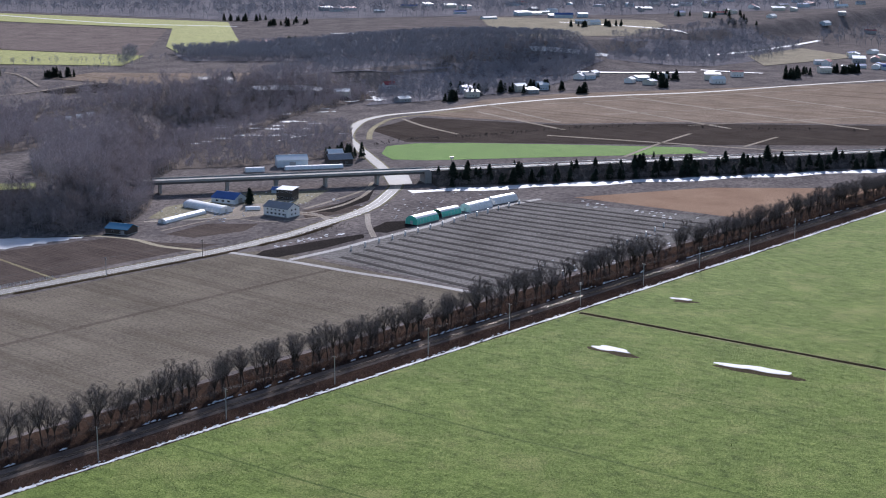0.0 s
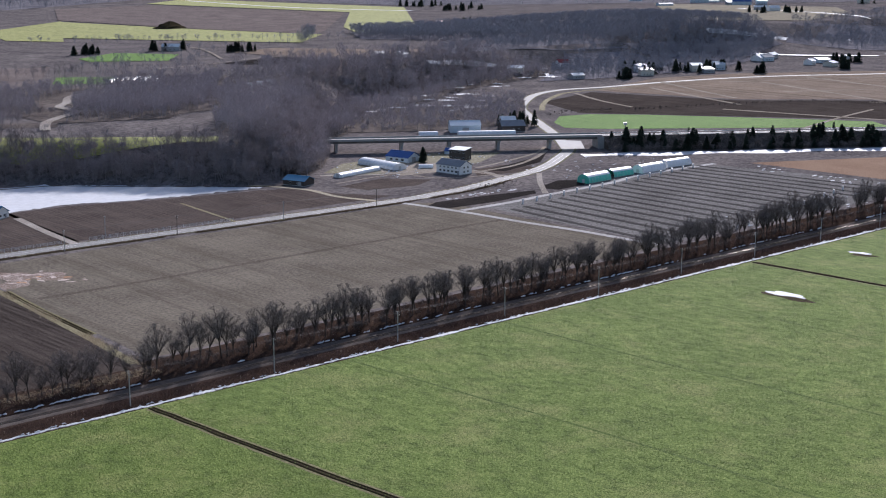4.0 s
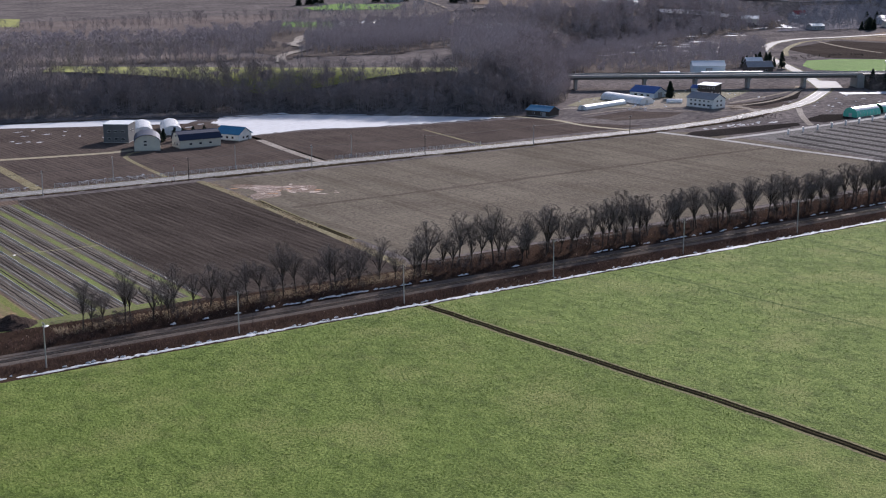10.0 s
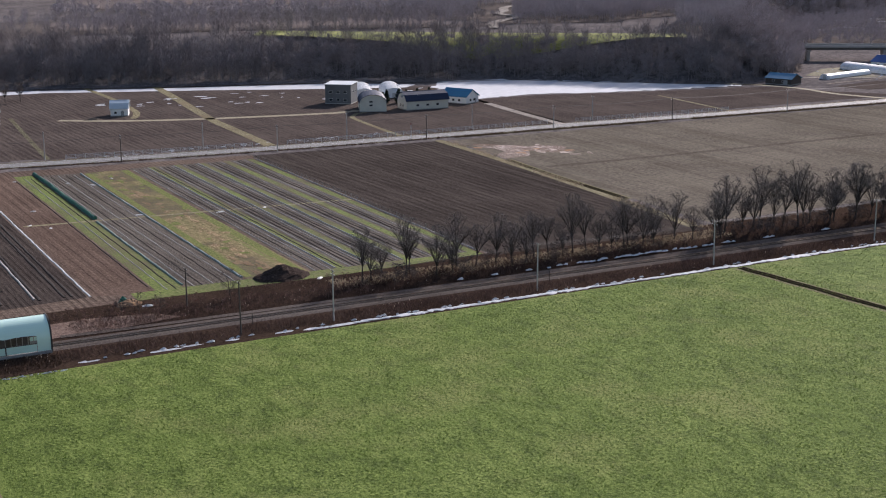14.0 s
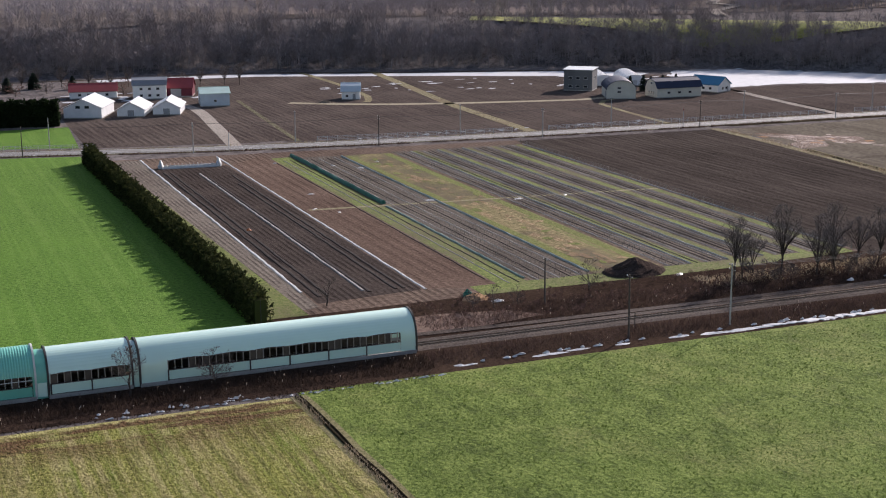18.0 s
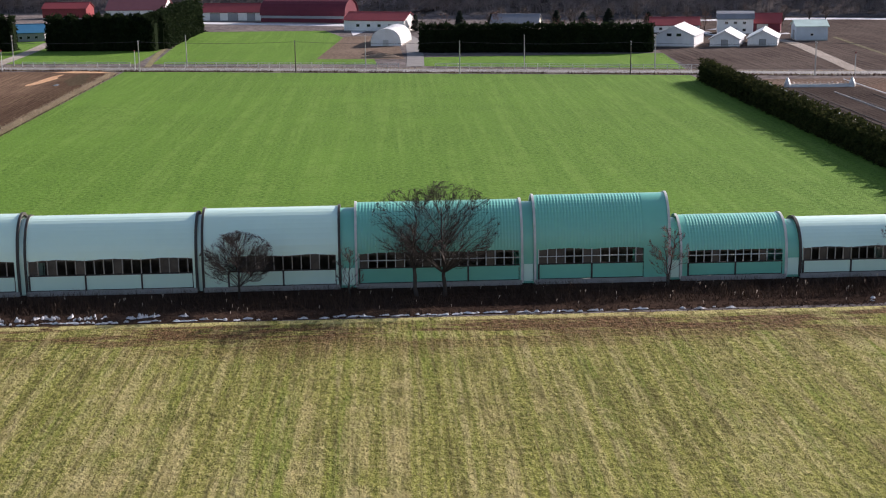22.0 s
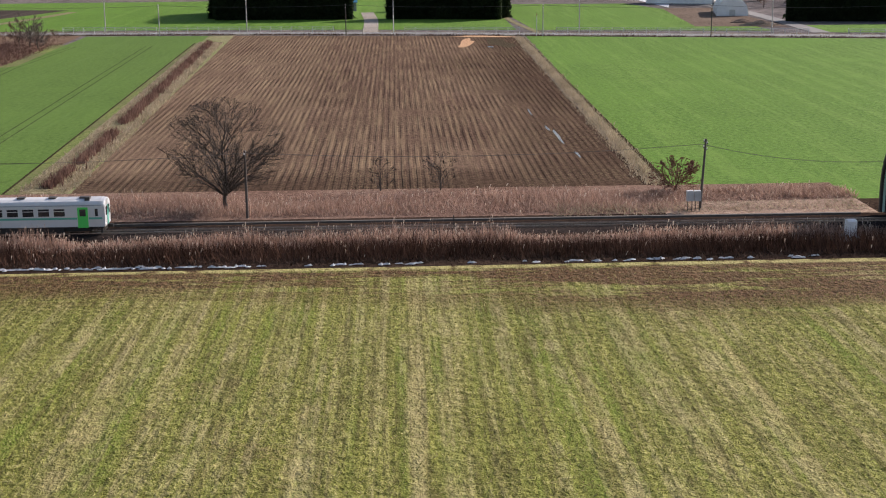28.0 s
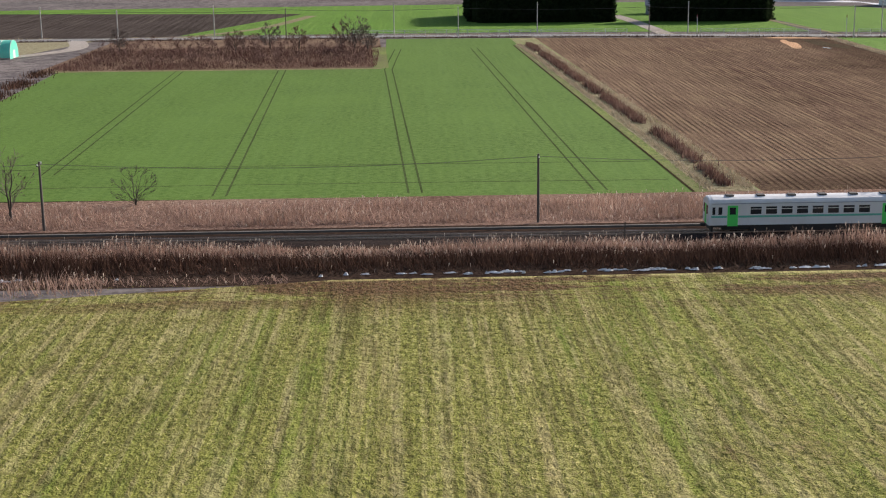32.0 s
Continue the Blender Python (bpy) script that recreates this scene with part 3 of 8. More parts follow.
def covered_row(x, y0, y1, width, height, material, label):
    """A long low tunnel of film or net over a bed, a little uneven."""
    s = Mesh()
    n = int(abs(y1 - y0) / 2.5) + 1
    ring = 5
    for i in range(n + 1):
        y = y0 + (y1 - y0) * i / n
        w, h = width * film_rng.uniform(0.8, 1.1), height * film_rng.uniform(0.75, 1.1)
        j = film_rng.uniform(-0.08, 0.08)
        for k in range(ring):
            a = math.pi * k / (ring - 1)
            s.v.append((x + j - math.cos(a) * w / 2, y, 0.03 + math.sin(a) * h))
    for i in range(n):
        for k in range(ring - 1):
            a = i * ring + k
            s.f.append((a, a + 1, a + ring + 1, a + ring))
    s.f += [tuple(range(ring)), tuple(range(n * ring + ring - 1, n * ring - 1, -1))]
    return tagged(part("row_cover", s, material), label, "row cover", "row covers on the plots")


covered_row(-5.9, 36, 187, 0.6, 0.15, M_FILM_W, "long strip of pale plastic film on a bed")
covered_row(14.4, 30, 185, 0.5, 0.14, M_FILM_W, "long strip of pale plastic film on a bed")
for x in (-3.9, -2.3, 5.0, 9.8, 11.3):
    covered_row(x, 32, film_rng.uniform(140, 168), 0.7, 0.16, M_FILM, "long strip of black mulch film on a bed")
covered_row(4.2, 33, 160, 0.55, 0.22, plain("dusty_film", (0.42, 0.40, 0.38), 0.9, spec=0.03), "long strip of dusty plastic film on a bed")
covered_row(33.6, 104, 178, 1.1, 0.85, M_NET, "tall green net tunnel over a bed")
covered_row(33.2, 30, 101, 0.6, 0.3, plain("grey_net", (0.28, 0.36, 0.31), 0.9, spec=0.03), "long grey-green net over a bed")
covered_row(45.9, 30, 172, 0.5, 0.3, plain("pale_net", (0.40, 0.46, 0.42), 0.9, spec=0.03), "long pale net strip on a bed")
for x in (66.2, 74.2, 82.0, 100.6):
    covered_row(x, 28, 172, 0.4, 0.22, plain("pale_twine", (0.45, 0.44, 0.41), 0.9, spec=0.03), "long pale strip of netting between beds")
for x in (70.6, 78.4, 86.1, 94.2):
    covered_row(x, 28, 170, 0.4, 0.14, M_FILM, "long strip of black mulch film on a bed")
covered_row(26.6, 32, film_rng.uniform(120, 176), 0.35, 0.1, M_FILM, "narrow dark strip of mulch film on a bed")
for x in (29.4, 35.0, 39.1, 43.6, 61.6, 64.9, 69.6, 73.2, 77.2, 80.9, 85.0, 88.9, 93.0, 96.6):
    covered_row(x, 28, 171, 0.22, 0.1, bpy.data.materials["dusty_film"] if int(x) % 3 else bpy.data.materials["pale_twine"], "narrow dusty strip of film along a bed")
for x in (31.2, 36.9, 41.4, 63.2, 67.6, 71.8, 79.6, 87.4, 95.2):
    covered_row(x, 28, 171, 0.3, 0.1, M_FILM, "narrow dark strip of mulch film on a bed")
M_STAKE = plain("grey_stake", (0.33, 0.30, 0.26), 0.9, 0.3)
stakes = Mesh()
for x in (36.0, 38.0, 40.2, 42.4, 62.0, 63.6, 72.5, 88.0):
    for y in range(28, 172, 2):
        stakes.box(x - 0.05, x + 0.05, y - 0.05, y + 0.05, 0, 0.28 + 0.15 * film_rng.random())
tagged(part("stakes", stakes, M_STAKE), "rows of short grey garden stakes", "stakes", "", "stuff")
# frame of a small tunnel with crumpled ends
tun = thing("film_tunnel", "low hoop tunnel with crumpled white plastic at its ends", "plastic tunnel", m=pose(4.2, 171.4, 0, 0, 0, -5))
for i in range(15):
    x = -7 + i
    hoop = [(x, 1.3 * math.cos(math.pi * k / 6), 1.15 * math.sin(math.pi * k / 6)) for k in range(7)]
    part("hoop", Mesh().pipe(hoop, 0.035), M_FILM_W, tun)
part("skirt", Mesh().prism([(-1.5, 0.0), (-1.2, 0.0), (-1.3, 0.5)], -7.4, 7.4), M_FILM_W, tun)
part("skirt", Mesh().prism([(1.2, 0.0), (1.5, 0.0), (1.3, 0.5)], -7.4, 7.4), M_FILM_W, tun)
for e in (-7.5, 7.5):
    c = Mesh()
    r = random.Random(int(e * 10))
    ring = []
    for lev, (zz, ww) in enumerate(((0, 1.5), (0.7, 1.35), (1.4, 0.9), (2.1, 0.3))):
        for k in range(9):
            a = 6.283 * k / 9
            c.v.append((e + math.cos(a) * ww * 0.6 * r.uniform(0.7, 1.2), math.sin(a) * ww * r.uniform(0.8, 1.1), zz + r.uniform(-0.1, 0.15)))
    for lev in range(3):
        for k in range(9):
            c.f.append((lev * 9 + k, lev * 9 + (k + 1) % 9, lev * 9 + 9 + (k + 1) % 9, lev * 9 + 9 + k))
    c.f.append(tuple(range(27, 36)))
    part("crumpled_end", c, M_FILM_W, tun)
def heap(name, x, y, rx, ry, h, material, label, category, seed=1, rot=0):
    """A loose heap with an uneven surface."""
    r = random.Random(seed)
    s = Mesh()
    n, levels = 18, 6
    for lev in range(levels):
        t = lev / levels
        for k in range(n):
            a = 6.283 * k / n
            w = (1 - t) ** 0.8 * r.uniform(0.86, 1.1)
            s.v.append((math.cos(a) * rx * w, math.sin(a) * ry * w, h * t * r.uniform(0.85, 1.1) - (0.05 if lev == 0 else 0)))
    s.v.append((r.uniform(-.2, .2), 0, h))
    for lev in range(levels - 1):
        for k in range(n):
            s.f.append((lev * n + k, lev * n + (k + 1) % n, (lev + 1) * n + (k + 1) % n, (lev + 1) * n + k))
    s.f += [((levels - 1) * n + k, (levels - 1) * n + (k + 1) % n, levels * n) for k in range(n)]
    ob = tagged(part(name, s, material), label, category)
    ob.matrix_basis = pose(x, y, hz(x, y), 0, 0, rot)
    return ob


heap("compost_heap", 53.5, 26.5, 6.4, 4.4, 2.7, soil("compost", (0.035, 0.026, 0.022), (0.06, 0.046, 0.04), fine=2.5, depth=0.3), "dark compost heap at the end of the plots", "heap", 3)
heap("sawdust_heap", 19.8, 21.0, 2.7, 2.0, 1.0, soil("sawdust", (0.34, 0.21, 0.12), (0.46, 0.30, 0.18), fine=2.0, tone=1.0), "orange sawdust heap partly under green sheeting", "heap", 5)
heap("green_sheet", 19.0, 22.2, 1.3, 1.0, 1.5, M_NET, "crumpled dark green sheeting on a heap", "sheeting", 6)
heap("white_sheet", 22.6, 18.0, 1.3, 0.7, 0.35, M_FILM_W, "crumpled white plastic sheet on the ground", "sheeting", 7)
heap("orange_crate_pile", -1.6, 88.5, 0.7, 0.5, 0.55, plain("orange_plastic", (0.55, 0.16, 0.05), 0.5), "small pile of orange plastic on a dark bed", "plastic pile", 8)
for i, (x, y, r_) in enumerate(((22.0, 122, 1.0), (17.6, 104.5, 0.9), (21.5, 99, 0.8), (44.6, 152, 1.2), (45, 104, 1.5), (64, 97.5, 1.6), (76, 97.5, 1.0), (52, 160, 0.9), (26, 168, 0.8), (39, 158, 0.8), (60, 21.8, 1.2))):
    heap("white_sheet", x, y, r_, r_ * 0.5, 0.22, M_FILM_W, "crumpled white plastic sheet on the plots", "sheeting", 20 + i, i * 40)
# net fence along the east edge
fence = thing("net_fence", "low pale net fence between the plots and ploughed field", "fence")
for i in range(38):
    part("post", Mesh().box(100.9, 101.02, 26 + i * 4, 26.12 + i * 4, 0, 1.15), M_STAKE, fence)
for z in (0.4, 0.75, 1.1):
    part("strand", Mesh().tube((100.96, 26, z), (100.96, 174, z), 0.02, sides=4), M_STAKE, fence)

# ---- wheel tracks, ditches, bare patches ----
M_LINE = soil("dark_furrow", (0.080, 0.068, 0.055), (0.118, 0.101, 0.082), fine=0.9, tone=1.2)
setting("furrow", strip(smooth_path([(172, 113), (231, 112), (299, 112), (379, 111), (398, 110)], 12), 2.8, 0.035), M_LINE, "broad dark furrow along the fallow field", "furrow")
M_TRACK = soil("wheel_track", (0.055, 0.075, 0.03), (0.075, 0.10, 0.04), tone=1.0)
for line in (((-305.7, 24), (-311.5, 170)), ((-282.8, 24), (-287.6, 154), (-288, 172), (-286.5, 219)), ((-261.1, 24), (-267.2, 219)), ((-329.7, 40), (-334, 171))):
    for o in (-0.8, 0.8):
        setting("wheel_track", strip(smooth_path([(x + o, y) for x, y in line], 15), 0.26, 0.035), M_TRACK, "dark tractor wheel track in the wheat", "wheel track")
for y in (30.5, 44.0):
    setting("wheel_track", strip(smooth_path([(-350, y), (-300, y + 0.6), (-252, y - 0.4)], 12), 0.35, 0.034), M_TRACK, "dark tractor wheel track in the wheat", "wheel track")
M_DITCH = soil("ditch_earth", (0.028, 0.022, 0.014), (0.05, 0.042, 0.024), fine=2.0, tone=1.2)
M_SPOIL = turf("trodden_edge", (0.09, 0.085, 0.04), (0.17, 0.155, 0.075), (0.26, 0.23, 0.12), fine=1.4, depth=0.15)


def ditch(path, label, width=1.3, depth=0.5):
    """A dug channel: two low spoil banks and a dark bottom between them."""
    p = smooth_path(path, 6)
    jag = random.Random(int(path[0][0]))
    q = [(x + jag.uniform(-.2, .2), y) for x, y in p]
    setting("ditch_edge", strip(q, width * 1.6 + 1.6, 0.045), M_SPOIL, "trodden grass beside a field ditch", "ditch")
    s = Mesh()
    for i, (x, y) in enumerate(q):
        w = width * jag.uniform(0.8, 1.15)
        for dx, z in ((-w * 0.8, 0.05), (-w * 0.5, 0.24), (-w * 0.22, 0.06), (w * 0.3, 0.06), (w * 0.55, 0.22), (w * 0.85, 0.05)):
            s.v.append((x + dx, y, z))
    for i in range(len(q) - 1):
        for k in range(5):
            a = i * 6 + k
            s.f.append((a, a + 1, a + 7, a + 6))
    setting("ditch", s, M_DITCH, label, "ditch")


ditch([(141.2, -14), (146, -70), (150, -110), (152, -150), (158, -260)], "narrow dark drainage ditch across the green field")
ditch([(405, -15), (408, -60), (412.6, -137), (420, -260)], "narrow dark drainage ditch across the green field", 1.3)
ditch([(-21.6, -15.5), (-20.8, -55), (-20, -140), (-19, -300)], "shallow dark ditch between two fields", 0.55)
for x0, x1 in ((170, 262), (270, 392), (400, 470)):
    setting("road_ditch", strip([(x, y - 6.6) for x, y in ROAD_LINE if x0 < x < x1], 1.8, 0.055), M_DITCH, "dark grassy ditch beside the road", "ditch")
ditch([(163.8, 60), (165.5, 100), (168, 130)], "short dark ditch beside the field track", 1.2)
M_RUT = turf("trodden_crop", (0.030, 0.050, 0.010), (0.078, 0.118, 0.022), (0.15, 0.19, 0.05), fine=1.6)
for path, w in ((((207, -15), (212, -68), (216, -110), (222, -220)), 1.1), (((271, -15), (274, -80), (278, -115), (285, -240)), 1.2), (((337, -15), (341, -90), (346, -150)), 0.8)):
    setting("wheel_track", strip(smooth_path(path, 10), w, 0.03), M_RUT, "faint dark wheel track across the green field", "wheel track")
M_MUD = soil("dark_mud", (0.035, 0.028, 0.02), (0.06, 0.048, 0.032))


def blot(x, y, rx, ry, z, material, label, name="bare_patch", category="bare patch", seed=1, rot=0.0, kind="structure", thick=0.0):
    """An irregular low patch on the ground."""
    r = random.Random(seed)
    n = 22
    s = Mesh()
    ph = [r.uniform(0, 6.283) for _ in range(4)]
    rim = []
    for k in range(n):
        a = 6.283 * k / n
        w = 1 + 0.18 * math.sin(2 * a + ph[0]) + 0.14 * math.sin(3 * a + ph[1]) + 0.10 * math.sin(5 * a + ph[2]) + r.uniform(-.08, .08)
        rim.append((math.cos(a) * rx * w, math.sin(a) * ry * w))
    s.v += [(a, b, 0) for a, b in rim] + [(a * 0.7, b * 0.7, thick * r.uniform(0.6, 1.1)) for a, b in rim] + [(0, 0, thick)]
    s.f += [(k, (k + 1) % n, n + (k + 1) % n, n + k) for k in range(n)] + [(n + k, n + (k + 1) % n, 2 * n) for k in range(n)]
    ob = tagged(part(name, s, material), label, category, "", kind)
    ob.matrix_basis = pose(x, y, z + hz(x, y), 0, 0, rot)
    return ob


for i, (x, y, rx, ry, k) in enumerate(BED_BITS):
    blot(x, y, rx, ry, 0.052 + 0.0006 * i, (M_VINE, M_VINE, M_BED_Y, M_MARGIN)[k], "patch of dead vines and weeds on a bed", seed=700 + i)
# old snow lying on the fields
for i, (x, y, rx, ry, rot) in enumerate(((371, -52.5, 7.4, 2.6, -88), (384, -102.5, 11.4, 3.0, -75), (451.2, -33.2, 4.2, 1.7, -80))):
    blot(x - 2.5, y - 3.0, rx * 1.25, ry * 1.35, 0.03, M_MUD, "dark wet ground round melting snow", seed=60 + i, rot=rot)
    blot(x, y, rx, ry, 0.06, M_SNOW, "patch of old snow on the green field", "snow_patch", "snow", 70 + i, rot, "", 0.12)
blot(171, -159, 7.5, 2.6, 0.03, M_MUD, "dark wet ground with remains of snow", seed=80, rot=-24)
blot(165, -161.5, 4.5, 1.6, 0.036, M_MUD, "dark wet ground with remains of snow", seed=81, rot=-10)
for i, (x, y, r_) in enumerate(((175.5, -157.5, 1.5), (170.5, -160.0, 1.3), (178, -156.4, 0.9), (166, -162, 1.8), (162.5, -162.6, 1.4), (173, -158.2, 0.7))):
    blot(x, y, r_, r_ * 0.45, 0.07, M_SNOW, "small patch of old snow", "snow_patch", "snow", 90 + i, 30 * i, "", 0.08)
# pale debris and puddles
M_ORANGE = soil("orange_debris", (0.38, 0.21, 0.11), (0.52, 0.33, 0.20), straw=(0.55, 0.45, 0.35), tone=1.0)
M_PALE = soil("pale_debris", (0.42, 0.31, 0.25), (0.68, 0.60, 0.54), straw=(0.70, 0.68, 0.66), fine=0.9, tone=1.0)
deb = random.Random(12)
M_LITTERED = soil("debris_strewn_soil", (0.12, 0.088, 0.068), (0.20, 0.15, 0.12), straw=(0.66, 0.58, 0.53), fine=1.2, strawcut=(0.50, 0.58), tone=1.15)
for i, (x, y, rx, ry) in enumerate(((180, 152, 10, 6), (190, 142, 9, 6), (176, 140, 5, 9))):
    blot(x, y, rx, ry, 0.026 + 0.002 * i, M_LITTERED, "soil strewn with pale crop debris", "debris_patch", "debris", 480 + i, -50)
for i in range(54):
    u, v = deb.random(), deb.random()
    blot(172 + 22 * u + 4 * v + deb.gauss(0, 1.2), 160 - 22 * v - 10 * u + deb.gauss(0, 2.0), deb.uniform(0.4, 1.8), deb.uniform(0.3, 0.8), 0.03 + 0.0012 * i, M_PALE if i % 6 else M_ORANGE, "pale crop debris spread on the field", "debris_patch", "debris", 500 + i, -50 + deb.uniform(-30, 30))
blot(-181, 236, 8.0, 2.6, 0.07, M_ORANGE, "pale sandy soil at the field entrance", seed=133, rot=-8)
blot(-186.5, 217, 1.6, 13.0, 0.05, M_ORANGE, "pale sandy soil at the field entrance", seed=134, rot=-8)
blot(-178, 216, 3.2, 12.0, 0.045, M_MUD, "dark wet soil at the field entrance", seed=135, rot=4)
n_ = Nodes("wet_puddle")
M_WET = n_.done((0.10, 0.09, 0.085), 0.25, spec=0.6)
for i, (x, y, rx, ry) in enumerate(((-181.2, 60, 0.3, 5.5), (-180.4, 44, 0.2, 2.5), (-181.0, 205, 0.8, 2), (-182.8, 86, 0.16, 3.5), (-181.9, 68, 0.2, 2.5))):
    blot(x, y, rx, ry, 0.05, M_WET, "shallow puddle in a furrow", "puddle", "puddle", 140 + i)

# ---- grassy edges of the wheat field ----
EDGES = (((-246.2, 22), (-252.6, 228)), 6.4, M_VERGE), (((-249.6, 22), (-255.8, 226)), 1.5, M_BED_G), (((-250.5, 22), (-256.6, 226)), 0.35, M_DITCH), (((-362, 172.5), (-289.5, 170.6)), 2.4, M_SPOIL), (((-289.8, 171), (-291.5, 226)), 3.4, M_BED_G), (((-173.3, 22), (-171.0, 232)), 1.7, M_VERGE), (((-172.5, 22), (-170.4, 232)), 0.6, M_DITCH)
for k, (path, w, m) in enumerate(EDGES):
    setting("field_edge", strip(smooth_path(path, 8), w, 0.042 + 0.005 * k), m, "dry grass edge of a field", "field edge")
field([(-176, 4.6), (-153.5, 4.2), (-153.5, 11.8), (-176, 11.0)], 0.05, turf("pink_dry_grass", (0.13, 0.085, 0.06), (0.27, 0.185, 0.135), (0.40, 0.30, 0.23), fine=1.8, depth=0.12), "short pinkish dry grass at the shelter mouth", "verge", "verge")
# ---- paths behind the road ----
M_TRACKWAY = turf("farm_track", (0.20, 0.17, 0.11), (0.31, 0.27, 0.19), (0.40, 0.36, 0.27), fine=1.4, depth=0.05)
M_PALETRACK = soil("pale_gravel", (0.36, 0.34, 0.32), (0.52, 0.50, 0.48), fine=1.6, depth=0.04, tone=1.0)
TRACKS = [(((23.5, 200), (28, 245), (31.5, 290), (26, 318)), 4.2, M_GRAVEL, "pale gravel drive to the farm sheds"),
          (((43, 203), (46, 245), (51, 308)), 1.6, M_SHOULDER, "dry grass strip between plots"),
          (((114, 194), (116, 240), (117.5, 268), (126, 345), (130, 385)), 4.0, M_VERGE, "straw-coloured grass track between plots"),
          (((66, 293), (88, 279), (117, 268.5), (165, 259), (176, 262)), 4.2, M_TRACKWAY, "grassy farm track"),
          (((100.5, 395), (101, 343), (98, 300), (92, 284)), 2.6, M_VERGE, "straw-coloured grass track between plots"),
          (((224.5, 188), (227, 220), (231, 255)), 3.6, M_GRAVEL, "pale gravel drive to the farm"),
          (((161, 192), (166, 245), (176, 254)), 2.0, M_VERGE, "dry grass strip between plots"),
          (((380, 184), (373, 206), (374, 230), (366, 251), (356, 264)), 3.4, M_TRACKWAY, "farm track to a blue shed"),
          (((300, 183), (306, 240)), 1.6, M_VERGE, "dry grass strip between plots"),
          (((167.5, 176), (166, 130), (161.5, 60), (158, 24)), 3.0, M_VERGE, "straw-coloured track between two fields"),
          (((386, 171), (392, 135), (395.5, 100), (400, 70), (402.5, 30)), 3.4, M_PALETRACK, "pale gravel track along the field"),
          (((394, 139), (428, 139.5), (453, 142), (505, 145.5), (530, 151.5), (560, 152.5), (600, 151)), 3.6, M_PALETRACK, "pale gravel track past the greenhouses"),
          (((457, 146), (478, 170), (500, 192)), 3.0, M_GRAVEL, "pale gravel track"),
          (((470, 189), (481, 216), (462, 236), (430, 246), (405, 262)), 3.6, M_GRAVEL, "gravel farmyard drive"),
          (((-89.3, 235), (-88.5, 280), (-89, 330), (-95, 366)), 5.0, M_ASPHALT, "grey driveway to the farm"),
          (((-211.5, 250), (-212, 300), (-214, 340)), 4.4, M_GRAVEL, "gravel drive between dark conifers"),
          (((-378, 262), (-372, 230), (-390, 200)), 5.0, M_GRAVEL, "gravel field entrance"),
          (((-352, 262), (-330, 300), (-318, 360)), 4.0, M_VERGE, "dry grass strip between fields"),
          (((-165, 247), (-169, 300), (-169, 375)), 1.8, M_VERGE, "dry grass edge of the field")]
for path, w, m, label in TRACKS:
    setting("track", strip(smooth_path(path, 6), w, 0.075, hz), m, label, "track")
# ---- railway ----
RAIL_Z = 0.32
M_BALLAST = soil("ballast", (0.018, 0.014, 0.013), (0.040, 0.032, 0.028), fine=4.0, depth=0.05)
M_BALLAST_E = soil("grey_ballast", (0.060, 0.050, 0.044), (0.115, 0.098, 0.087), straw=(0.19, 0.15, 0.12), fine=3.0, depth=0.05, tone=1.25)
M_RUST = plain("rusty_rail", (0.22, 0.17, 0.14), 0.35, 0.2, 2.0, 0.8)
M_SLEEPER = plain("dark_sleeper", (0.045, 0.037, 0.032), 0.95, 0.25, 1.0, spec=0.1)
# litter tone kept dark: shade among the brambles is put into it
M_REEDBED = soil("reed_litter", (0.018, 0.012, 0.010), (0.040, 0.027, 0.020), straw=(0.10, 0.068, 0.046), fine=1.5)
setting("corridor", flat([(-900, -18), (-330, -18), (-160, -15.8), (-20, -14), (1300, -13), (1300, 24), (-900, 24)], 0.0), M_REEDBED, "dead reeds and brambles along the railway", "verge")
for a, b, m in ((-1000, -20, M_BALLAST), (-20, 1300, M_BALLAST_E)):
    setting("track_bed", Mesh().prism([(-3.4, -0.1), (3.4, -0.1), (2.0, RAIL_Z - 0.18), (-2.0, RAIL_Z - 0.18)], a, b), m, "dark ballast bank of a single railway track" if a < -500 else "weathered grey-brown ballast bank of a single track", "track bed")
setting("service_path", strip(smooth_path([(3, 5.0), (20, 4.2), (60, 3.6), (120, 3.4), (300, 3.4), (700, 3.4)], 8), 1.7, 0.10), M_BALLAST_E, "grey gravel path beside the track", "path")
field([(-0.5, 4.5), (-0.5, 13.5), (10, 14.5), (22, 12.0), (26, 7.5), (14, 5.2)], 0.06, soil("yard_earth", (0.15, 0.105, 0.085), (0.24, 0.175, 0.145), straw=(0.30, 0.24, 0.19), fine=1.6, tone=1.0), "bare pinkish earth at the shelter mouth", "yard", "yard")
setting("reed_litter_strip", flat([(-900, 5.6), (-153.5, 5.6), (-153.5, 21.5), (-900, 24)], 0.035), soil("pale_reed_litter", (0.12, 0.072, 0.055), (0.24, 0.16, 0.122), straw=(0.40, 0.30, 0.23), fine=1.8, tone=1.0), "pale litter of fallen dead reeds", "verge")
rails = thing("railway_track", "single railway track with rusty rails on dark sleepers", "railway track")
for y in (-0.53, 0.53):
    part("rail", Mesh().prism([(y - 0.06, RAIL_Z - 0.15), (y + 0.06, RAIL_Z - 0.15), (y + 0.035, RAIL_Z), (y - 0.035, RAIL_Z)], -1000, 1300), M_RUST, rails)
ties = Mesh()
tie_mesh = Mesh().box(0, 0.22, -1.05, 1.05, RAIL_Z - 0.22, RAIL_Z - 0.14).mesh("sleeper", M_SLEEPER)
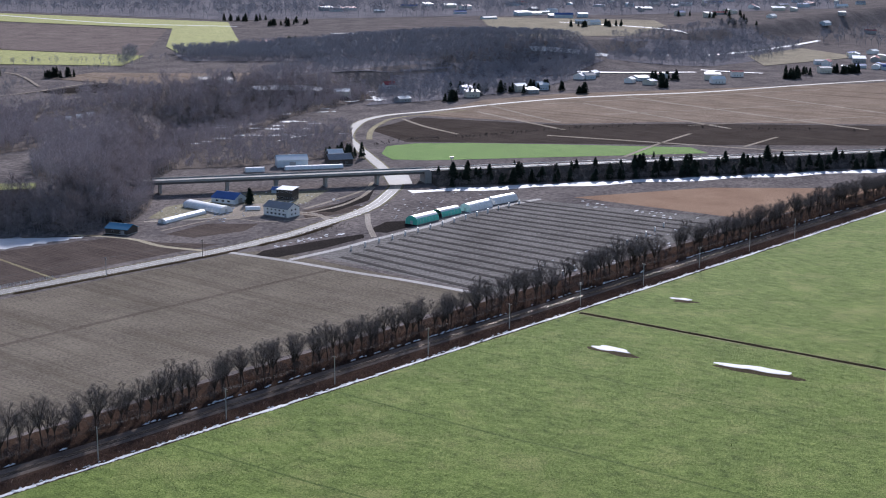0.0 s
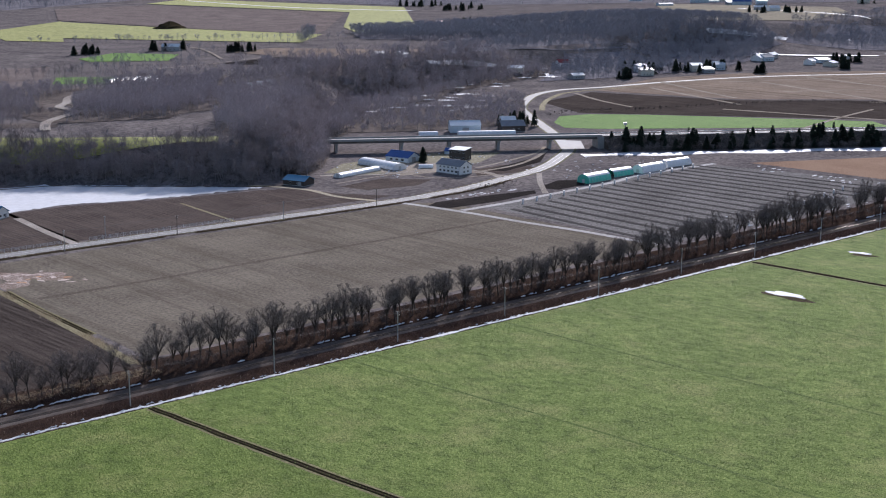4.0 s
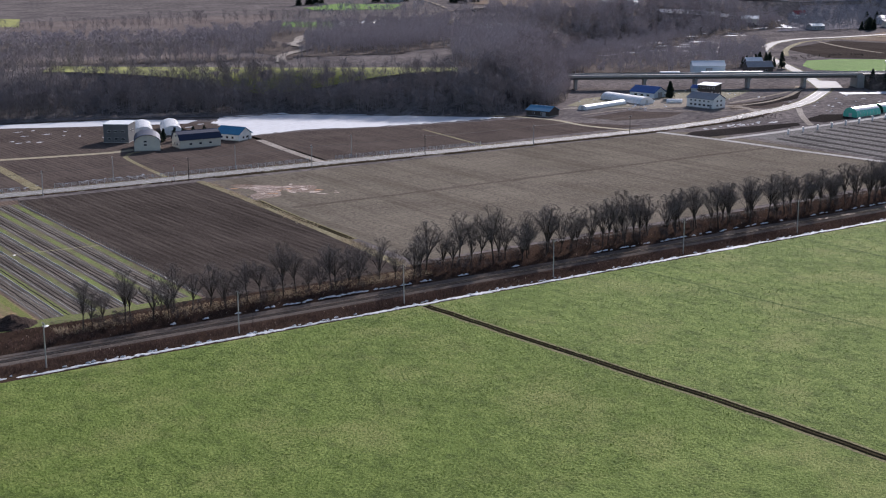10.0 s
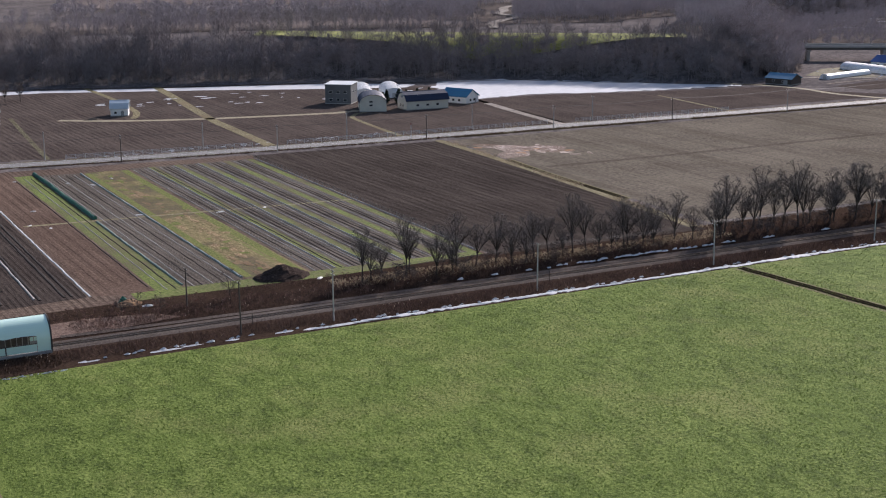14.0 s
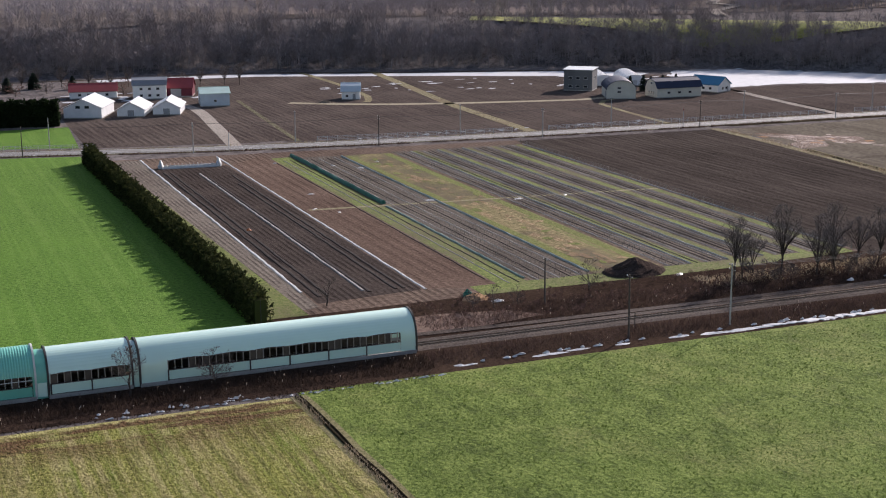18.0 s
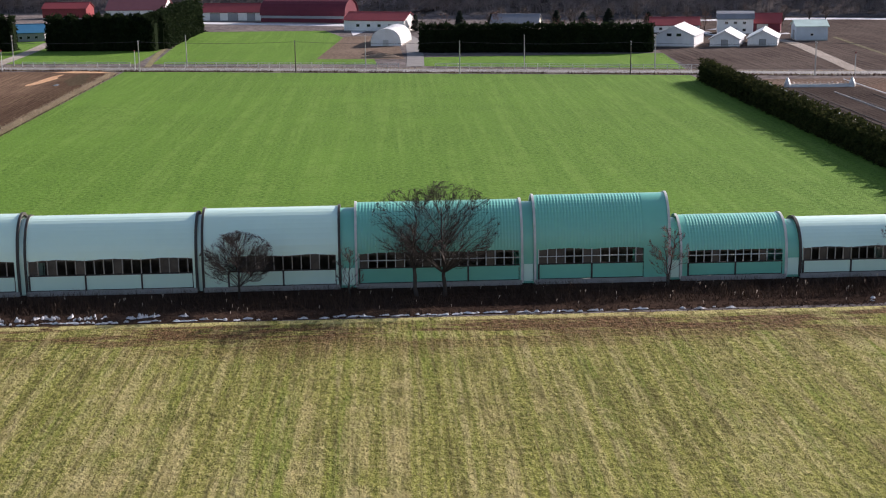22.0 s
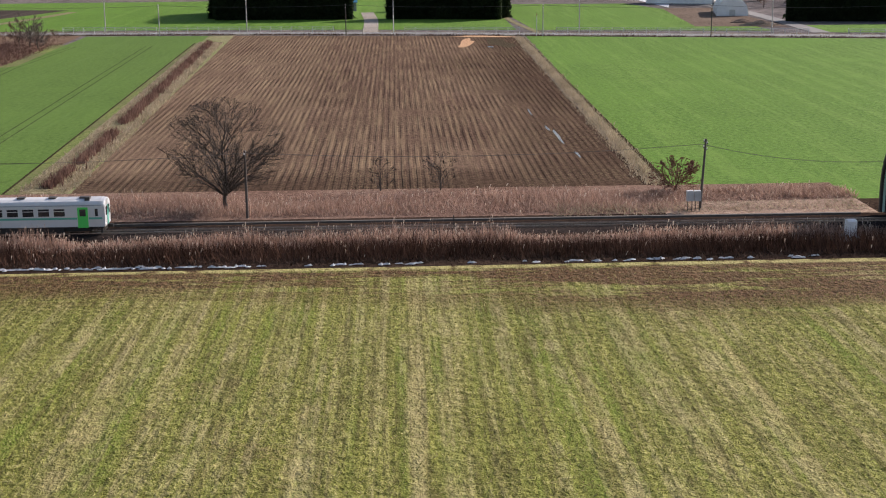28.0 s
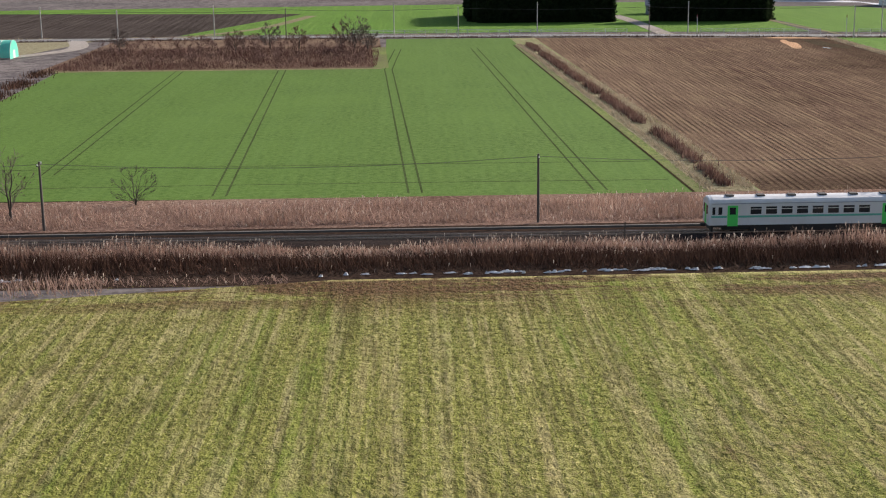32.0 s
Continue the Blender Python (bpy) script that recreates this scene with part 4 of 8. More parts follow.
for i in range(2050):
    x = -380 + 0.65 * i
    if -330 < x < -153:
        part("sleeper", tie_mesh, M_SLEEPER, rails).location.x = x
    else:
        ties.box(x, x + 0.22, -1.05, 1.05, RAIL_Z - 0.22, RAIL_Z - 0.145 + 0.01 * (i % 3))
tagged(part("sleepers", ties, M_SLEEPER, rails), kind="stuff")
setting("cable_duct", Mesh().prism([(2.6, 0.2), (3.0, 0.2), (3.0, 0.42), (2.6, 0.42)], -420, -156), plain("duct", (0.10, 0.09, 0.08), 0.9), "concrete cable duct beside the track", "cable duct")

# ---- snow shelter over the track ----
M_SHED = plain("pale_green_sheet", (0.70, 0.95, 0.83), 0.26, 0.04, 0.12, 0.0, (0.60, 0.84, 0.73), 1.0)
M_SHED_G = plain("sea_green_sheet", (0.16, 0.55, 0.43), 0.36, 0.08, 0.15, 0.0, (0.17, 0.50, 0.38), 0.7)
M_TRIM = plain("light_trim", (0.62, 0.63, 0.61), 0.6)
M_STEEL = plain("dark_steel", (0.055, 0.05, 0.045), 0.6)
for m_ in (M_SHED, M_SHED_G):
    m_.node_tree.nodes["Principled BSDF"].inputs["Coat Weight"].default_value = 0.5
    m_.node_tree.nodes["Principled BSDF"].inputs["Coat Roughness"].default_value = 0.22
M_POSTS = plain("weathered_wood_posts", (0.44, 0.39, 0.33), 0.85, 0.3, 1.2)
M_CONC = plain("stained_concrete", (0.36, 0.35, 0.33), 0.9, 0.2, 0.7, 0, (0.2, 0.19, 0.17))
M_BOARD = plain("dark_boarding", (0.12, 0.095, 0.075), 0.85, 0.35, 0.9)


def arc(half, top, low, n=26):
    """A stilted ellipse across the track, from the height low on the south side to the ground on the north side."""
    spring = min(2.4, top * 0.3)
    pts = []
    for i in range(n + 1):
        a = math.pi - math.pi * i / n
        pts.append((half * math.cos(a), spring + (top - spring) * max(0.0, math.sin(a)) ** 0.85))
    south = [p for p in pts if p[1] > low + 0.05 or p[0] > 0]
    k = next(i for i, p in enumerate(pts) if p[1] > low + 0.05)
    if k == 0:
        south.insert(0, (-half, low))
    else:
        (ya, za), (yb, zb) = pts[k - 1], pts[k]
        t = (low - za) / (zb - za)
        south.insert(0, (ya + (yb - ya) * t, low))
    return south + [(half, 0.25)]


SHEDS = [  # ends, crown, green sheets, start and end of the window band, bay
    (-152.6, -137.0, 8.4, 0, -149.4, -137.4, 6.1), (-136.2, -118.0, 8.1, 0, -135.9, -118.4, 6.0), (-117.3, -102.6, 8.5, 0, -114.6, -103.0, 5.9),
    (-100.8, -82.8, 8.8, 1, -100.5, -83.1, 5.9), (-81.4, -66.7, 9.2, 1, -81.0, -69.5, 5.8), (-65.4, -53.8, 6.6, 1, -64.6, -54.2, 5.2),
    (-52.2, -41.2, 6.1, 0, -51.9, -41.6, 5.3), (-40.2, -0.2, 5.9, 0, -36.4, -2.6, 5.7)]
HALF = 3.5
shed_rng = random.Random(7)
for x0, x1, top, green, w0, w1, bay in SHEDS:
    m = M_SHED_G if green else M_SHED
    tall = top > 7
    band0, band1 = (2.25, 3.75) if tall else (2.0, 3.25)
    sh = thing("snow_shelter", ("sea green ribbed" if green else "pale green smooth") + " vaulted metal snow shelter over the railway", "snow shelter", "snow shelter modules")
    # closed vault beside the windows
    for a, b in ((x0, w0), (w1, x1)):
        if b - a > 0.05:
            ev = Mesh().shell(arc(HALF, top, 0.3), a, b, 0.1)
            if a == SHEDS[0][0]:
                # the west mouth is cut askew
                ev.v = [(x - 0.15 * (y + HALF) if abs(x - a) < 1e-6 else x, y, z) for x, y, z in ev.v]
            part("end_vault", ev, m, sh, smooth=True)
    # vault over the windows, its lower edge buckled
    v = Mesh()
    prof = arc(HALF, top, band1)
    n = max(4, int((w1 - w0) / (0.17 if green else 0.25)))
    k = len(prof)
    for i in range(n + 1):
        x = w0 + (w1 - w0) * i / n
        sag = 0.16 * math.sin(math.pi * ((x - w0) % (bay * 1.0)) / bay) + 0.05 * shed_rng.random()
        for j, (y, z) in enumerate(prof):
            rib = 0.035 * (i % 2) if green and 0 < j < k - 1 else 0.0
            d = Vector((y, z - 2.0)).normalized()
            v.v.append((x, y + d.x * rib, z + d.y * rib + (sag if j == 0 else 0)))
    for i in range(n):
        for j in range(k - 1):
            a = i * k + j
            v.f.append((a, a + k, a + k + 1, a + 1))
    part("vault", v, m, sh)
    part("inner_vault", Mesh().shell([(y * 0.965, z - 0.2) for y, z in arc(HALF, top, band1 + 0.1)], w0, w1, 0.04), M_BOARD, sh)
    # window band: posts, rails, dull panes here and there, open gaps between
    x = w0
    while x < w1 - 0.3:
        wide = bay / 6
        part("window_post", Mesh().box(x - 0.045, x + 0.045, -HALF - 0.03, -HALF + 0.1, band0, band1 + 0.15), M_POSTS if not green else M_TRIM, sh)
        if shed_rng.random() < 0.25:
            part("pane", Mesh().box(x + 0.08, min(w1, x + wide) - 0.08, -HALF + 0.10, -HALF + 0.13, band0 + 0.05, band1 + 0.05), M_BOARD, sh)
        x += wide
    if green:
        part("window_rail", Mesh().box(w0, w1, -HALF - 0.05, -HALF + 0.02, band0 + 0.78, band0 + 0.86), M_TRIM, sh)
    part("band_rail", Mesh().box(w0, w1, -HALF - 0.08, -HALF + 0.1, band0 - 0.08, band0 + 0.04), M_STEEL, sh)
    x = w0
    while x < w1 - 0.5:
        e = min(w1, x + bay)
        part("wall_panel", Mesh().box(x + 0.09, e - 0.09, -HALF - 0.04, -HALF + 0.05, 0.62, band0 - 0.08), m, sh)
        part("column", Mesh().box(x - 0.09, x + 0.09, -HALF - 0.12, -HALF + 0.12, 0.0, band0), M_STEEL, sh)
        x = e
    part("plinth", Mesh().box(x0, x1, -HALF - 0.15, -HALF + 0.15, -0.1, 0.52), M_CONC, sh)
    part("plinth", Mesh().box(x0, x1, HALF - 0.15, HALF + 0.15, -0.1, 0.5), M_CONC, sh)
    rim = arc(HALF + 0.14, top + 0.14, 0.2)
    for e in (x0, x1):
        ri = Mesh().shell(rim, e - 0.13, e + 0.13, 0.3)
        if e == SHEDS[0][0]:
            ri.v = [(x - 0.15 * (y + HALF), y, z) for x, y, z in ri.v]
        part("rim", ri, M_TRIM if green else M_STEEL, sh, smooth=True)
# lower link vaults between the modules
for (a, b) in zip(SHEDS[:-1], SHEDS[1:]):
    lk = thing("link_vault", "low narrow vault joining two snow shelter modules", "snow shelter", "snow shelter links")
    part("vault", Mesh().shell(arc(HALF - 0.15, min(a[2], b[2]) - 0.25, 0.1), a[1] - 0.1, b[0] + 0.1, 0.08), M_SHED_G if a[3] or b[3] else M_SHED, lk, smooth=True)
    if b[0] - a[1] > 1.2:
        part("door", Mesh().box(a[1] + 0.2, b[0] - 0.2, -HALF - 0.02, -HALF + 0.06, 0.4, 2.3), M_SHED, lk, "pale door")
# open steel screens inside the west mouth
scr = thing("mouth_screen", "dark steel louvred screen inside the shelter mouth", "screen")
for i in range(6):
    part("slat", Mesh().box(-153.2, -150.6, 3.02, 3.1, 0.9 + i * 0.62, 1.45 + i * 0.62), M_STEEL, scr)
part("post", Mesh().box(-153.3, -153.15, 2.95, 3.15, 0.2, 4.7), M_STEEL, scr)

# ---- railcar ----
M_WHITE = plain("railcar_grey_white", (0.62, 0.64, 0.65), 0.35, 0.05, 0.5, 0, (0.48, 0.48, 0.47), 0.5)
M_STRIPE = plain("green_stripe", (0.10, 0.42, 0.33), 0.4, 0.05)
M_DOOR = plain("bright_green_door", (0.06, 0.62, 0.12), 0.4, 0.05)
n_ = Nodes("dark_glass")
M_GLASS = n_.done((0.02, 0.025, 0.03), 0.08, spec=0.6)
M_ROOF = plain("roof_grey", (0.60, 0.61, 0.62), 0.6, 0.1, 0.5, 0, (0.42, 0.41, 0.40))
M_UNDER = plain("underframe_black", (0.03, 0.028, 0.027), 0.8)
car = thing("railcar", "grey-white diesel railcar with green doors and stripe", "railcar")
cz = RAIL_Z
CX0, CX1 = -10.0, 10.0
side = [(-1.42, 1.02), (-1.42, 3.05), (-1.34, 3.32), (-1.1, 3.54), (-0.6, 3.70), (0, 3.76), (0.6, 3.70), (1.1, 3.54), (1.34, 3.32), (1.42, 3.05), (1.42, 1.02)]
body = Mesh()
rings = [(CX0, 0.94, 0.10), (CX0 + 0.12, 0.985, 0.03), (CX0 + 0.35, 1.0, 0), (CX1 - 0.35, 1.0, 0), (CX1 - 0.12, 0.985, 0.03), (CX1, 0.94, 0.10)]
for x, s, dz in rings:
    body.v += [(x, y * s, (z if z < 2 else z - dz)) for y, z in side]
k = len(side)
for r in range(len(rings) - 1):
    body.f += [(r * k + i, r * k + (i + 1) % k, (r + 1) * k + (i + 1) % k, (r + 1) * k + i) for i in range(k)]
body.f += [tuple(range(k - 1, -1, -1)), tuple(range(5 * k, 6 * k))]
part("body", body, M_WHITE, car)
part("roof", Mesh().prism([(-1.36, 3.34), (-1.12, 3.56), (-0.6, 3.725), (0, 3.785), (0.6, 3.725), (1.12, 3.56), (1.36, 3.34)], CX0 + 0.4, CX1 - 0.4), M_ROOF, car)
for s in (-1, 1):
    f = lambda y0, y1: (min(s * y0, s * y1), max(s * y0, s * y1))
    y0, y1 = f(1.41, 1.436)
    for a, b in ((CX0 + 0.25, CX0 + 1.8), (CX0 + 2.95, CX1 - 2.75), (CX1 - 1.6, CX1 - 0.25)):
        part("stripe", Mesh().box(a, b, y0, y1, 1.78, 1.98), M_STRIPE, car)
    part("gutter", Mesh().box(CX0 + 0.3, CX1 - 0.3, *f(1.38, 1.46), 3.16, 3.22), plain("gutter_grey", (0.30, 0.32, 0.36), 0.6), car)
    for i in range(8):
        wx = CX0 + 4.15 + i * 1.545
        w = part("window", Mesh().box(wx, wx + 1.08, *f(1.40, 1.44), 2.12, 2.86), M_GLASS, car)
        part("window_bar", Mesh().box(wx - 0.03, wx + 1.11, *f(1.41, 1.45), 2.60, 2.66), M_TRIM, w)
    for dx in (CX0 + 1.86, CX1 - 2.7):
        d = part("door", Mesh().box(dx, dx + 1.04, *f(1.405, 1.442), 0.92, 3.0), M_DOOR, car)
        part("door_window", Mesh().box(dx + 0.22, dx + 0.82, *f(1.41, 1.45), 2.1, 2.8), M_GLASS, d)
    for wx, w in ((CX0 + 0.35, 0.28), (CX0 + 0.95, 0.38), (CX1 - 0.95, 0.28)):
        part("cab_window", Mesh().box(wx, wx + w, *f(1.39, 1.44), 2.1, 2.85), M_GLASS, car)
for e, s in ((CX0, -1), (CX1, 1)):
    ex = sorted((e - s * 0.02, e + s * 0.03))
    for y in (-0.88, 0.52):
        part("windscreen", Mesh().box(*ex, y, y + 0.62 if y < 0 else y + 0.4, 2.05, 2.95), M_GLASS, car)
    part("end_door", Mesh().box(*ex, -0.3, 0.38, 1.05, 3.0), M_DOOR if s < 0 else M_STRIPE, car)
    for y in (-0.95, 0.95):
        part("headlight", Mesh().tube((e, y, 1.5), (e + s * 0.06, y, 1.5), 0.11, sides=10), M_TRIM, car)
    part("coupler", Mesh().box(min(e, e + s * 0.5), max(e, e + s * 0.5), -0.16, 0.16, 0.72, 1.0), M_UNDER, car)
    part("snow_plough", Mesh().box(*sorted((e - s * 0.5, e - s * 0.35)), -1.2, 1.2, 0.34, 0.85), M_UNDER, car)
for i in range(6):
    vx = CX0 + 1.9 + i * 3.1
    part("roof_vent", Mesh().box(vx, vx + 0.75, -0.55, 0.25, 3.7, 3.88), M_STEEL, car)
part("exhaust", Mesh().box(CX1 - 2.0, CX1 - 1.5, -1.0, -0.2, 3.6, 3.95), M_STEEL, car)
part("underframe", Mesh().box(CX0 + 4.2, CX1 - 4.2, -1.25, 1.25, 0.35, 1.04), M_UNDER, car)
part("floor_beam", Mesh().box(CX0 + 0.2, CX1 - 0.2, -1.3, 1.3, 0.82, 1.03), M_UNDER, car)
for bx in (CX0 + 3.0, CX1 - 3.0):
    bg = part("bogie", Mesh().box(bx - 1.5, bx + 1.5, -1.1, 1.1, 0.50, 0.84), M_UNDER, car)
    for wx in (bx - 0.95, bx + 0.95):
        for y in (-0.56, 0.56):
            part("wheel", Mesh().tube((wx, y - 0.06, 0.65), (wx, y + 0.06, 0.65), 0.43, sides=20), M_RUST, bg)
car.matrix_basis = pose(-243.8, 0, RAIL_Z - 0.22)

# ---- line-side poles and wires ----
M_POLE_C = plain("concrete_pole", (0.42, 0.41, 0.39), 0.85, 0.15, 1.0)
M_POLE_W = plain("dark_wood_pole", (0.10, 0.085, 0.075), 0.85, 0.2, 1.0)
M_WIRE = plain("wire", (0.05, 0.05, 0.05), 0.5)
M_INS = plain("insulator", (0.75, 0.74, 0.72), 0.3)


def pole(x, y, h, material, label, group, arms=1, lean=0.0, ground=0.0):
    p = thing("utility_pole", label, "utility pole", group, pose(x, y, ground, 0, lean, 0))
    part("shaft", Mesh().tube((0, 0, -0.3), (0, 0, h), 0.16, 0.11, 10), material, p)
    for a in range(arms):
        z = h - 0.35 - 0.7 * a
        arm = part("crossarm", Mesh().box(-0.06, 0.06, -0.85, 0.85, z - 0.05, z + 0.05), M_STEEL, p)
        for yy in (-0.75, 0.0, 0.75):
            part("insulator", Mesh().tube((0, yy, z + 0.05), (0, yy, z + 0.24), 0.06, 0.04, 7), M_INS, arm)
    return p


def wires(points, name="wire", offs=(-0.75, 0.75), sag=0.5, r=0.014):
    w = thing("overhead_wires", "thin black overhead wires strung between poles", "wires")
    for o in offs:
        run = []
        for (x0, y0, z0), (x1, y1, z1) in zip(points[:-1], points[1:]):
            run += [(x0 + (x1 - x0) * t, y0 + o + (y1 - y0) * t, z0 + (z1 - z0) * t - sag * 4 * t * (1 - t)) for t in (0, .17, .33, .5, .67, .83)]
        x, y, z = points[-1]
        part("wire", Mesh().pipe(run + [(x, y + o, z)], r, 3), M_WIRE, w)


SOUTH_POLES = [32, 50, 94, 138, 184, 230, 276, 322, 368, 414, 460, 506, 552, 598]
for i, x in enumerate(SOUTH_POLES):
    pole(x, -9.0, 9.8, M_POLE_W if x == 32 else M_POLE_C, "tall weathered pole beside the railway ditch", "railway poles", 1 + i % 2, lean=0.4 * (i % 3 - 1))
wires([(x, -9.0, 9.6) for x in SOUTH_POLES[1:]], offs=(-0.75, 0.0, 0.75), sag=0.7)
NORTH_POLES = [-423, -372, -321.5, -270, -220.5]
for x in NORTH_POLES:
    pole(x, 6.6, 7.3, M_POLE_W, "dark wooden pole with white insulators beside the track", "line-side poles")
wires([(x, 6.6, 7.0) for x in NORTH_POLES] + [(-171.8, 8.0, 7.0), (-152, 4.5, 5.5)], offs=(0.0, 0.3), sag=0.8)
pole(29, 13.4, 7.8, M_POLE_W, "dark wooden pole at the field edge", "line-side poles")
bp = pole(-171.8, 8.0, 7.6, M_POLE_W, "dark pole carrying grey equipment boxes beside the track", "line-side poles", 2, lean=3)
cab = thing("equipment_cabinet", "two grey metal equipment boxes on legs beside a pole", "equipment box", m=pose(-172.9, 6.3, 0))
for i in (0, 1):
    part("box", Mesh().box(-0.75 + i * 0.8, -0.05 + i * 0.8, -0.3, 0.3, 1.2, 2.3), plain("box_grey", (0.50, 0.52, 0.53), 0.5), cab)
    for lx in (-0.65, -0.2):
        part("leg", Mesh().box(lx + i * 0.8, lx + 0.08 + i * 0.8, -0.05, 0.05, 0, 1.2), M_STEEL, cab)
tank = thing("relay_cabinet", "white metal relay cabinet on a concrete slab", "cabinet", m=pose(-160.6, -8.1, 0))
part("cabinet_body", Mesh().prism([(-0.5, 0.45), (0.5, 0.45), (0.5, 1.9), (0.3, 2.05), (-0.3, 2.05), (-0.5, 1.9)], -0.45, 0.45), plain("white_cabinet", (0.78, 0.79, 0.8), 0.5), tank)
part("slab", Mesh().box(-0.9, 0.9, -0.9, 0.9, -0.05, 0.46), M_CONC, tank)
for i, x in enumerate((-262.5, -199, -338, 36, 100)):
    mk = thing("marker_post", "short dark trackside marker post", "marker post", "marker posts", pose(x, -3.9, 0))
    part("stake", Mesh().box(-0.05, 0.05, -0.05, 0.05, 0, 2.2), M_STEEL, mk)
# ---- bare trees, reeds and scrub ----
M_BARK = bark("dark_bark", (0.050, 0.042, 0.037), (0.085, 0.072, 0.064))
M_TWIG = bark("twigs", (0.105, 0.085, 0.074), (0.175, 0.142, 0.125))
M_TWIG_D = bark("dark_twigs", (0.070, 0.058, 0.055), (0.115, 0.096, 0.090))
M_TWIG_ROW = bark("grey_twigs", (0.130, 0.112, 0.106), (0.200, 0.174, 0.165))
M_TWIG_R = bark("reddish_twigs", (0.13, 0.075, 0.06), (0.20, 0.125, 0.10))


class Tree:
    """Grows a bare tree into a rounded crown: trunk, arching limbs, branches and fine twigs."""

    def __init__(self, seed, h, width, base=0.3, limbs=18, branches=7, fine=9, twig=0.014, stems=1, lean=0.0, steep=(0.55, 1.0)):
        self.r = random.Random(seed)
        self.trunk, self.crown = Mesh(), Mesh()
        self.h, self.width, self.base, self.twig, self.steep = h, width, base, twig, steep
        self.mid = Vector((lean * h, 0, h * (1 + base) / 2))
        self.half = Vector((width / 2, width / 2, h * (1 - base) / 2))
        for s in range(stems):
            a = self.r.random() * 6.283
            o = Vector((math.cos(a), math.sin(a), 0)) * (width * 0.16 if stems > 1 else width * 0.03)
            self.stem(o + Vector((lean * h, 0, 0)), limbs // stems, branches, fine, stems)

    def turn(self, d, angle):
        p = d.cross(Vector((self.r.gauss(0, 1), self.r.gauss(0, 1), self.r.gauss(0, 1)))).normalized()
        return (d * math.cos(angle) + p * math.sin(angle)).normalized()

    def stem(self, top, limbs, branches, fine, stems):
        r, h, n = self.r, self.h, 8
        r0 = h * 0.019 / stems ** 0.4
        pts = []
        for i in range(n + 1):
            t = i / n
            pts.append(Vector((top.x * t ** 1.3 + r.gauss(0, 0.012 * h) * (0 < t), top.y * t ** 1.3 + r.gauss(0, 0.012 * h) * (0 < t), -0.15 + t * h * 0.82)))
        for i in range(n):
            self.trunk.tube(pts[i], pts[i + 1], r0 * (1.1 - 0.95 * i / n), r0 * (1.1 - 0.95 * (i + 1) / n), 7, cap=False)
        turn0 = r.random() * 6.283
        for k in range(limbs):
            a = turn0 + 2.4 * k + r.uniform(-0.4, 0.4)
            e = r.uniform(-0.75, 1.0)
            c = math.sqrt(max(0.05, 1 - e * e))
            k2 = r.uniform(0.72, 1.0)
            goal = self.mid + Vector((math.cos(a) * c * self.half.x, math.sin(a) * c * self.half.y, e * self.half.z)) * k2
            flat = math.hypot(goal.x - top.x, goal.y - top.y)
            zs = min(max(goal.z - flat * r.uniform(*self.steep) - 0.05 * h, self.base * 0.75 * h), 0.72 * h)
            f = min(n - 0.01, (zs + 0.15) / (h * 0.82) * n)
            i = int(f)
            p0 = pts[i].lerp(pts[i + 1], f - i)
            ctl = p0.lerp(goal, 0.5) + Vector((0, 0, 0.10 * flat)) + Vector((r.gauss(0, 1), r.gauss(0, 1), r.gauss(0, 0.5))) * 0.05 * self.width
            rl = max(0.028, r0 * (1.1 - 0.95 * f / n) * 0.45)
            m = 5
            arc_ = [p0 * (1 - t) ** 2 + ctl * 2 * t * (1 - t) + goal * t * t for t in [j / m for j in range(m + 1)]]
            for j in range(m):
                self.crown.tube(arc_[j], arc_[j + 1], rl * (1 - 0.17 * j), rl * (1 - 0.17 * (j + 1)), 3, cap=False)
            for b_ in range(branches):
                s = r.uniform(0.25, 1.0) * m
                j = min(m - 1, int(s))
                q = arc_[j].lerp(arc_[j + 1], s - j)
                d = (arc_[j + 1] - arc_[j]).normalized()
                out = (q - self.mid).normalized()
                self.branch(q, (self.turn(d, r.uniform(0.4, 0.95)) + out * 0.25).normalized(), self.width * r.uniform(0.13, 0.26), rl * 0.4, fine)
            self.branch(goal, (goal - arc_[-2]).normalized(), self.width * 0.12, rl * 0.3, fine * 2)

    def inside(self, p):
        o = p - self.mid
        k = math.sqrt((o.x / self.half.x) ** 2 + (o.y / self.half.y) ** 2 + (o.z / self.half.z) ** 2)
        return p if k < 1.06 else self.mid + o * ((1.06 + self.r.uniform(-0.05, 0.06)) / k)

    def branch(self, p, d, length, w, fine):
        r = self.r
        mid_ = self.inside(p + self.turn(d, 0.12) * length * 0.5)
        end = self.inside(mid_ + (self.turn(d, 0.25) + Vector((0, 0, 0.15))).normalized() * length * 0.5)
        w = min(max(w, self.twig * 1.3), 0.05)
        self.sliver(p, mid_, w)
        self.sliver(p.lerp(mid_, 0.7), end, w * 0.7)
        for _ in range(fine):
            t = r.uniform(0.2, 1.0)
            q = p.lerp(mid_, t * 2) if t < 0.5 else mid_.lerp(end, t * 2 - 1)
            g = q + (self.turn(d, r.uniform(0.25, 0.9)) + Vector((0, 0, 0.2))).normalized() * max(0.45, self.width * r.uniform(0.05, 0.12))
            self.sliver(q, self.inside(g), self.twig)

    def sliver(self, p, q, w):
        s = (q - p).cross(Vector((self.r.gauss(0, 1), self.r.gauss(0, 1), self.r.gauss(0, 1)))).normalized() * w
        self.crown.quad(p - s, p + s, q)


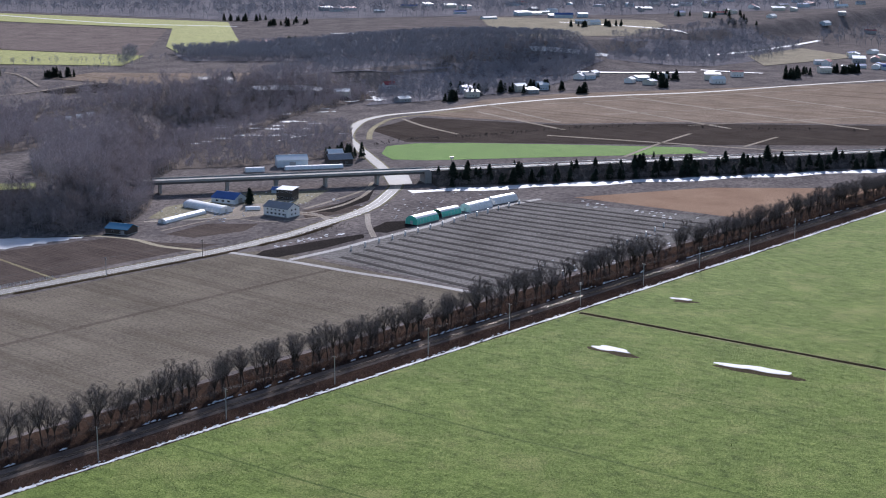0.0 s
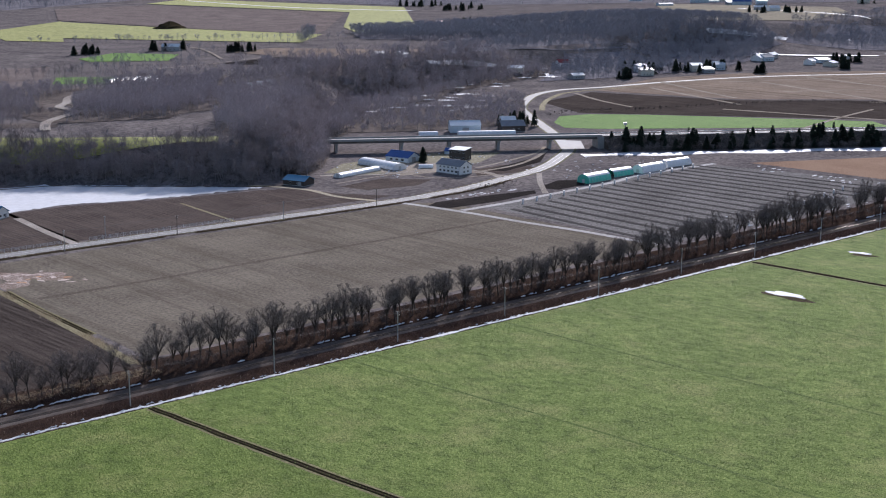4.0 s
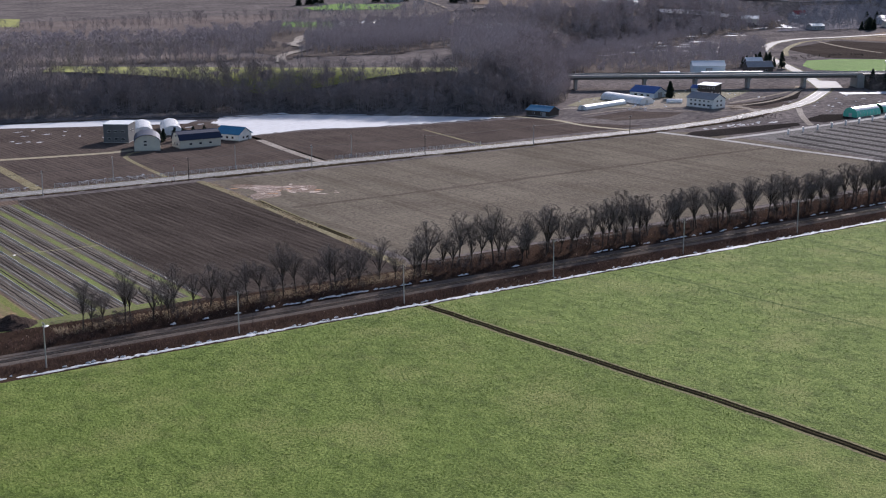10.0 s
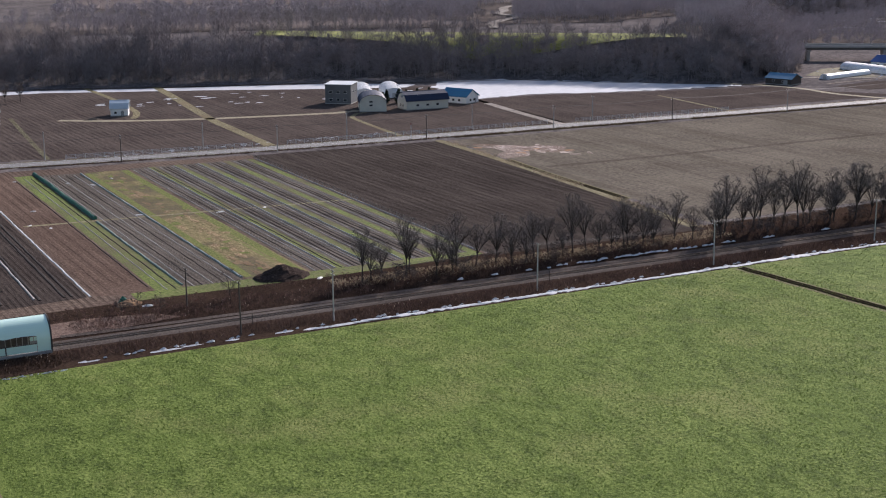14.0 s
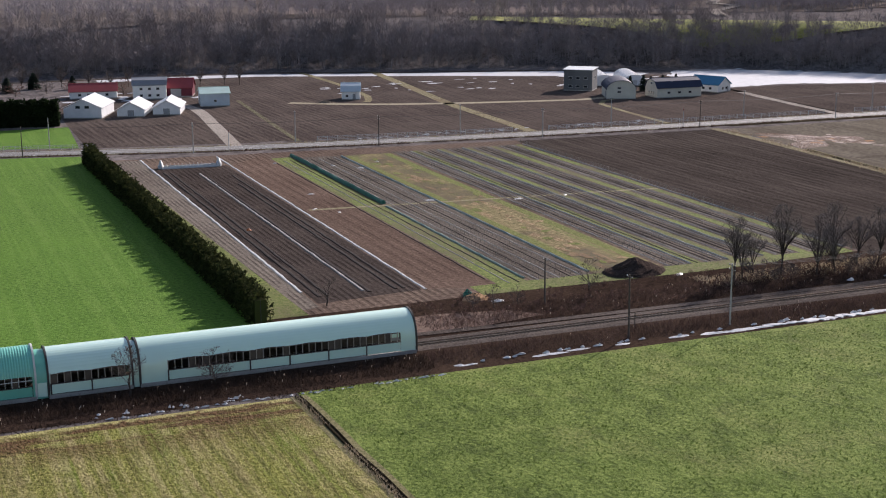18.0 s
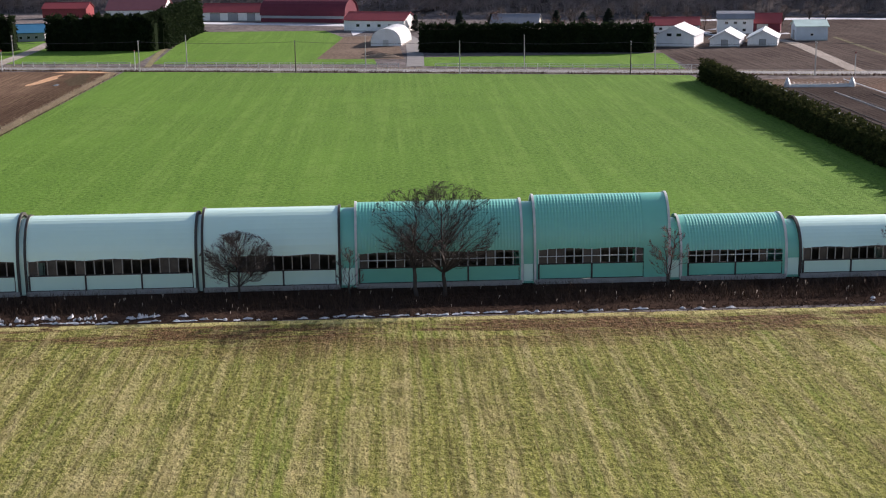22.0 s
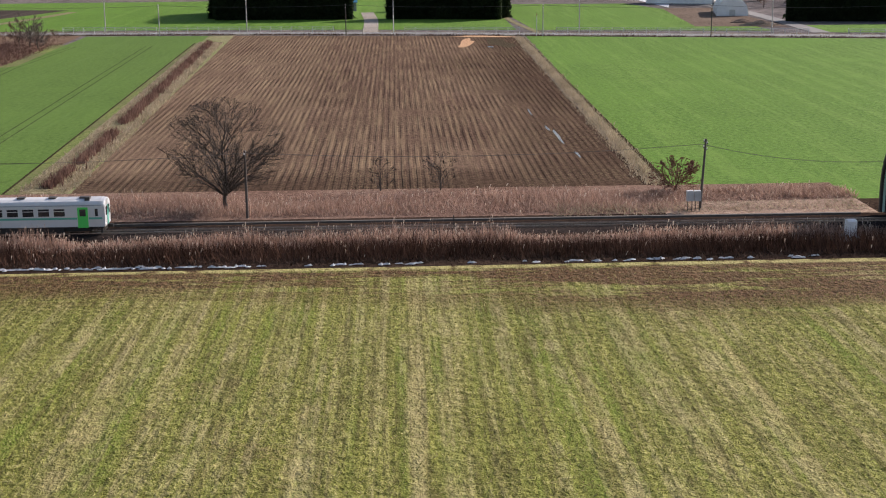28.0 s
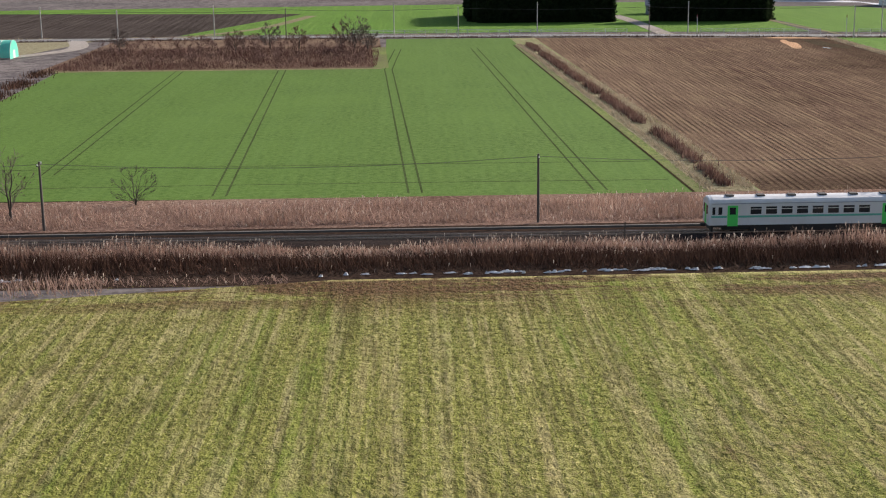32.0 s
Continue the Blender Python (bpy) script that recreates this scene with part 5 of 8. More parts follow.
def bare_tree(tree, label, m, group="", twigs=None, name="bare_tree", category="tree"):
    t = thing(name, label, category, group, m)
    part("trunk", tree.trunk, M_BARK, t, smooth=True)
    part("crown", tree.crown, twigs or M_TWIG, t)
    return t


def bush(seed, h, w, label, x, y, twigs=None, n=12):
    return bare_tree(Tree(seed, h, w, 0.05, n, 5, 7, 0.016, 4), label, pose(x, y, 0), twigs=twigs, name="bush", category="bush")


bare_tree(Tree(3, 11.8, 13.0, 0.17, 56, 10, 14, 0.012, 1, 0, (0.55, 1.05)), "large spreading bare tree beside the railway", pose(-223.3, 11.6, 0), twigs=M_BARK)
bare_tree(Tree(11, 11.5, 9.0, 0.34, 32, 9, 14, 0.013, 1, 0, (0.6, 1.1)), "tall bare tree before the green snow shelter", pose(-94.4, -7.2, 0), twigs=M_BARK)
bare_tree(Tree(12, 11.9, 11.2, 0.28, 42, 9, 14, 0.013, 1, 0, (0.6, 1.1)), "tall wide bare tree before the green snow shelter", pose(-91.4, -7.4, 0), twigs=M_BARK)
bare_tree(Tree(13, 7.0, 7.4, 0.24, 36, 11, 17, 0.015, 1, 0, (0.5, 1.0)), "small round-crowned bare tree before the shelter", pose(-113.2, -6.6, 0), twigs=M_BARK)
bare_tree(Tree(14, 7.0, 4.6, 0.25, 20, 7, 8, 0.016, 2), "thin two-stemmed bare tree before the shelter", pose(-42.2, -6.4, 0))
bare_tree(Tree(15, 4.4, 6.0, 0.2, 26, 7, 9, 0.017, 2, 0.15), "low bent bare tree before the shelter", pose(-145.4, -5.8, 0), twigs=M_BARK)
bare_tree(Tree(16, 6.6, 4.2, 0.2, 20, 7, 8, 0.017, 2), "small bare reddish tree before the shelter", pose(-67.2, -5.6, 0), twigs=M_TWIG_R)
bare_tree(Tree(17, 5.0, 5.2, 0.15, 22, 6, 8, 0.015, 2), "low spreading bare tree before the shelter", pose(-30.5, -6.0, 0))
bare_tree(Tree(18, 5.4, 3.4, 0.2, 14, 6, 7, 0.015), "thin bare sapling before the shelter", pose(-101.5, -7.2, 0))
bush(19, 4.6, 4.4, "bare bush at the edge of the brown field", -199.5, 20.5, M_BARK, 16)
bush(20, 3.9, 3.6, "bare bush at the edge of the brown field", -206.5, 20.5, M_BARK, 14)
bare_tree(Tree(21, 4.0, 6.4, 0.05, 30, 6, 9, 0.03, 4), "low reddish bush at the field corner", pose(-172.6, 17.6, 0), twigs=bark("red_twigs", (0.12, 0.045, 0.036), (0.19, 0.085, 0.068)), name="bush", category="bush")
bush(22, 4.4, 5.2, "rounded bare bush at the wheat field", -314.5, 19.5, M_BARK, 20)
bare_tree(Tree(23, 10.4, 7.0, 0.22, 24, 7, 8, 0.015), "bare tree beside the railway", pose(-330.5, 10.4, 0))
bare_tree(Tree(24, 8.2, 5.4, 0.2, 18, 6, 8, 0.015, 2), "bare tree beside the railway", pose(-326.5, 12.2, 0))
bare_tree(Tree(25, 6.2, 5.0, 0.2, 16, 6, 8, 0.016, 2), "gnarled bare tree beside the vegetable plots", pose(38.4, 15.2, 0))
for i, (x, y, h) in enumerate(((19.5, 12.5, 4.5), (23.2, 12.0, 4.0), (16.6, 14.5, 3.6), (-4.5, 26, 5.5))):
    bare_tree(Tree(30 + i, h, h * 0.68, 0.2, 10, 5, 7, 0.016, 2), "small bare tree beside the vegetable plots", pose(x, y, 0), "small trees at the plots")
for i, (x, y, h) in enumerate(((-297.5, 220, 9.5), (-301, 223, 7.0), (-319.5, 225, 7.2), (-327, 214, 6.0), (-358, 224, 6.0), (-312, 224, 6.0), (-294, 214, 6.5))):
    bare_tree(Tree(40 + i, h, h * 0.80, 0.12, 26, 6, 8, 0.040, 3), "bare bushy tree in rough ground by the road", pose(x, y, 0), "trees in the rough ground", twigs=M_TWIG_R if i % 2 else M_TWIG)

# the row along the north side of the railway
class FanTree:
    """A tall bare tree: a slim trunk that forks into steep leaders, and a rounded haze of fine twigs at the top."""

    def __init__(self, seed, h, width, base, leaders, shoots, fine, twig):
        self.r = random.Random(seed)
        self.trunk, self.crown = Mesh(), Mesh()
        r = self.r
        fork = base * h * r.uniform(0.85, 1.15)
        lean = Vector((r.gauss(0, 0.02) * h, r.gauss(0, 0.02) * h, 0))
        top = Vector((lean.x, lean.y, fork))
        self.trunk.tube((0, 0, -0.2), top * 0.5, h * 0.016, h * 0.0135, 6, cap=False).tube(top * 0.5, top, h * 0.0135, h * 0.011, 6, cap=False)
        mid, half = Vector((lean.x * 1.5, lean.y * 1.5, h * (base + 1) / 2)), Vector((width / 2, width / 2, h * (1 - base) / 2))
        for k in range(leaders):
            a = 2.4 * k + r.uniform(-0.5, 0.5)
            e = r.uniform(-0.25, 0.9) if k else 0.95
            c = math.sqrt(1 - e * e) * r.uniform(0.85, 1.0)
            goal = mid + Vector((math.cos(a) * c * half.x, math.sin(a) * c * half.y, e * half.z))
            p0 = top * r.uniform(0.75, 1.0)
            ctl = Vector((p0.x + (goal.x - p0.x) * 0.40, p0.y + (goal.y - p0.y) * 0.40, p0.z + (goal.z - p0.z) * 0.72))
            line = [p0 * (1 - t) ** 2 + ctl * 2 * t * (1 - t) + goal * t * t for t in (0, 0.34, 0.67, 1.0)]
            w = h * 0.0075
            for i in range(3):
                self.trunk.tube(line[i], line[i + 1], w * (1 - 0.27 * i), w * (0.73 - 0.27 * i), 4, cap=False)
            for b in range(shoots):
                t = r.uniform(0.3, 1.0) * 3
                i = min(2, int(t))
                p = line[i].lerp(line[i + 1], t - i)
                a2 = r.uniform(0, 6.283)
                out = Vector((math.cos(a2), math.sin(a2), r.uniform(0.35, 1.5))).normalized()
                size = width * r.uniform(0.14, 0.27)
                q = self.inside(p + out * size, mid, half)
                self.sliver(p, q, twig * 1.6)
                for _ in range(fine):
                    u = p.lerp(q, r.uniform(0.15, 1.0))
                    v = (out + Vector((r.gauss(0, 0.55), r.gauss(0, 0.55), r.gauss(0.15, 0.45)))).normalized()
                    self.sliver(u, self.inside(u + v * r.uniform(0.5, 1.25), mid, half), twig)

    def inside(self, p, mid, half):
        o = p - mid
        k = math.sqrt((o.x / half.x) ** 2 + (o.y / half.y) ** 2 + (o.z / half.z) ** 2)
        return p if k < 1 else mid + o * (self.r.uniform(0.93, 1.05) / k)

    def sliver(self, p, q, w):
        s = (q - p).cross(Vector((self.r.gauss(0, 1), self.r.gauss(0, 1), self.r.gauss(0, 1)))).normalized() * w
        self.crown.quad(p - s, p + s, q)


ROW = [FanTree(60 + i, 11.2 + 0.8 * (i % 3), 7.0 + 0.7 * (i % 4), 0.23 + 0.05 * (i % 3), 14 + i % 3, 12, 17, 0.0150) for i in range(7)]
row_rng = random.Random(21)
masters = []
x = 66.0
while x < 760:
    thin = x < 150
    gap = row_rng.uniform(2.4, 4.4) if thin else row_rng.uniform(2.1, 3.6)
    if 160 < x < 163 or 428 < x < 434 or 505 < x < 522:
        x += gap
        continue
    k = row_rng.randrange(len(ROW))
    s = row_rng.uniform(0.72, 1.0) if thin else row_rng.uniform(0.92, 1.18)
    if 440 < x < 500:
        s *= 1.12
    y = (15.0 if x < 150 else 12.5) + row_rng.uniform(-3.0, 3.0)
    m = pose(x, y, 0, 0, 0, row_rng.uniform(0, 360)) @ Matrix.Diagonal((s, s, s * row_rng.uniform(0.9, 1.1), 1))
    done = [t for t in masters if t[0] == k]
    if done:
        t = copy_thing(done[0][1], m)
        t.matrix_basis = m
    else:
        masters.append((k, bare_tree(ROW[k], "tall slender bare tree in a row along the railway", m, "trees along the railway", twigs=M_TWIG_ROW)))
    x += gap

# blades and scrub, too many to count
rng = np.random.default_rng(5)


def slivers(name, base, tip, width, material, label, category):
    """One object of thin upright triangles."""
    n = len(base)
    a = rng.uniform(0, 6.283, n)
    s = np.stack([np.cos(a), np.sin(a), np.zeros(n)], 1) * np.asarray(width).reshape(-1, 1)
    v = np.stack([base - s, base + s, tip], 1).reshape(-1, 3)
    return raw_mesh(name, v, np.arange(3 * n).reshape(-1, 3), material, label, category)


def raw_mesh(name, v, f, material, label, category):
    me = bpy.data.meshes.new(name)
    me.vertices.add(len(v))
    me.vertices.foreach_set("co", np.asarray(v, np.float32).ravel())
    k = f.shape[1]
    me.loops.add(f.size)
    me.loops.foreach_set("vertex_index", f.ravel().astype(np.int32))
    me.polygons.add(len(f))
    me.polygons.foreach_set("loop_start", np.arange(0, f.size, k, dtype=np.int32))
    me.update(calc_edges=True)
    me.materials.append(material)
    return tagged(new(name, me), label, category, "", "stuff")


def hay(name, a, b, thin=0.32):
    n = Nodes(name)
    i = n.add("ShaderNodeNewGeometry").outputs["Random Per Island"]
    c = n.mix(i, a, b)
    c = n.mix(n.math("MULTIPLY", n.ramp(n.noise(0.12, 4), 0.4, 0.65), 0.5), c, tuple(v * 0.6 for v in a))
    n.done(c, 1.0, spec=0.03)
    # thin dry blades let the low sun through
    tr, mx = n.add("ShaderNodeBsdfTranslucent"), n.add("ShaderNodeMixShader")
    n.put(tr.inputs["Color"], c)
    mx.inputs[0].default_value = thin
    n.t.links.new(n.bsdf.outputs[0], mx.inputs[1])
    n.t.links.new(tr.outputs[0], mx.inputs[2])
    n.t.links.new(mx.outputs[0], n.t.nodes["Material Output"].inputs[0])
    return n.m


M_REED = hay("dry_reed", (0.235, 0.142, 0.110), (0.56, 0.40, 0.315))
M_PLUME = hay("reed_plume", (0.50, 0.40, 0.32), (0.66, 0.57, 0.48))
M_REED_D = hay("brown_reed", (0.036, 0.020, 0.015), (0.165, 0.092, 0.064), 0.06)
M_REED_E = hay("red_brown_reed", (0.072, 0.046, 0.040), (0.19, 0.128, 0.108), 0.10)
M_BOUND = hay("red_weeds", (0.12, 0.062, 0.050), (0.34, 0.22, 0.17), 0.2)
# weed colour darkened to stand in for the shade below shelter and reeds
M_WEED = hay("shade_toned_weeds", (0.040, 0.027, 0.021), (0.10, 0.068, 0.050), 0.05)
M_SCRUB = hay("bramble", (0.058, 0.039, 0.034), (0.145, 0.098, 0.082))
M_FALLOW = hay("fallow_weeds", (0.075, 0.040, 0.034), (0.20, 0.115, 0.090))
M_STRAW = hay("dry_grass", (0.33, 0.265, 0.175), (0.53, 0.45, 0.33))


def bumps(x, y, size, seed):
    """Smooth random values 0 to 1 over the plan."""
    g = np.random.default_rng(seed).random((64, 64))
    u, v = np.asarray(x) / size, np.asarray(y) / size
    i, j = np.floor(u).astype(int), np.floor(v).astype(int)
    f, h = u - i, v - j
    f, h = f * f * (3 - 2 * f), h * h * (3 - 2 * h)
    return (g[i % 64, j % 64] * (1 - f) + g[(i + 1) % 64, j % 64] * f) * (1 - h) + (g[i % 64, (j + 1) % 64] * (1 - f) + g[(i + 1) % 64, (j + 1) % 64] * f) * h


def reed_belt(x0, x1, y0, y1, count, height, plume=0.15, material=None, label="dense dead reeds beside the railway", waves=0.6):
    x = rng.uniform(x0, x1, count)
    y = y0 + (y1 - y0) * rng.random(count)
    lump = 0.5 * bumps(x, y, 7.3, 1) + 0.3 * bumps(x, y, 2.7, 2) + 0.2 * bumps(x, y, 17.0, 3)
    keep = rng.random(count) < 0.45 + 1.2 * lump
    x, y, lump = x[keep], y[keep], lump[keep]
    count = len(x)
    rim = np.clip(np.minimum(y - y0, y1 - y) / 1.2, 0.45, 1.0)
    h = height * (1 + waves * 2.2 * (lump - 0.5)) * rng.uniform(0.45, 1.1, count) * rim
    base = np.stack([x, y, np.full(count, -0.05)], 1)
    tip = base + np.stack([rng.normal(0, 0.42, count) - 0.12, rng.normal(0, 0.42, count), h], 1)
    slivers("reeds", base, tip, rng.uniform(0.022, 0.055, count) * (1 + (height < 1)), material or M_REED, label, "reeds")
    k = rng.random(count) < plume
    if plume:
        t = tip[k]
        low = t - np.stack([rng.normal(0, 0.05, k.sum()), rng.normal(0, 0.05, k.sum()), np.full(k.sum(), 0.32)], 1)
        slivers("reed_plumes", t + [0.05, 0, 0.08], low, rng.uniform(0.03, 0.07, k.sum()), M_PLUME, "pale seed plumes on the dead reeds", "reeds")


reed_belt(-430, -173, 6.6, 18.0, 42000, 1.25, 0.05)
reed_belt(-175, -153, 11.5, 19.0, 3000, 0.95, 0.03)
reed_belt(-430, -154, 6.0, 9.5, 9000, 0.5, 0, M_REED, "short dry grass along the ballast")
reed_belt(-430, -152, -8.2, -4.2, 32000, 1.5, 0.12, waves=1.0)
reed_belt(-430, -152, -13.6, -7.4, 40000, 1.5, 0.01, M_REED_D, "brown dead reeds over the ditch", 0.85)
reed_belt(-430, -326, -24.0, -15.0, 5600, 1.5, 0.05)
reed_belt(-332, -310, -20.5, -15.0, 800, 1.3, 0.05)
reed_belt(-314, -294, -17.6, -15.0, 400, 1.1, 0.05)
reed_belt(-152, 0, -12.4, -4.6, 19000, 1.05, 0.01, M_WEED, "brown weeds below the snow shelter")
# this dark belt stands in for the shadow line along the field
reed_belt(-430, -2, -15.6, -12.6, 9000, 0.5, 0, M_WEED, "low weeds toned dark for the shadow line at the field edge")
reed_belt(-188, -154, 5.0, 12.0, 3000, 0.5, 0, M_STRAW, "short dry grass at the shelter mouth")
reed_belt(0, 700, -10.6, -4.0, 40000, 1.25, 0.004, M_REED_E, "red-brown brambles along the railway", 0.6)
reed_belt(6, 140, 4.5, 15.0, 14000, 1.1, 0.008, M_SCRUB, "dark brambles along the railway", 0.7)
reed_belt(140, 700, 4.5, 18.0, 26000, 0.9, 0.004, M_SCRUB, "dark brambles below the trees", 0.7)
reed_belt(60, 160, 11.0, 19.0, 5000, 0.8, 0, M_STRAW, "tufts of pale dry grass below the trees", 0.9)


def reed_line(path, width, count, height, material, label, gaps=-0.55):
    p = np.array(path, float)
    seg = np.hypot(*np.diff(p, axis=0).T)
    d = rng.uniform(0, seg.sum(), count)
    cum = np.r_[0, np.cumsum(seg)]
    x, y = np.interp(d, cum, p[:, 0]), np.interp(d, cum, p[:, 1])
    x, y = x + rng.normal(0, width / 2.5, count), y + rng.normal(0, width / 2.5, count)
    keep = np.sin(d * 0.21 + 2 * np.sin(d * 0.057)) > gaps
    base = np.stack([x, y, np.full(count, -0.03)], 1)[keep]
    tip = base + np.stack([rng.normal(0, 0.25, count), rng.normal(0, 0.25, count), height * rng.uniform(0.45, 1.1, count)], 1)[keep]
    slivers("weeds", base, tip, rng.uniform(0.04, 0.11, len(base)), material, label, "weeds")


reed_line([(-246.0, 25), (-246.3, 55), (-248.0, 100), (-251.2, 192), (-252.6, 226)], 1.3, 9000, 1.15, M_BOUND, "reddish weeds along a field ditch", -0.9)
reed_line([(-248.4, 23), (-249.0, 63), (-255.0, 228)], 0.9, 5000, 0.45, M_STRAW, "pale dry grass along a field ditch", -2)
reed_line([(-243.7, 24), (-245.0, 80), (-250.6, 226)], 1.5, 7000, 0.55, M_STRAW, "pale dry grass along a field ditch", -2)
reed_line([(-174.2, 22), (-171.6, 232)], 1.8, 9000, 0.6, M_STRAW, "pale dry grass between two fields", -2)
reed_line([(-356, 24), (-364, 172)], 4.0, 5000, 1.2, M_REED_D, "brown weeds at the field edge")
reed_line([(159.5, 22), (169.0, 172)], 2.4, 3500, 0.7, M_STRAW, "yellow dry grass along the field track")
reed_line([(-22, -16), (-19.5, -130)], 0.9, 3000, 0.5, M_STRAW, "dry grass on the field boundary")
wx = rng.uniform(-364, -291, 15000)
wy = rng.uniform(174, 228, 15000)
wl = bumps(wx, wy, 9.0, 8) * bumps(wx, wy, 3.1, 9) * 2.2
b_ = np.stack([wx, wy, np.zeros(15000)], 1)
slivers("weeds", b_, b_ + np.stack([rng.normal(0, .3, 15000), rng.normal(0, .3, 15000), rng.uniform(0.25, 1.0, 15000) * (0.4 + wl)], 1), rng.uniform(0.04, 0.10, 15000), M_FALLOW, "tangled reddish weeds on fallow ground", "weeds")
for side_off, cnt in ((-5.6, 16000), (5.2, 7000)):
    off = [(x, y + side_off) for x, y in ROAD_LINE if -430 < x < 480]
    reed_line(off, 1.1 if side_off < 0 else 0.9, cnt, 0.75 if side_off < 0 else 0.5, M_STRAW if side_off > 0 else M_SCRUB, "dry weeds along the road verge", -0.55 if side_off > 0 else -0.95)


# tufts on the near fields, leaning every way
def tufts(name, x0, x1, y0, y1, count, height, width, material, label):
    x, y = rng.uniform(x0, x1, count), rng.uniform(y0, y1, count)
    base = np.stack([x, y, np.full(count, 0.01)], 1)
    tip = base + np.stack([rng.normal(0, height * 0.8, count), rng.normal(0, height * 0.8, count), height * rng.uniform(0.5, 1.2, count)], 1)
    slivers(name, base, tip, rng.uniform(0.5, 1.2, count) * width, material, label, "tufts")


tufts("crop_tufts", -18, 150, -120, -15, 50000, 0.26, 0.11, hay("crop_leaves", (0.10, 0.16, 0.03), (0.30, 0.38, 0.12)), "leafy tufts of the young green crop")
tufts("crop_tufts", 150, 420, -160, -15, 25000, 0.22, 0.13, bpy.data.materials["crop_leaves"], "leafy tufts of the young green crop")
tufts("stubble_tufts", -400, -23, -78, -27, 84000, 0.20, 0.06, hay("stubble_straw", (0.15, 0.16, 0.04), (0.52, 0.46, 0.22)), "short tufts of cut stubble")
tufts("stubble_tufts", -400, -23, -27, -17, 5000, 0.16, 0.06, bpy.data.materials["stubble_straw"], "thin tufts on the churned headland")
# ---- snow along the railway and below the terrace ----
snow_rng = random.Random(9)


def snow_strip(name, spots, label):
    """Many small flat-topped lumps of old snow in one object."""
    s = Mesh()
    for x, y, rx, ry, h, z in spots:
        n = 8
        k = len(s.v)
        turn = snow_rng.uniform(0, 6.283)
        ring = [(math.cos(6.283 * i / n + turn) * snow_rng.uniform(0.6, 1.15), math.sin(6.283 * i / n + turn) * snow_rng.uniform(0.6, 1.15)) for i in range(n)]
        s.v += [(x + a * rx, y + b * ry, z) for a, b in ring] + [(x + a * rx * 0.4 + rx * 0.2, y + b * ry * 0.4, z + h * snow_rng.uniform(0.3, 1.3)) for a, b in ring]
        s.f += [(k + i, k + (i + 1) % n, k + n + (i + 1) % n, k + n + i) for i in range(n)] + [tuple(range(k + n, k + 2 * n))]
    return tagged(part(name, s, M_SNOW), label, "snow", "", "stuff")


spots = []
x = 2.0
while x < 900:
    dense = 0.35 if x < 45 else (0.95 if x < 300 else 0.8)
    if snow_rng.random() < dense:
        spots.append((x, -11.9 + snow_rng.uniform(-0.45, 0.45), snow_rng.uniform(0.9, 2.2), snow_rng.uniform(0.35, 0.75), 0.12, 0.03))
    if snow_rng.random() < 0.35:
        spots.append((x, -10.8 + snow_rng.uniform(-0.6, 0.4), snow_rng.uniform(0.4, 1.0), snow_rng.uniform(0.2, 0.5), 0.25, 0.1))
    x += 1.25
x = 70.0
while x < 900:
    if snow_rng.random() < 0.45 + 0.35 * math.sin(x * 0.06):
        spots.append((x, 5.2 + snow_rng.uniform(-0.5, 0.6), snow_rng.uniform(0.5, 1.6), snow_rng.uniform(0.25, 0.55), 0.3, 0.35))
    x += 1.6
x = -430.0
while x < 0:
    clump = math.sin(x * 0.13) + math.sin(x * 0.05 + 1)
    if snow_rng.random() < 0.48 + 0.25 * clump:
        spots.append((x, -14.7 + snow_rng.uniform(-0.35, 0.35), snow_rng.uniform(0.2, 0.75), snow_rng.uniform(0.12, 0.3), snow_rng.uniform(0.08, 0.2), 0.05))
    if (-140 < x < -117 or -66 < x < -28) and snow_rng.random() < 0.35 + 0.25 * clump:
        spots.append((x, -13.0 + snow_rng.uniform(-0.8, 0.6), snow_rng.uniform(0.15, 0.7) * snow_rng.uniform(0.4, 1), snow_rng.uniform(0.1, 0.4), snow_rng.uniform(0.05, 0.3), 0.05))
        spots.append((x + snow_rng.uniform(-.5, .5), -13.0 + snow_rng.uniform(-1.0, 0.8), snow_rng.uniform(0.1, 0.4), snow_rng.uniform(0.1, 0.3), snow_rng.uniform(0.1, 0.4), 0.05))
    x += 0.55
long = Mesh()
x = 44.0
edge = []
while x < 900:
    wide = (0.50 + 0.25 * math.sin(x * 0.21) + 0.2 * math.sin(x * 0.083 + 1)) * min(1, (x - 40) / 25) + snow_rng.uniform(-0.12, 0.12)
    mid = -12.1 + 0.2 * math.sin(x * 0.09) + snow_rng.uniform(-0.08, 0.08)
    edge.append((x, mid, max(0.05, wide * snow_rng.uniform(0.45, 1.25) if snow_rng.random() > 0.1 else 0.06)))
    x += 0.6
for i, (x, m_, w_) in enumerate(edge):
    long.v += [(x, m_ - w_, 0.03), (x, m_ - w_ * 0.6, 0.13), (x, m_ + w_ * 0.6, 0.15), (x, m_ + w_, 0.03)]
for i in range(len(edge) - 1):
    long.f += [(i * 4 + k, i * 4 + k + 4, i * 4 + k + 5, i * 4 + k + 1) for k in range(3)]
tagged(part("snow_strip", long, M_SNOW), "long strip of old snow between railway and crop", "snow", "", "structure")
snow_strip("ditch_snow", spots, "broken strip of old snow along the railway ditch")
field(ragged([(226, 268), (238, 318), (251, 336), (281, 330), (309, 304), (330, 282), (361, 252), (330, 254), (300, 260), (262, 272)], 3.0, 0.9, 5), 0.05, M_SNOW, "smooth white snow field below the terrace", "snow_field", "snow")
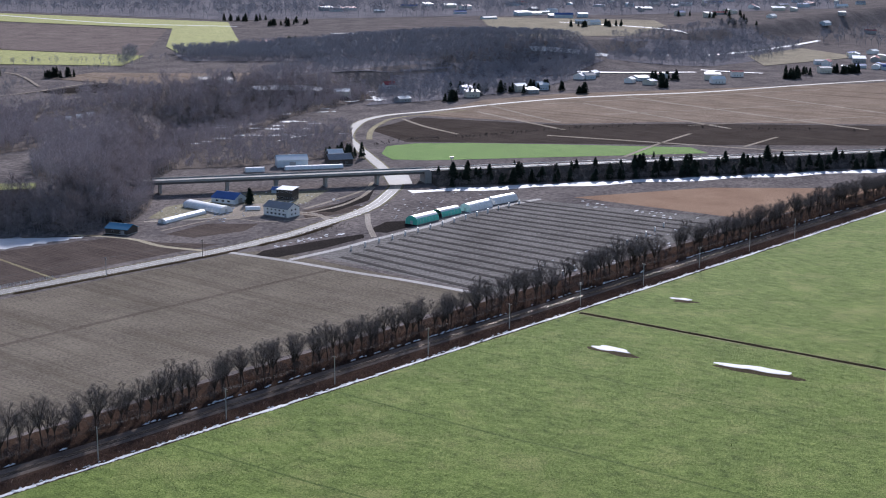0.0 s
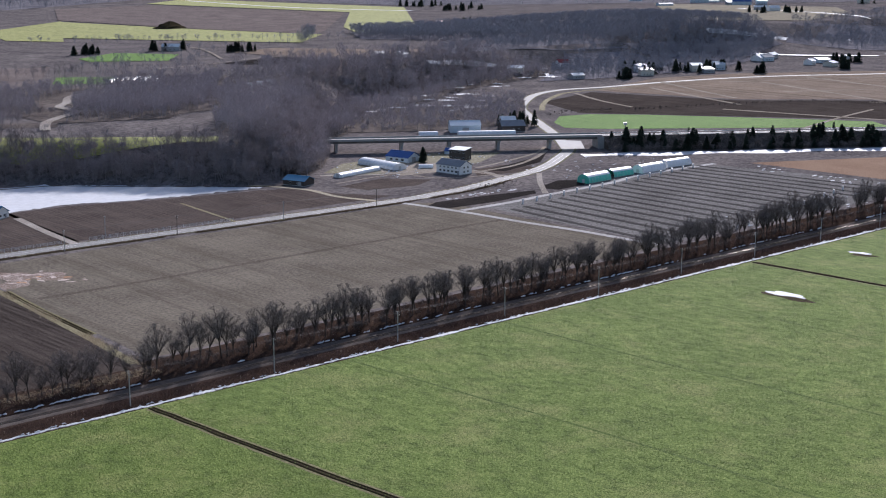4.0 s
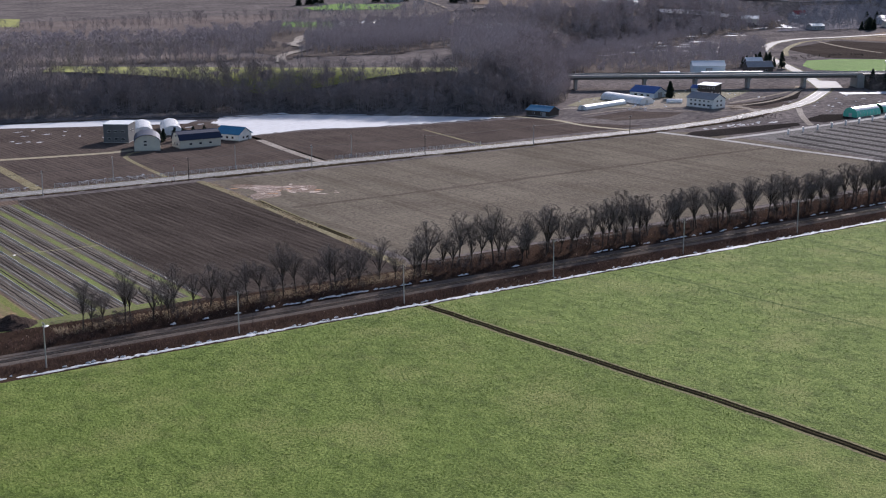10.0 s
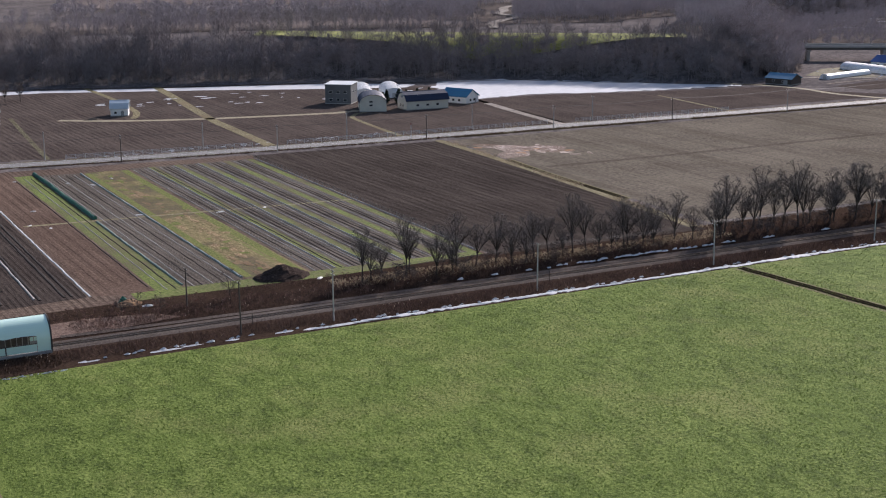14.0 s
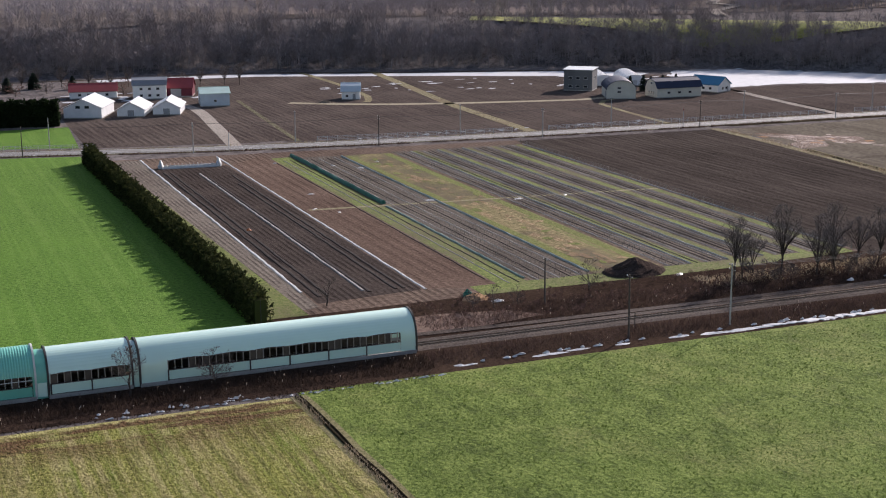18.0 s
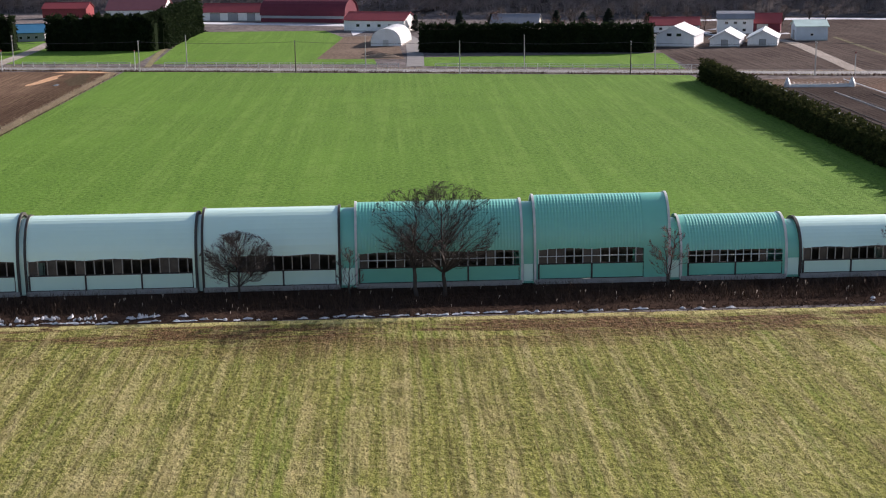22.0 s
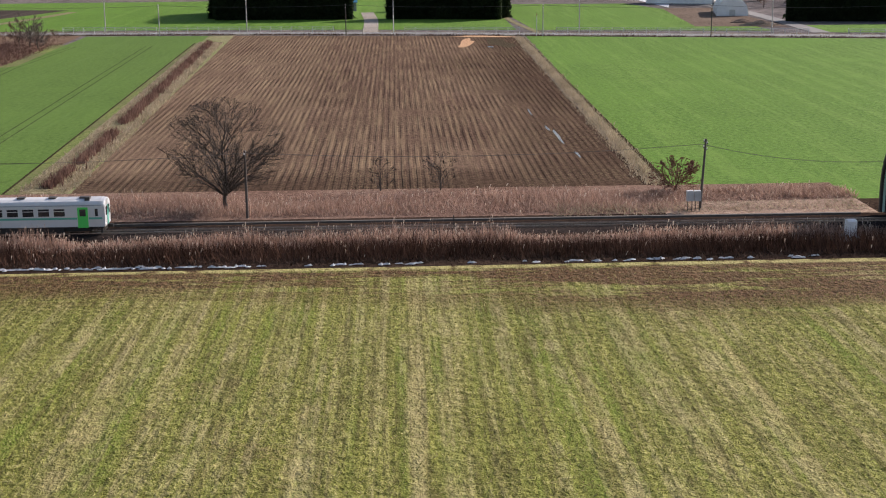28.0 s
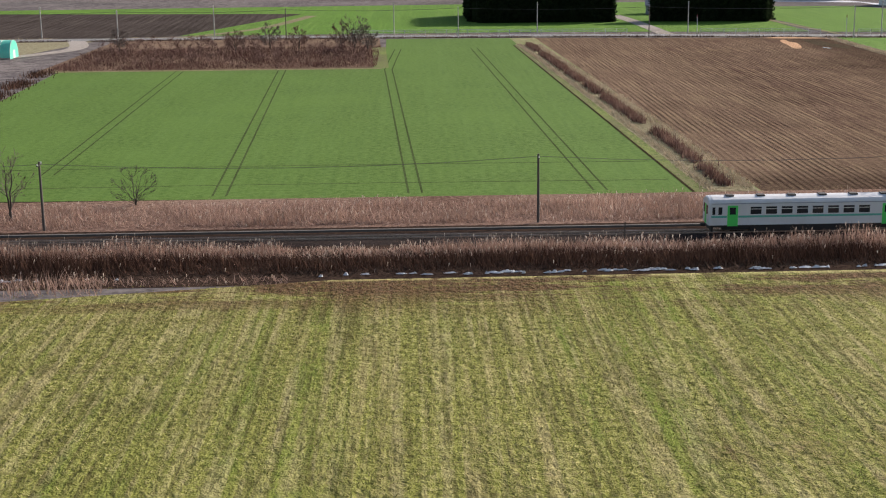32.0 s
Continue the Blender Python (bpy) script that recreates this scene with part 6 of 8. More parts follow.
field([(14, 401), (73, 399), (139, 375), (209, 353), (236, 331), (227, 323), (180, 343), (150, 358), (80, 387), (14, 392)], 0.05, M_SNOW, "strip of snow below the terrace wood", "snow_field", "snow")
setting("terrace_track", strip(smooth_path([(-60, 406), (3, 403), (73, 404), (139, 379), (209, 357), (251, 333), (281, 325), (309, 299), (361, 254), (380, 246)], 8), 1.6, 0.12), M_MUD, "dark track edge below the terrace wood", "track")
spots = [(snow_rng.uniform(90, 235), snow_rng.uniform(300, 345), snow_rng.uniform(0.8, 2.5), snow_rng.uniform(0.5, 1.2), 0.1, 0.06) for _ in range(50)]
spots += [(snow_rng.uniform(60, 160), 199 + snow_rng.uniform(-1, 3), snow_rng.uniform(0.4, 1.2), 0.4, 0.12, 0.06) for _ in range(46)]
spots += [(snow_rng.uniform(-10, 40), snow_rng.uniform(318, 350), snow_rng.uniform(1, 3), snow_rng.uniform(0.8, 2), 0.2, 0.06) for _ in range(30)]
spots += [(snow_rng.uniform(455, 585), snow_rng.uniform(24, 50), snow_rng.uniform(0.5, 2.2), snow_rng.uniform(0.3, 0.7), 0.2, 0.06) for _ in range(60)]
spots += [(snow_rng.uniform(598, 612), snow_rng.uniform(50, 140), snow_rng.uniform(0.8, 2.5), snow_rng.uniform(0.5, 1.2), 0.2, 0.06) for _ in range(20)]
snow_strip("scattered_snow", spots, "scattered remains of old snow on the fields")

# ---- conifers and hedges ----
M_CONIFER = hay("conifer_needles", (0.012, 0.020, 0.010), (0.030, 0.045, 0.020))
# paler and bluer than the hedge needles: haze put into the colour
M_CONIFER_HAZE = hay("hazed_conifer_needles", (0.030, 0.042, 0.032), (0.066, 0.084, 0.062))
M_HEDGE = hay("hedge_leaves", (0.022, 0.030, 0.012), (0.065, 0.072, 0.026))


def conifer(seed, h, w):
    r = np.random.default_rng(seed)
    s = Mesh()
    for i in range(int(70 + h * 14)):
        t = r.random() ** 0.8
        z = h * (0.06 + 0.92 * t)
        reach = w * (1.05 - t) ** 0.75 * r.uniform(0.6, 1.1) + 0.2
        a = r.uniform(0, 6.283)
        c, d = math.cos(a), math.sin(a)
        p = Vector((0, 0, z + reach * 0.25))
        q = Vector((c * reach, d * reach, z - reach * 0.25))
        side = Vector((-d, c, 0)) * (0.22 + reach * 0.28)
        mid = (p + q) / 2
        s.quad(p, mid + side, q, mid - side + Vector((0, 0, 0.15)))
    return s


CON = [conifer(i, 10, 2.4 + 0.3 * (i % 3)) for i in range(4)]
con_meshes = [c.mesh("needles", M_CONIFER_HAZE) for c in CON]
con_trunk = Mesh().tube((0, 0, -0.2), (0, 0, 9.2), 0.2, 0.04, 6, cap=False).mesh("trunk", M_BARK)
con_rng = random.Random(31)


def plant_conifer(x, y, h, wide=1.0, group="conifers", label="dark green conifer beside a farm"):
    t = thing("conifer", label, "tree", group)
    part("trunk", con_trunk, M_BARK, t)
    part("crown", con_rng.choice(con_meshes), M_CONIFER_HAZE, t)
    s = h / 10
    t.matrix_basis = pose(x, y, hz(x, y), 0, 0, con_rng.uniform(0, 360)) @ Matrix.Diagonal((s * wide, s * wide, s, 1))


def hedge(x0, y0, x1, y1, width, h, label, leaves, material, leaf=0.28, lumpy=0.5):
    """A clipped or shaggy evergreen hedge: a dark core of stems wrapped in small leaf clumps."""
    d = Vector((x1 - x0, y1 - y0, 0))
    length = d.length
    u = d.normalized()
    side = Vector((-u.y, u.x, 0))
    n = leaves
    t, f = rng.uniform(0, length, n), rng.random(n)
    bulge = 1 + lumpy * 0.25 * np.sin(t * 1.9 + 1.7 * np.sin(t * 0.43)) + lumpy * 0.12 * np.sin(t * 4.7)
    roof = h * (1 + lumpy * 0.16 * np.sin(t * 1.6 + 2 * np.sin(t * 0.31)) + rng.normal(0, 0.03, n))
    per = f * (2 * h + width)
    on_top = (per > h) & (per < h + width)
    z = np.where(on_top, roof, np.where(per <= h, per, per - h - width) / h * roof)
    o = np.where(on_top, (per - h - width / 2), np.where(per <= h, -width / 2, width / 2))
    o = o * bulge * np.where(on_top, 1, 1.08 - 0.35 * (z / h) ** 3) + rng.normal(0, 0.12, n)
    c = np.stack([x0 + u.x * t + side.x * o, y0 + u.y * t + side.y * o, z + rng.normal(0, 0.08, n)], 1)
    a, b = rng.normal(0, leaf, (n, 3)), rng.normal(0, leaf, (n, 3))
    v = np.stack([c - a * 0.5, c + a * 0.5, c + b], 1).reshape(-1, 3)
    v[:, 2] = np.maximum(v[:, 2], 0)
    hd = thing("hedge", label, "hedge")
    lv = raw_mesh("leaves", v, np.arange(3 * n).reshape(-1, 3), material, "", "")
    for key in ("kind", "label", "category"):
        if key in lv:
            del lv[key]
    lv.parent = hd
    core = Mesh()
    k = int(length / 1.2) + 1
    for i in range(k):
        x, y = x0 + d.x * i / k, y0 + d.y * i / k
        core.tube((x, y, -0.1), (x, y, h * 0.9), 0.09, 0.03, 5)
    part("stems", core, M_BARK, hd)
    inner = Mesh()
    w2 = width * 0.36
    c4 = [(x0 + side.x * w2, y0 + side.y * w2), (x1 + side.x * w2, y1 + side.y * w2), (x1 - side.x * w2, y1 - side.y * w2), (x0 - side.x * w2, y0 - side.y * w2)]
    for i in range(4):
        (ax, ay), (bx, by) = c4[i], c4[(i + 1) % 4]
        inner.quad((ax, ay, 0), (bx, by, 0), (bx, by, h * 0.86), (ax, ay, h * 0.86))
    inner.quad(*[(a_, b_, h * 0.86) for a_, b_ in c4])
    part("inner_foliage", inner, material, hd)


hedge(-17.2, 20, -19.4, 189, 2.6, 4.5, "long shaggy dark green evergreen hedge", 26000, M_HEDGE, 0.36, 1.0)
hedge(-87, 279, -17, 266.5, 3.0, 8.0, "tall clipped dark evergreen hedge behind the road", 16000, M_CONIFER, 0.5, 0.25)
hedge(-262, 313, -218, 310, 4.0, 10.0, "tall dark conifer windbreak beside a drive", 14000, M_CONIFER, 0.6, 0.6)
hedge(-207, 309, -171, 302, 4.0, 10.0, "tall dark conifer windbreak beside a drive", 12000, M_CONIFER, 0.6, 0.6)
hedge(-262, 316, -262, 352, 4.0, 10.0, "tall dark conifer windbreak", 9000, M_CONIFER, 0.6, 0.6)
hedge(-171, 306, -169, 382, 4.5, 10.5, "tall dark conifer windbreak beside a green field", 16000, M_CONIFER, 0.6, 0.8)
hedge(-191, 306, -172, 305, 4.0, 10.0, "tall dark conifer windbreak", 7000, M_CONIFER, 0.6, 0.8)

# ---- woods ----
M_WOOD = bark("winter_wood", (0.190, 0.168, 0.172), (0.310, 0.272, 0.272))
# haze put into the colours of plateau wood, far litter and far wood
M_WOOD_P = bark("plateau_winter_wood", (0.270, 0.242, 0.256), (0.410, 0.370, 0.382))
M_LITTER_HAZE = soil("hazed_far_litter", (0.072, 0.069, 0.075), (0.112, 0.106, 0.113), fine=0.3, tone=1.9)
M_WOOD_HAZE = bark("hazed_far_wood", (0.220, 0.220, 0.245), (0.320, 0.316, 0.342))


def wood_template(seed, h, spread, twigs, width, trunk=0.16):
    r = np.random.default_rng(seed)
    v, f = [], []

    def sliver(p, q, w):
        s = np.cross(q - p, r.normal(size=3))
        s = s / (np.linalg.norm(s) + 1e-9) * w
        k = len(v)
        v.extend([p - s, p + s, q])
        f.append((k, k + 1, k + 2))

    top = np.array([r.normal() * 0.4, r.normal() * 0.4, h * 0.85])
    sliver(np.zeros(3), top, trunk)
    sliver(np.zeros(3), top, trunk)
    for _ in range(twigs):
        z = h * (0.28 + 0.58 * r.random() ** 0.75)
        a = r.random() * 6.283
        k = spread * math.sin(min(1, (z / h - 0.12) / 0.88) * 2.7) * (0.25 + 0.75 * r.random())
        p = np.array([math.cos(a) * k * 0.45, math.sin(a) * k * 0.45, z])
        q = p + np.array([math.cos(a) * k * 0.7 + r.normal() * 0.45, math.sin(a) * k * 0.7 + r.normal() * 0.45, h * (0.06 + 0.13 * r.random())])
        sliver(p, q, width * (0.6 + 0.8 * r.random()))
    return np.array(v), np.array(f)


WOODS = [wood_template(i, 11.5 + i % 3, 3.3, 105, 0.058, 0.11) for i in range(7)]
BRUSH = [wood_template(20 + i, 5 + i % 2, 2.4, 60, 0.09, 0.06) for i in range(4)]
FAR = [wood_template(40 + i, 13, 4.6, 30, 0.25, 0.16) for i in range(5)]


def scatter(name, points, templates, material, label, category="woods", scale=(0.75, 1.25), lift=None):
    vs, fs, n = [], [], 0
    zs = ground_z([p[0] for p in points], [p[1] for p in points]) if lift is None else lift
    for (x, y), z0 in zip(points, zs):
        v, f = templates[rng.integers(len(templates))]
        s, a = rng.uniform(*scale), rng.uniform(0, 6.283)
        c, si = math.cos(a) * s, math.sin(a) * s
        vs.append(np.stack([v[:, 0] * c - v[:, 1] * si + x, v[:, 0] * si + v[:, 1] * c + y, v[:, 2] * s + z0 - 0.1], 1))
        fs.append(f + n)
        n += len(v)
    return raw_mesh(name, np.concatenate(vs), np.concatenate(fs), material, label, category)


CLEAR = [(318, 405), (322, 420), (360, 471), (383, 518), (405, 551), (440, 570)]  # a track kept free of trees


def off_track(p):
    for (x0, y0), (x1, y1) in zip(CLEAR[:-1], CLEAR[1:]):
        d = Vector((x1 - x0, y1 - y0))
        t = max(0.0, min(1.0, ((p[0] - x0) * d.x + (p[1] - y0) * d.y) / d.length_squared))
        if math.hypot(p[0] - x0 - d.x * t + 5, p[1] - y0 - d.y * t + 9) < 15:
            return False
    return True


def fill(poly, count):
    """Random places inside a polygon."""
    p = np.array(poly, float)
    out = np.zeros((0, 2))
    lo, hi = p.min(0), p.max(0)
    while len(out) < count:
        q = rng.uniform(lo, hi, (count * 2, 2))
        inside = np.zeros(len(q), bool)
        for i in range(len(p)):
            (x1, y1), (x2, y2) = p[i - 1], p[i]
            if y1 != y2:
                inside ^= ((y1 > q[:, 1]) != (y2 > q[:, 1])) & (q[:, 0] < (x2 - x1) * (q[:, 1] - y1) / (y2 - y1) + x1)
        out = np.concatenate([out, q[inside]])
    return [p for p in out[:count].tolist() if off_track(p)]


bank_wood = []
for _ in range(2900):
    x = rng.uniform(-330, 420)
    bank_wood.append((x, float(np.interp(x, BX, BY)) + rng.uniform(4, 36)))
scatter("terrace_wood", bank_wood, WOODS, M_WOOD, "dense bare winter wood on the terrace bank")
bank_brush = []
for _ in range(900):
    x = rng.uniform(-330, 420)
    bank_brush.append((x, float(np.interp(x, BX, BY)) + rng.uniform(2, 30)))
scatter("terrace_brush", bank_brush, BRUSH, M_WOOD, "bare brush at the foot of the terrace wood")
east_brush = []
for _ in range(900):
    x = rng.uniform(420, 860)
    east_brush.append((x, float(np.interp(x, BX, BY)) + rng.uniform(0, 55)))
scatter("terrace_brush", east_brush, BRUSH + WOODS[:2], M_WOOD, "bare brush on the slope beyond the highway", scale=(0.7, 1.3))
M_LITTER = soil("leaf_litter", (0.055, 0.047, 0.044), (0.100, 0.085, 0.075), straw=(0.20, 0.17, 0.13), fine=0.3, tone=1.7)


def terrain_field(points, z, material, label, step=25.0, name="field", category="field"):
    """A field or wood floor draped over the terrain."""
    p = np.array(points, float)
    lo, hi = p.min(0), p.max(0)
    nx, ny = int((hi[0] - lo[0]) / step) + 1, int((hi[1] - lo[1]) / step) + 1
    bm = bmesh.new()
    bm.faces.new([bm.verts.new((x, y, 0)) for x, y in points])
    for k in range(1, nx):
        bmesh.ops.bisect_plane(bm, geom=bm.verts[:] + bm.edges[:] + bm.faces[:], plane_co=(lo[0] + (hi[0] - lo[0]) * k / nx, 0, 0), plane_no=(1, 0, 0))
    for k in range(1, ny):
        bmesh.ops.bisect_plane(bm, geom=bm.verts[:] + bm.edges[:] + bm.faces[:], plane_co=(0, lo[1] + (hi[1] - lo[1]) * k / ny, 0), plane_no=(0, 1, 0))
    for v in bm.verts:
        v.co.z = hz(v.co.x, v.co.y) + z
    me = bpy.data.meshes.new(name)
    bm.to_mesh(me)
    bm.free()
    me.materials.append(material)
    me.polygons.foreach_set("use_smooth", [True] * len(me.polygons))
    return tagged(new(name, me), label, category, "", "structure")


def wood(poly, count, templates, label, scale=(0.75, 1.25), material=None, name="plateau_wood"):
    terrain_field(poly, 0.25 + 0.01 * rng.random(), M_LITTER_HAZE if material else M_LITTER, "brown leaf litter below bare trees", 30, "wood_floor", "wood floor")
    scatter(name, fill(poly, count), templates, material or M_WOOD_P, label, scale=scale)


wood([(395, 262), (375, 300), (392, 345), (440, 400), (520, 440), (545, 405), (470, 350), (455, 318), (425, 285)], 800, WOODS, "bare winter wood beside the highway", name="valley_wood")
wood([(400, 420), (345, 470), (420, 520), (560, 500), (700, 520), (800, 560), (640, 470), (540, 440)], 1300, WOODS, "open bare woodland on the terrace", (0.55, 1.05))
wood([(520, 395), (470, 360), (540, 440), (640, 470), (720, 480), (760, 460), (700, 400), (650, 350), (570, 365)], 1000, WOODS + BRUSH + BRUSH, "bare trees and brush beyond the highway", (0.5, 1.0))
scatter("plateau_wood", fill([(140, 430), (130, 470), (320, 440), (310, 418)], 60), WOODS, M_WOOD, "line of bare trees on the terrace edge")
wood([(335, 425), (330, 560), (430, 600), (560, 590), (470, 470), (400, 405)], 1500, WOODS, "bare woodland on the terrace", (0.45, 0.9))
wood([(-120, 470), (-120, 640), (130, 590), (120, 480), (0, 450)], 520, WOODS, "bare trees on the terrace", (0.5, 0.9))
wood([(120, 478), (120, 520), (300, 448), (340, 430), (330, 410), (200, 460)], 420, WOODS, "bare trees on the terrace", (0.5, 0.9))
wood([(430, 590), (560, 600), (700, 640), (900, 650), (940, 600), (760, 540), (560, 545)], 1300, BRUSH + WOODS[:2], "bare brush between plateau fields", (0.9, 1.7), name="plateau_brush")
wood([(130, 590), (150, 690), (330, 600), (430, 605), (350, 560), (330, 500)], 500, BRUSH, "bare brush between plateau fields", (0.9, 1.8), name="plateau_brush")
scatter("plot_brush", [(rng.uniform(4, 66), rng.uniform(5.5, 20)) for _ in range(360)], BRUSH, M_TWIG_R, "reddish brown brambles and brush beside the track", scale=(0.10, 0.30))
scatter("rough_brush", [(rng.uniform(-362, -293), rng.uniform(176, 246)) for _ in range(330)], BRUSH, M_TWIG_R, "reddish bare brush on rough ground", scale=(0.25, 0.62))
scatter("road_brush", [(rng.uniform(432, 470), rng.uniform(171, 182)) for _ in range(90)], BRUSH, M_TWIG_D, "low dark brush beside the road", scale=(0.12, 0.3))
scatter("row_brush", [(rng.uniform(66, 760), rng.uniform(7.5, 18)) for _ in range(800)], BRUSH, M_TWIG_D, "dark bare brush below the trees", scale=(0.35, 0.75))
# ---- farm buildings ----
def paint(name, c, rough=0.6, dirt=None, vary=0.1):
    return plain(name, c, max(rough, 0.6), vary, 0.35, 0, dirt, 0.2)


M_WALL_W = paint("white_wall", (0.84, 0.84, 0.82), 0.8, (0.66, 0.65, 0.62))
M_WALL_C = paint("cream_wall", (0.62, 0.60, 0.52), 0.8, (0.45, 0.43, 0.37))
M_WALL_G = paint("grey_wall", (0.34, 0.35, 0.36), 0.8, (0.24, 0.24, 0.24))
M_WALL_S = paint("slate_wall", (0.15, 0.155, 0.16), 0.8, (0.10, 0.10, 0.10))
M_WALL_D = paint("dark_wall", (0.075, 0.065, 0.06), 0.8)
M_WALL_B = paint("pale_blue_wall", (0.52, 0.60, 0.66), 0.7)
M_ROOF_B = paint("blue_roof", (0.035, 0.10, 0.30), 0.45)
M_ROOF_N = paint("navy_roof", (0.025, 0.035, 0.07), 0.6)
M_ROOF_T = paint("teal_blue_roof", (0.05, 0.20, 0.34), 0.45)
M_ROOF_G = paint("grey_roof", (0.22, 0.235, 0.26), 0.5, (0.15, 0.15, 0.16))
M_ROOF_R = paint("red_roof", (0.28, 0.055, 0.06), 0.5, (0.18, 0.04, 0.04))
M_ROOF_M = paint("maroon_roof", (0.15, 0.03, 0.045), 0.5)
M_ROOF_L = paint("pale_roof", (0.70, 0.73, 0.74), 0.5)
M_ROOF_LG = paint("pale_green_roof", (0.45, 0.60, 0.56), 0.5)
M_VINYL = plain("white_vinyl", (0.80, 0.81, 0.82), 0.35, 0.10, 0.5, 0, (0.62, 0.63, 0.62), 0.5)
M_VINYL_G = plain("green_vinyl", (0.10, 0.56, 0.42), 0.3, 0.15, 0.5, 0, (0.25, 0.5, 0.42), 0.5)
M_FRAME = plain("window_frame", (0.55, 0.55, 0.53), 0.6)


def roof_profile(kind, d, hw, hr, over=0.4):
    """Upper outline across the building, from eave to eave."""
    a = d / 2 + over
    if kind == "gable":
        return [(-a, hw - over * hr / (d / 2)), (0, hw + hr), (a, hw - over * hr / (d / 2))]
    if kind == "gambrel":
        return [(-a, hw - 0.1), (-d * 0.33, hw + hr * 0.68), (0, hw + hr), (d * 0.33, hw + hr * 0.68), (a, hw - 0.1)]
    if kind == "arch":
        return [(-math.cos(math.pi * i / 12) * (d / 2 + 0.1), hw + hr * math.sin(math.pi * i / 12)) for i in range(13)]
    return [(-a, hw + 0.15), (a, hw + hr)]


def building(name, label, category, x, y, rot, w, d, hw, hr, wall, roof, kind="gable", windows=(), doors=(), group="", chimney=False, ridge_caps=True, wall_cut=0.0):
    """A building w along its ridge and d across it. windows and doors: (side, offset, height of the lower edge, width, height) with side s, n (long) or e, w (gable)."""
    b = thing(name, label, category, group, pose(x, y, hz(x, y) - 0.02, 0, 0, rot))
    prof = roof_profile(kind, d, hw, hr)
    inner = [(min(max(u, -d / 2), d / 2), z) for u, z in prof]
    ring = [(-d / 2, 0.0), (d / 2, 0.0)] + [(u, z - 0.06) for u, z in reversed(inner)]
    part("wall", Mesh().prism(ring, -w / 2, w / 2), wall, b)
    part("foundation", Mesh().box(-w / 2 - 0.05, w / 2 + 0.05, -d / 2 - 0.05, d / 2 + 0.05, -0.4, 0.35), M_CONC, b)
    part("roof", Mesh().shell(prof, -w / 2 - 0.4, w / 2 + 0.4, -0.16), roof, b)
    if kind in ("gable", "gambrel") and ridge_caps:
        part("ridge", Mesh().box(-w / 2 - 0.42, w / 2 + 0.42, -0.16, 0.16, hw + hr + 0.05, hw + hr + 0.22), roof, b)
    for kindname, rows in (("window", windows), ("door", doors)):
        for side_, off, z, ww, hh in rows:
            s = -1 if side_ in "sw" else 1
            if side_ in "sn":
                y0, y1 = sorted((s * d / 2 - s * 0.02, s * d / 2 + s * 0.05))
                f = (off - ww / 2, off + ww / 2, y0, y1)
                g = (off - ww / 2 + 0.1, off + ww / 2 - 0.1, *sorted((s * d / 2, s * d / 2 + s * 0.075)))
            else:
                x0, x1 = sorted((s * w / 2 - s * 0.02, s * w / 2 + s * 0.05))
                f = (x0, x1, off - ww / 2, off + ww / 2)
                g = (*sorted((s * w / 2, s * w / 2 + s * 0.075)), off - ww / 2 + 0.1, off + ww / 2 - 0.1)
            o = part(kindname, Mesh().box(*f, z, z + hh), M_FRAME if kindname == "window" else M_STEEL, b)
            part("pane" if kindname == "window" else "door_leaf", Mesh().box(*g, z + 0.1, z + hh - 0.1), M_GLASS if kindname == "window" else M_WALL_G, o)
    if chimney:
        part("chimney", Mesh().box(w * 0.2, w * 0.2 + 0.6, -0.3, 0.3, hw + hr * 0.5, hw + hr + 0.8), M_CONC, b)
    return b


def tunnel_house(label, x, y, rot, w, d, h, film, group="polytunnels", open_end=False, top=None):
    """A film-covered hoop house: skin, hoops, end walls and base boards."""
    t = thing("polytunnel", label, "greenhouse", group, pose(x, y, hz(x, y), 0, 0, rot))
    prof = [(-math.cos(math.pi * i / 14) * d / 2, h * max(0.0, math.sin(math.pi * i / 14)) ** 0.72) for i in range(15)]
    part("skin", Mesh().shell(prof, -w / 2, w / 2, 0.04), film, t, smooth=True)
    # upper part of the skin covered by a thin shell in a second colour
    if top:
        part("white_top", Mesh().shell([(u * 1.008, z * 1.008 + 0.01) for u, z in prof[3:12]], -w / 2 - 0.05, w / 2 + 0.05, 0.04), top, t, "white upper part of the skin", smooth=True)
    n = max(3, int(w / 2.4))
    for i in range(n + 1):
        xx = -w / 2 + w * i / n
        part("hoop", Mesh().shell([(u * 1.012, z * 1.012 + 0.02) for u, z in prof], xx - 0.05, xx + 0.05, 0.06), M_TRIM, t)
    for e in (-1, 1):
        if open_end and e < 0:
            continue
        part("end_wall", Mesh().prism([(u * 0.985, z * 0.985) for u, z in prof], e * w / 2 - 0.04, e * w / 2 + 0.04), film, t)
        part("door", Mesh().box(*sorted((e * w / 2, e * (w / 2 + 0.07))), -0.9, 0.9, 0, 2.0), M_FRAME, t)
    for s in (-1, 1):
        part("base_board", Mesh().box(-w / 2, w / 2, s * d / 2 - 0.12, s * d / 2 + 0.12, -0.1, 0.35), M_STAKE, t)
    return t


win = lambda side_, n, span, z, w=1.2, h=1.0: [(side_, -span / 2 + span * (i + 0.5) / n, z, w, h) for i in range(n)]
# farm near the bridge
building("house", "white two-storey farmhouse with a grey-blue roof", "house", 466, 223, -84, 17, 9.6, 4.8, 2.5, M_WALL_W, M_ROOF_G, "gable", win("s", 5, 14, 1.2, 1.5, 1.0) + win("s", 5, 14, 3.3, 1.2, 0.8) + win("e", 2, 6, 1.2) + win("e", 2, 6, 3.4), [("s", 7, 0.1, 1.2, 2.1)], chimney=True)
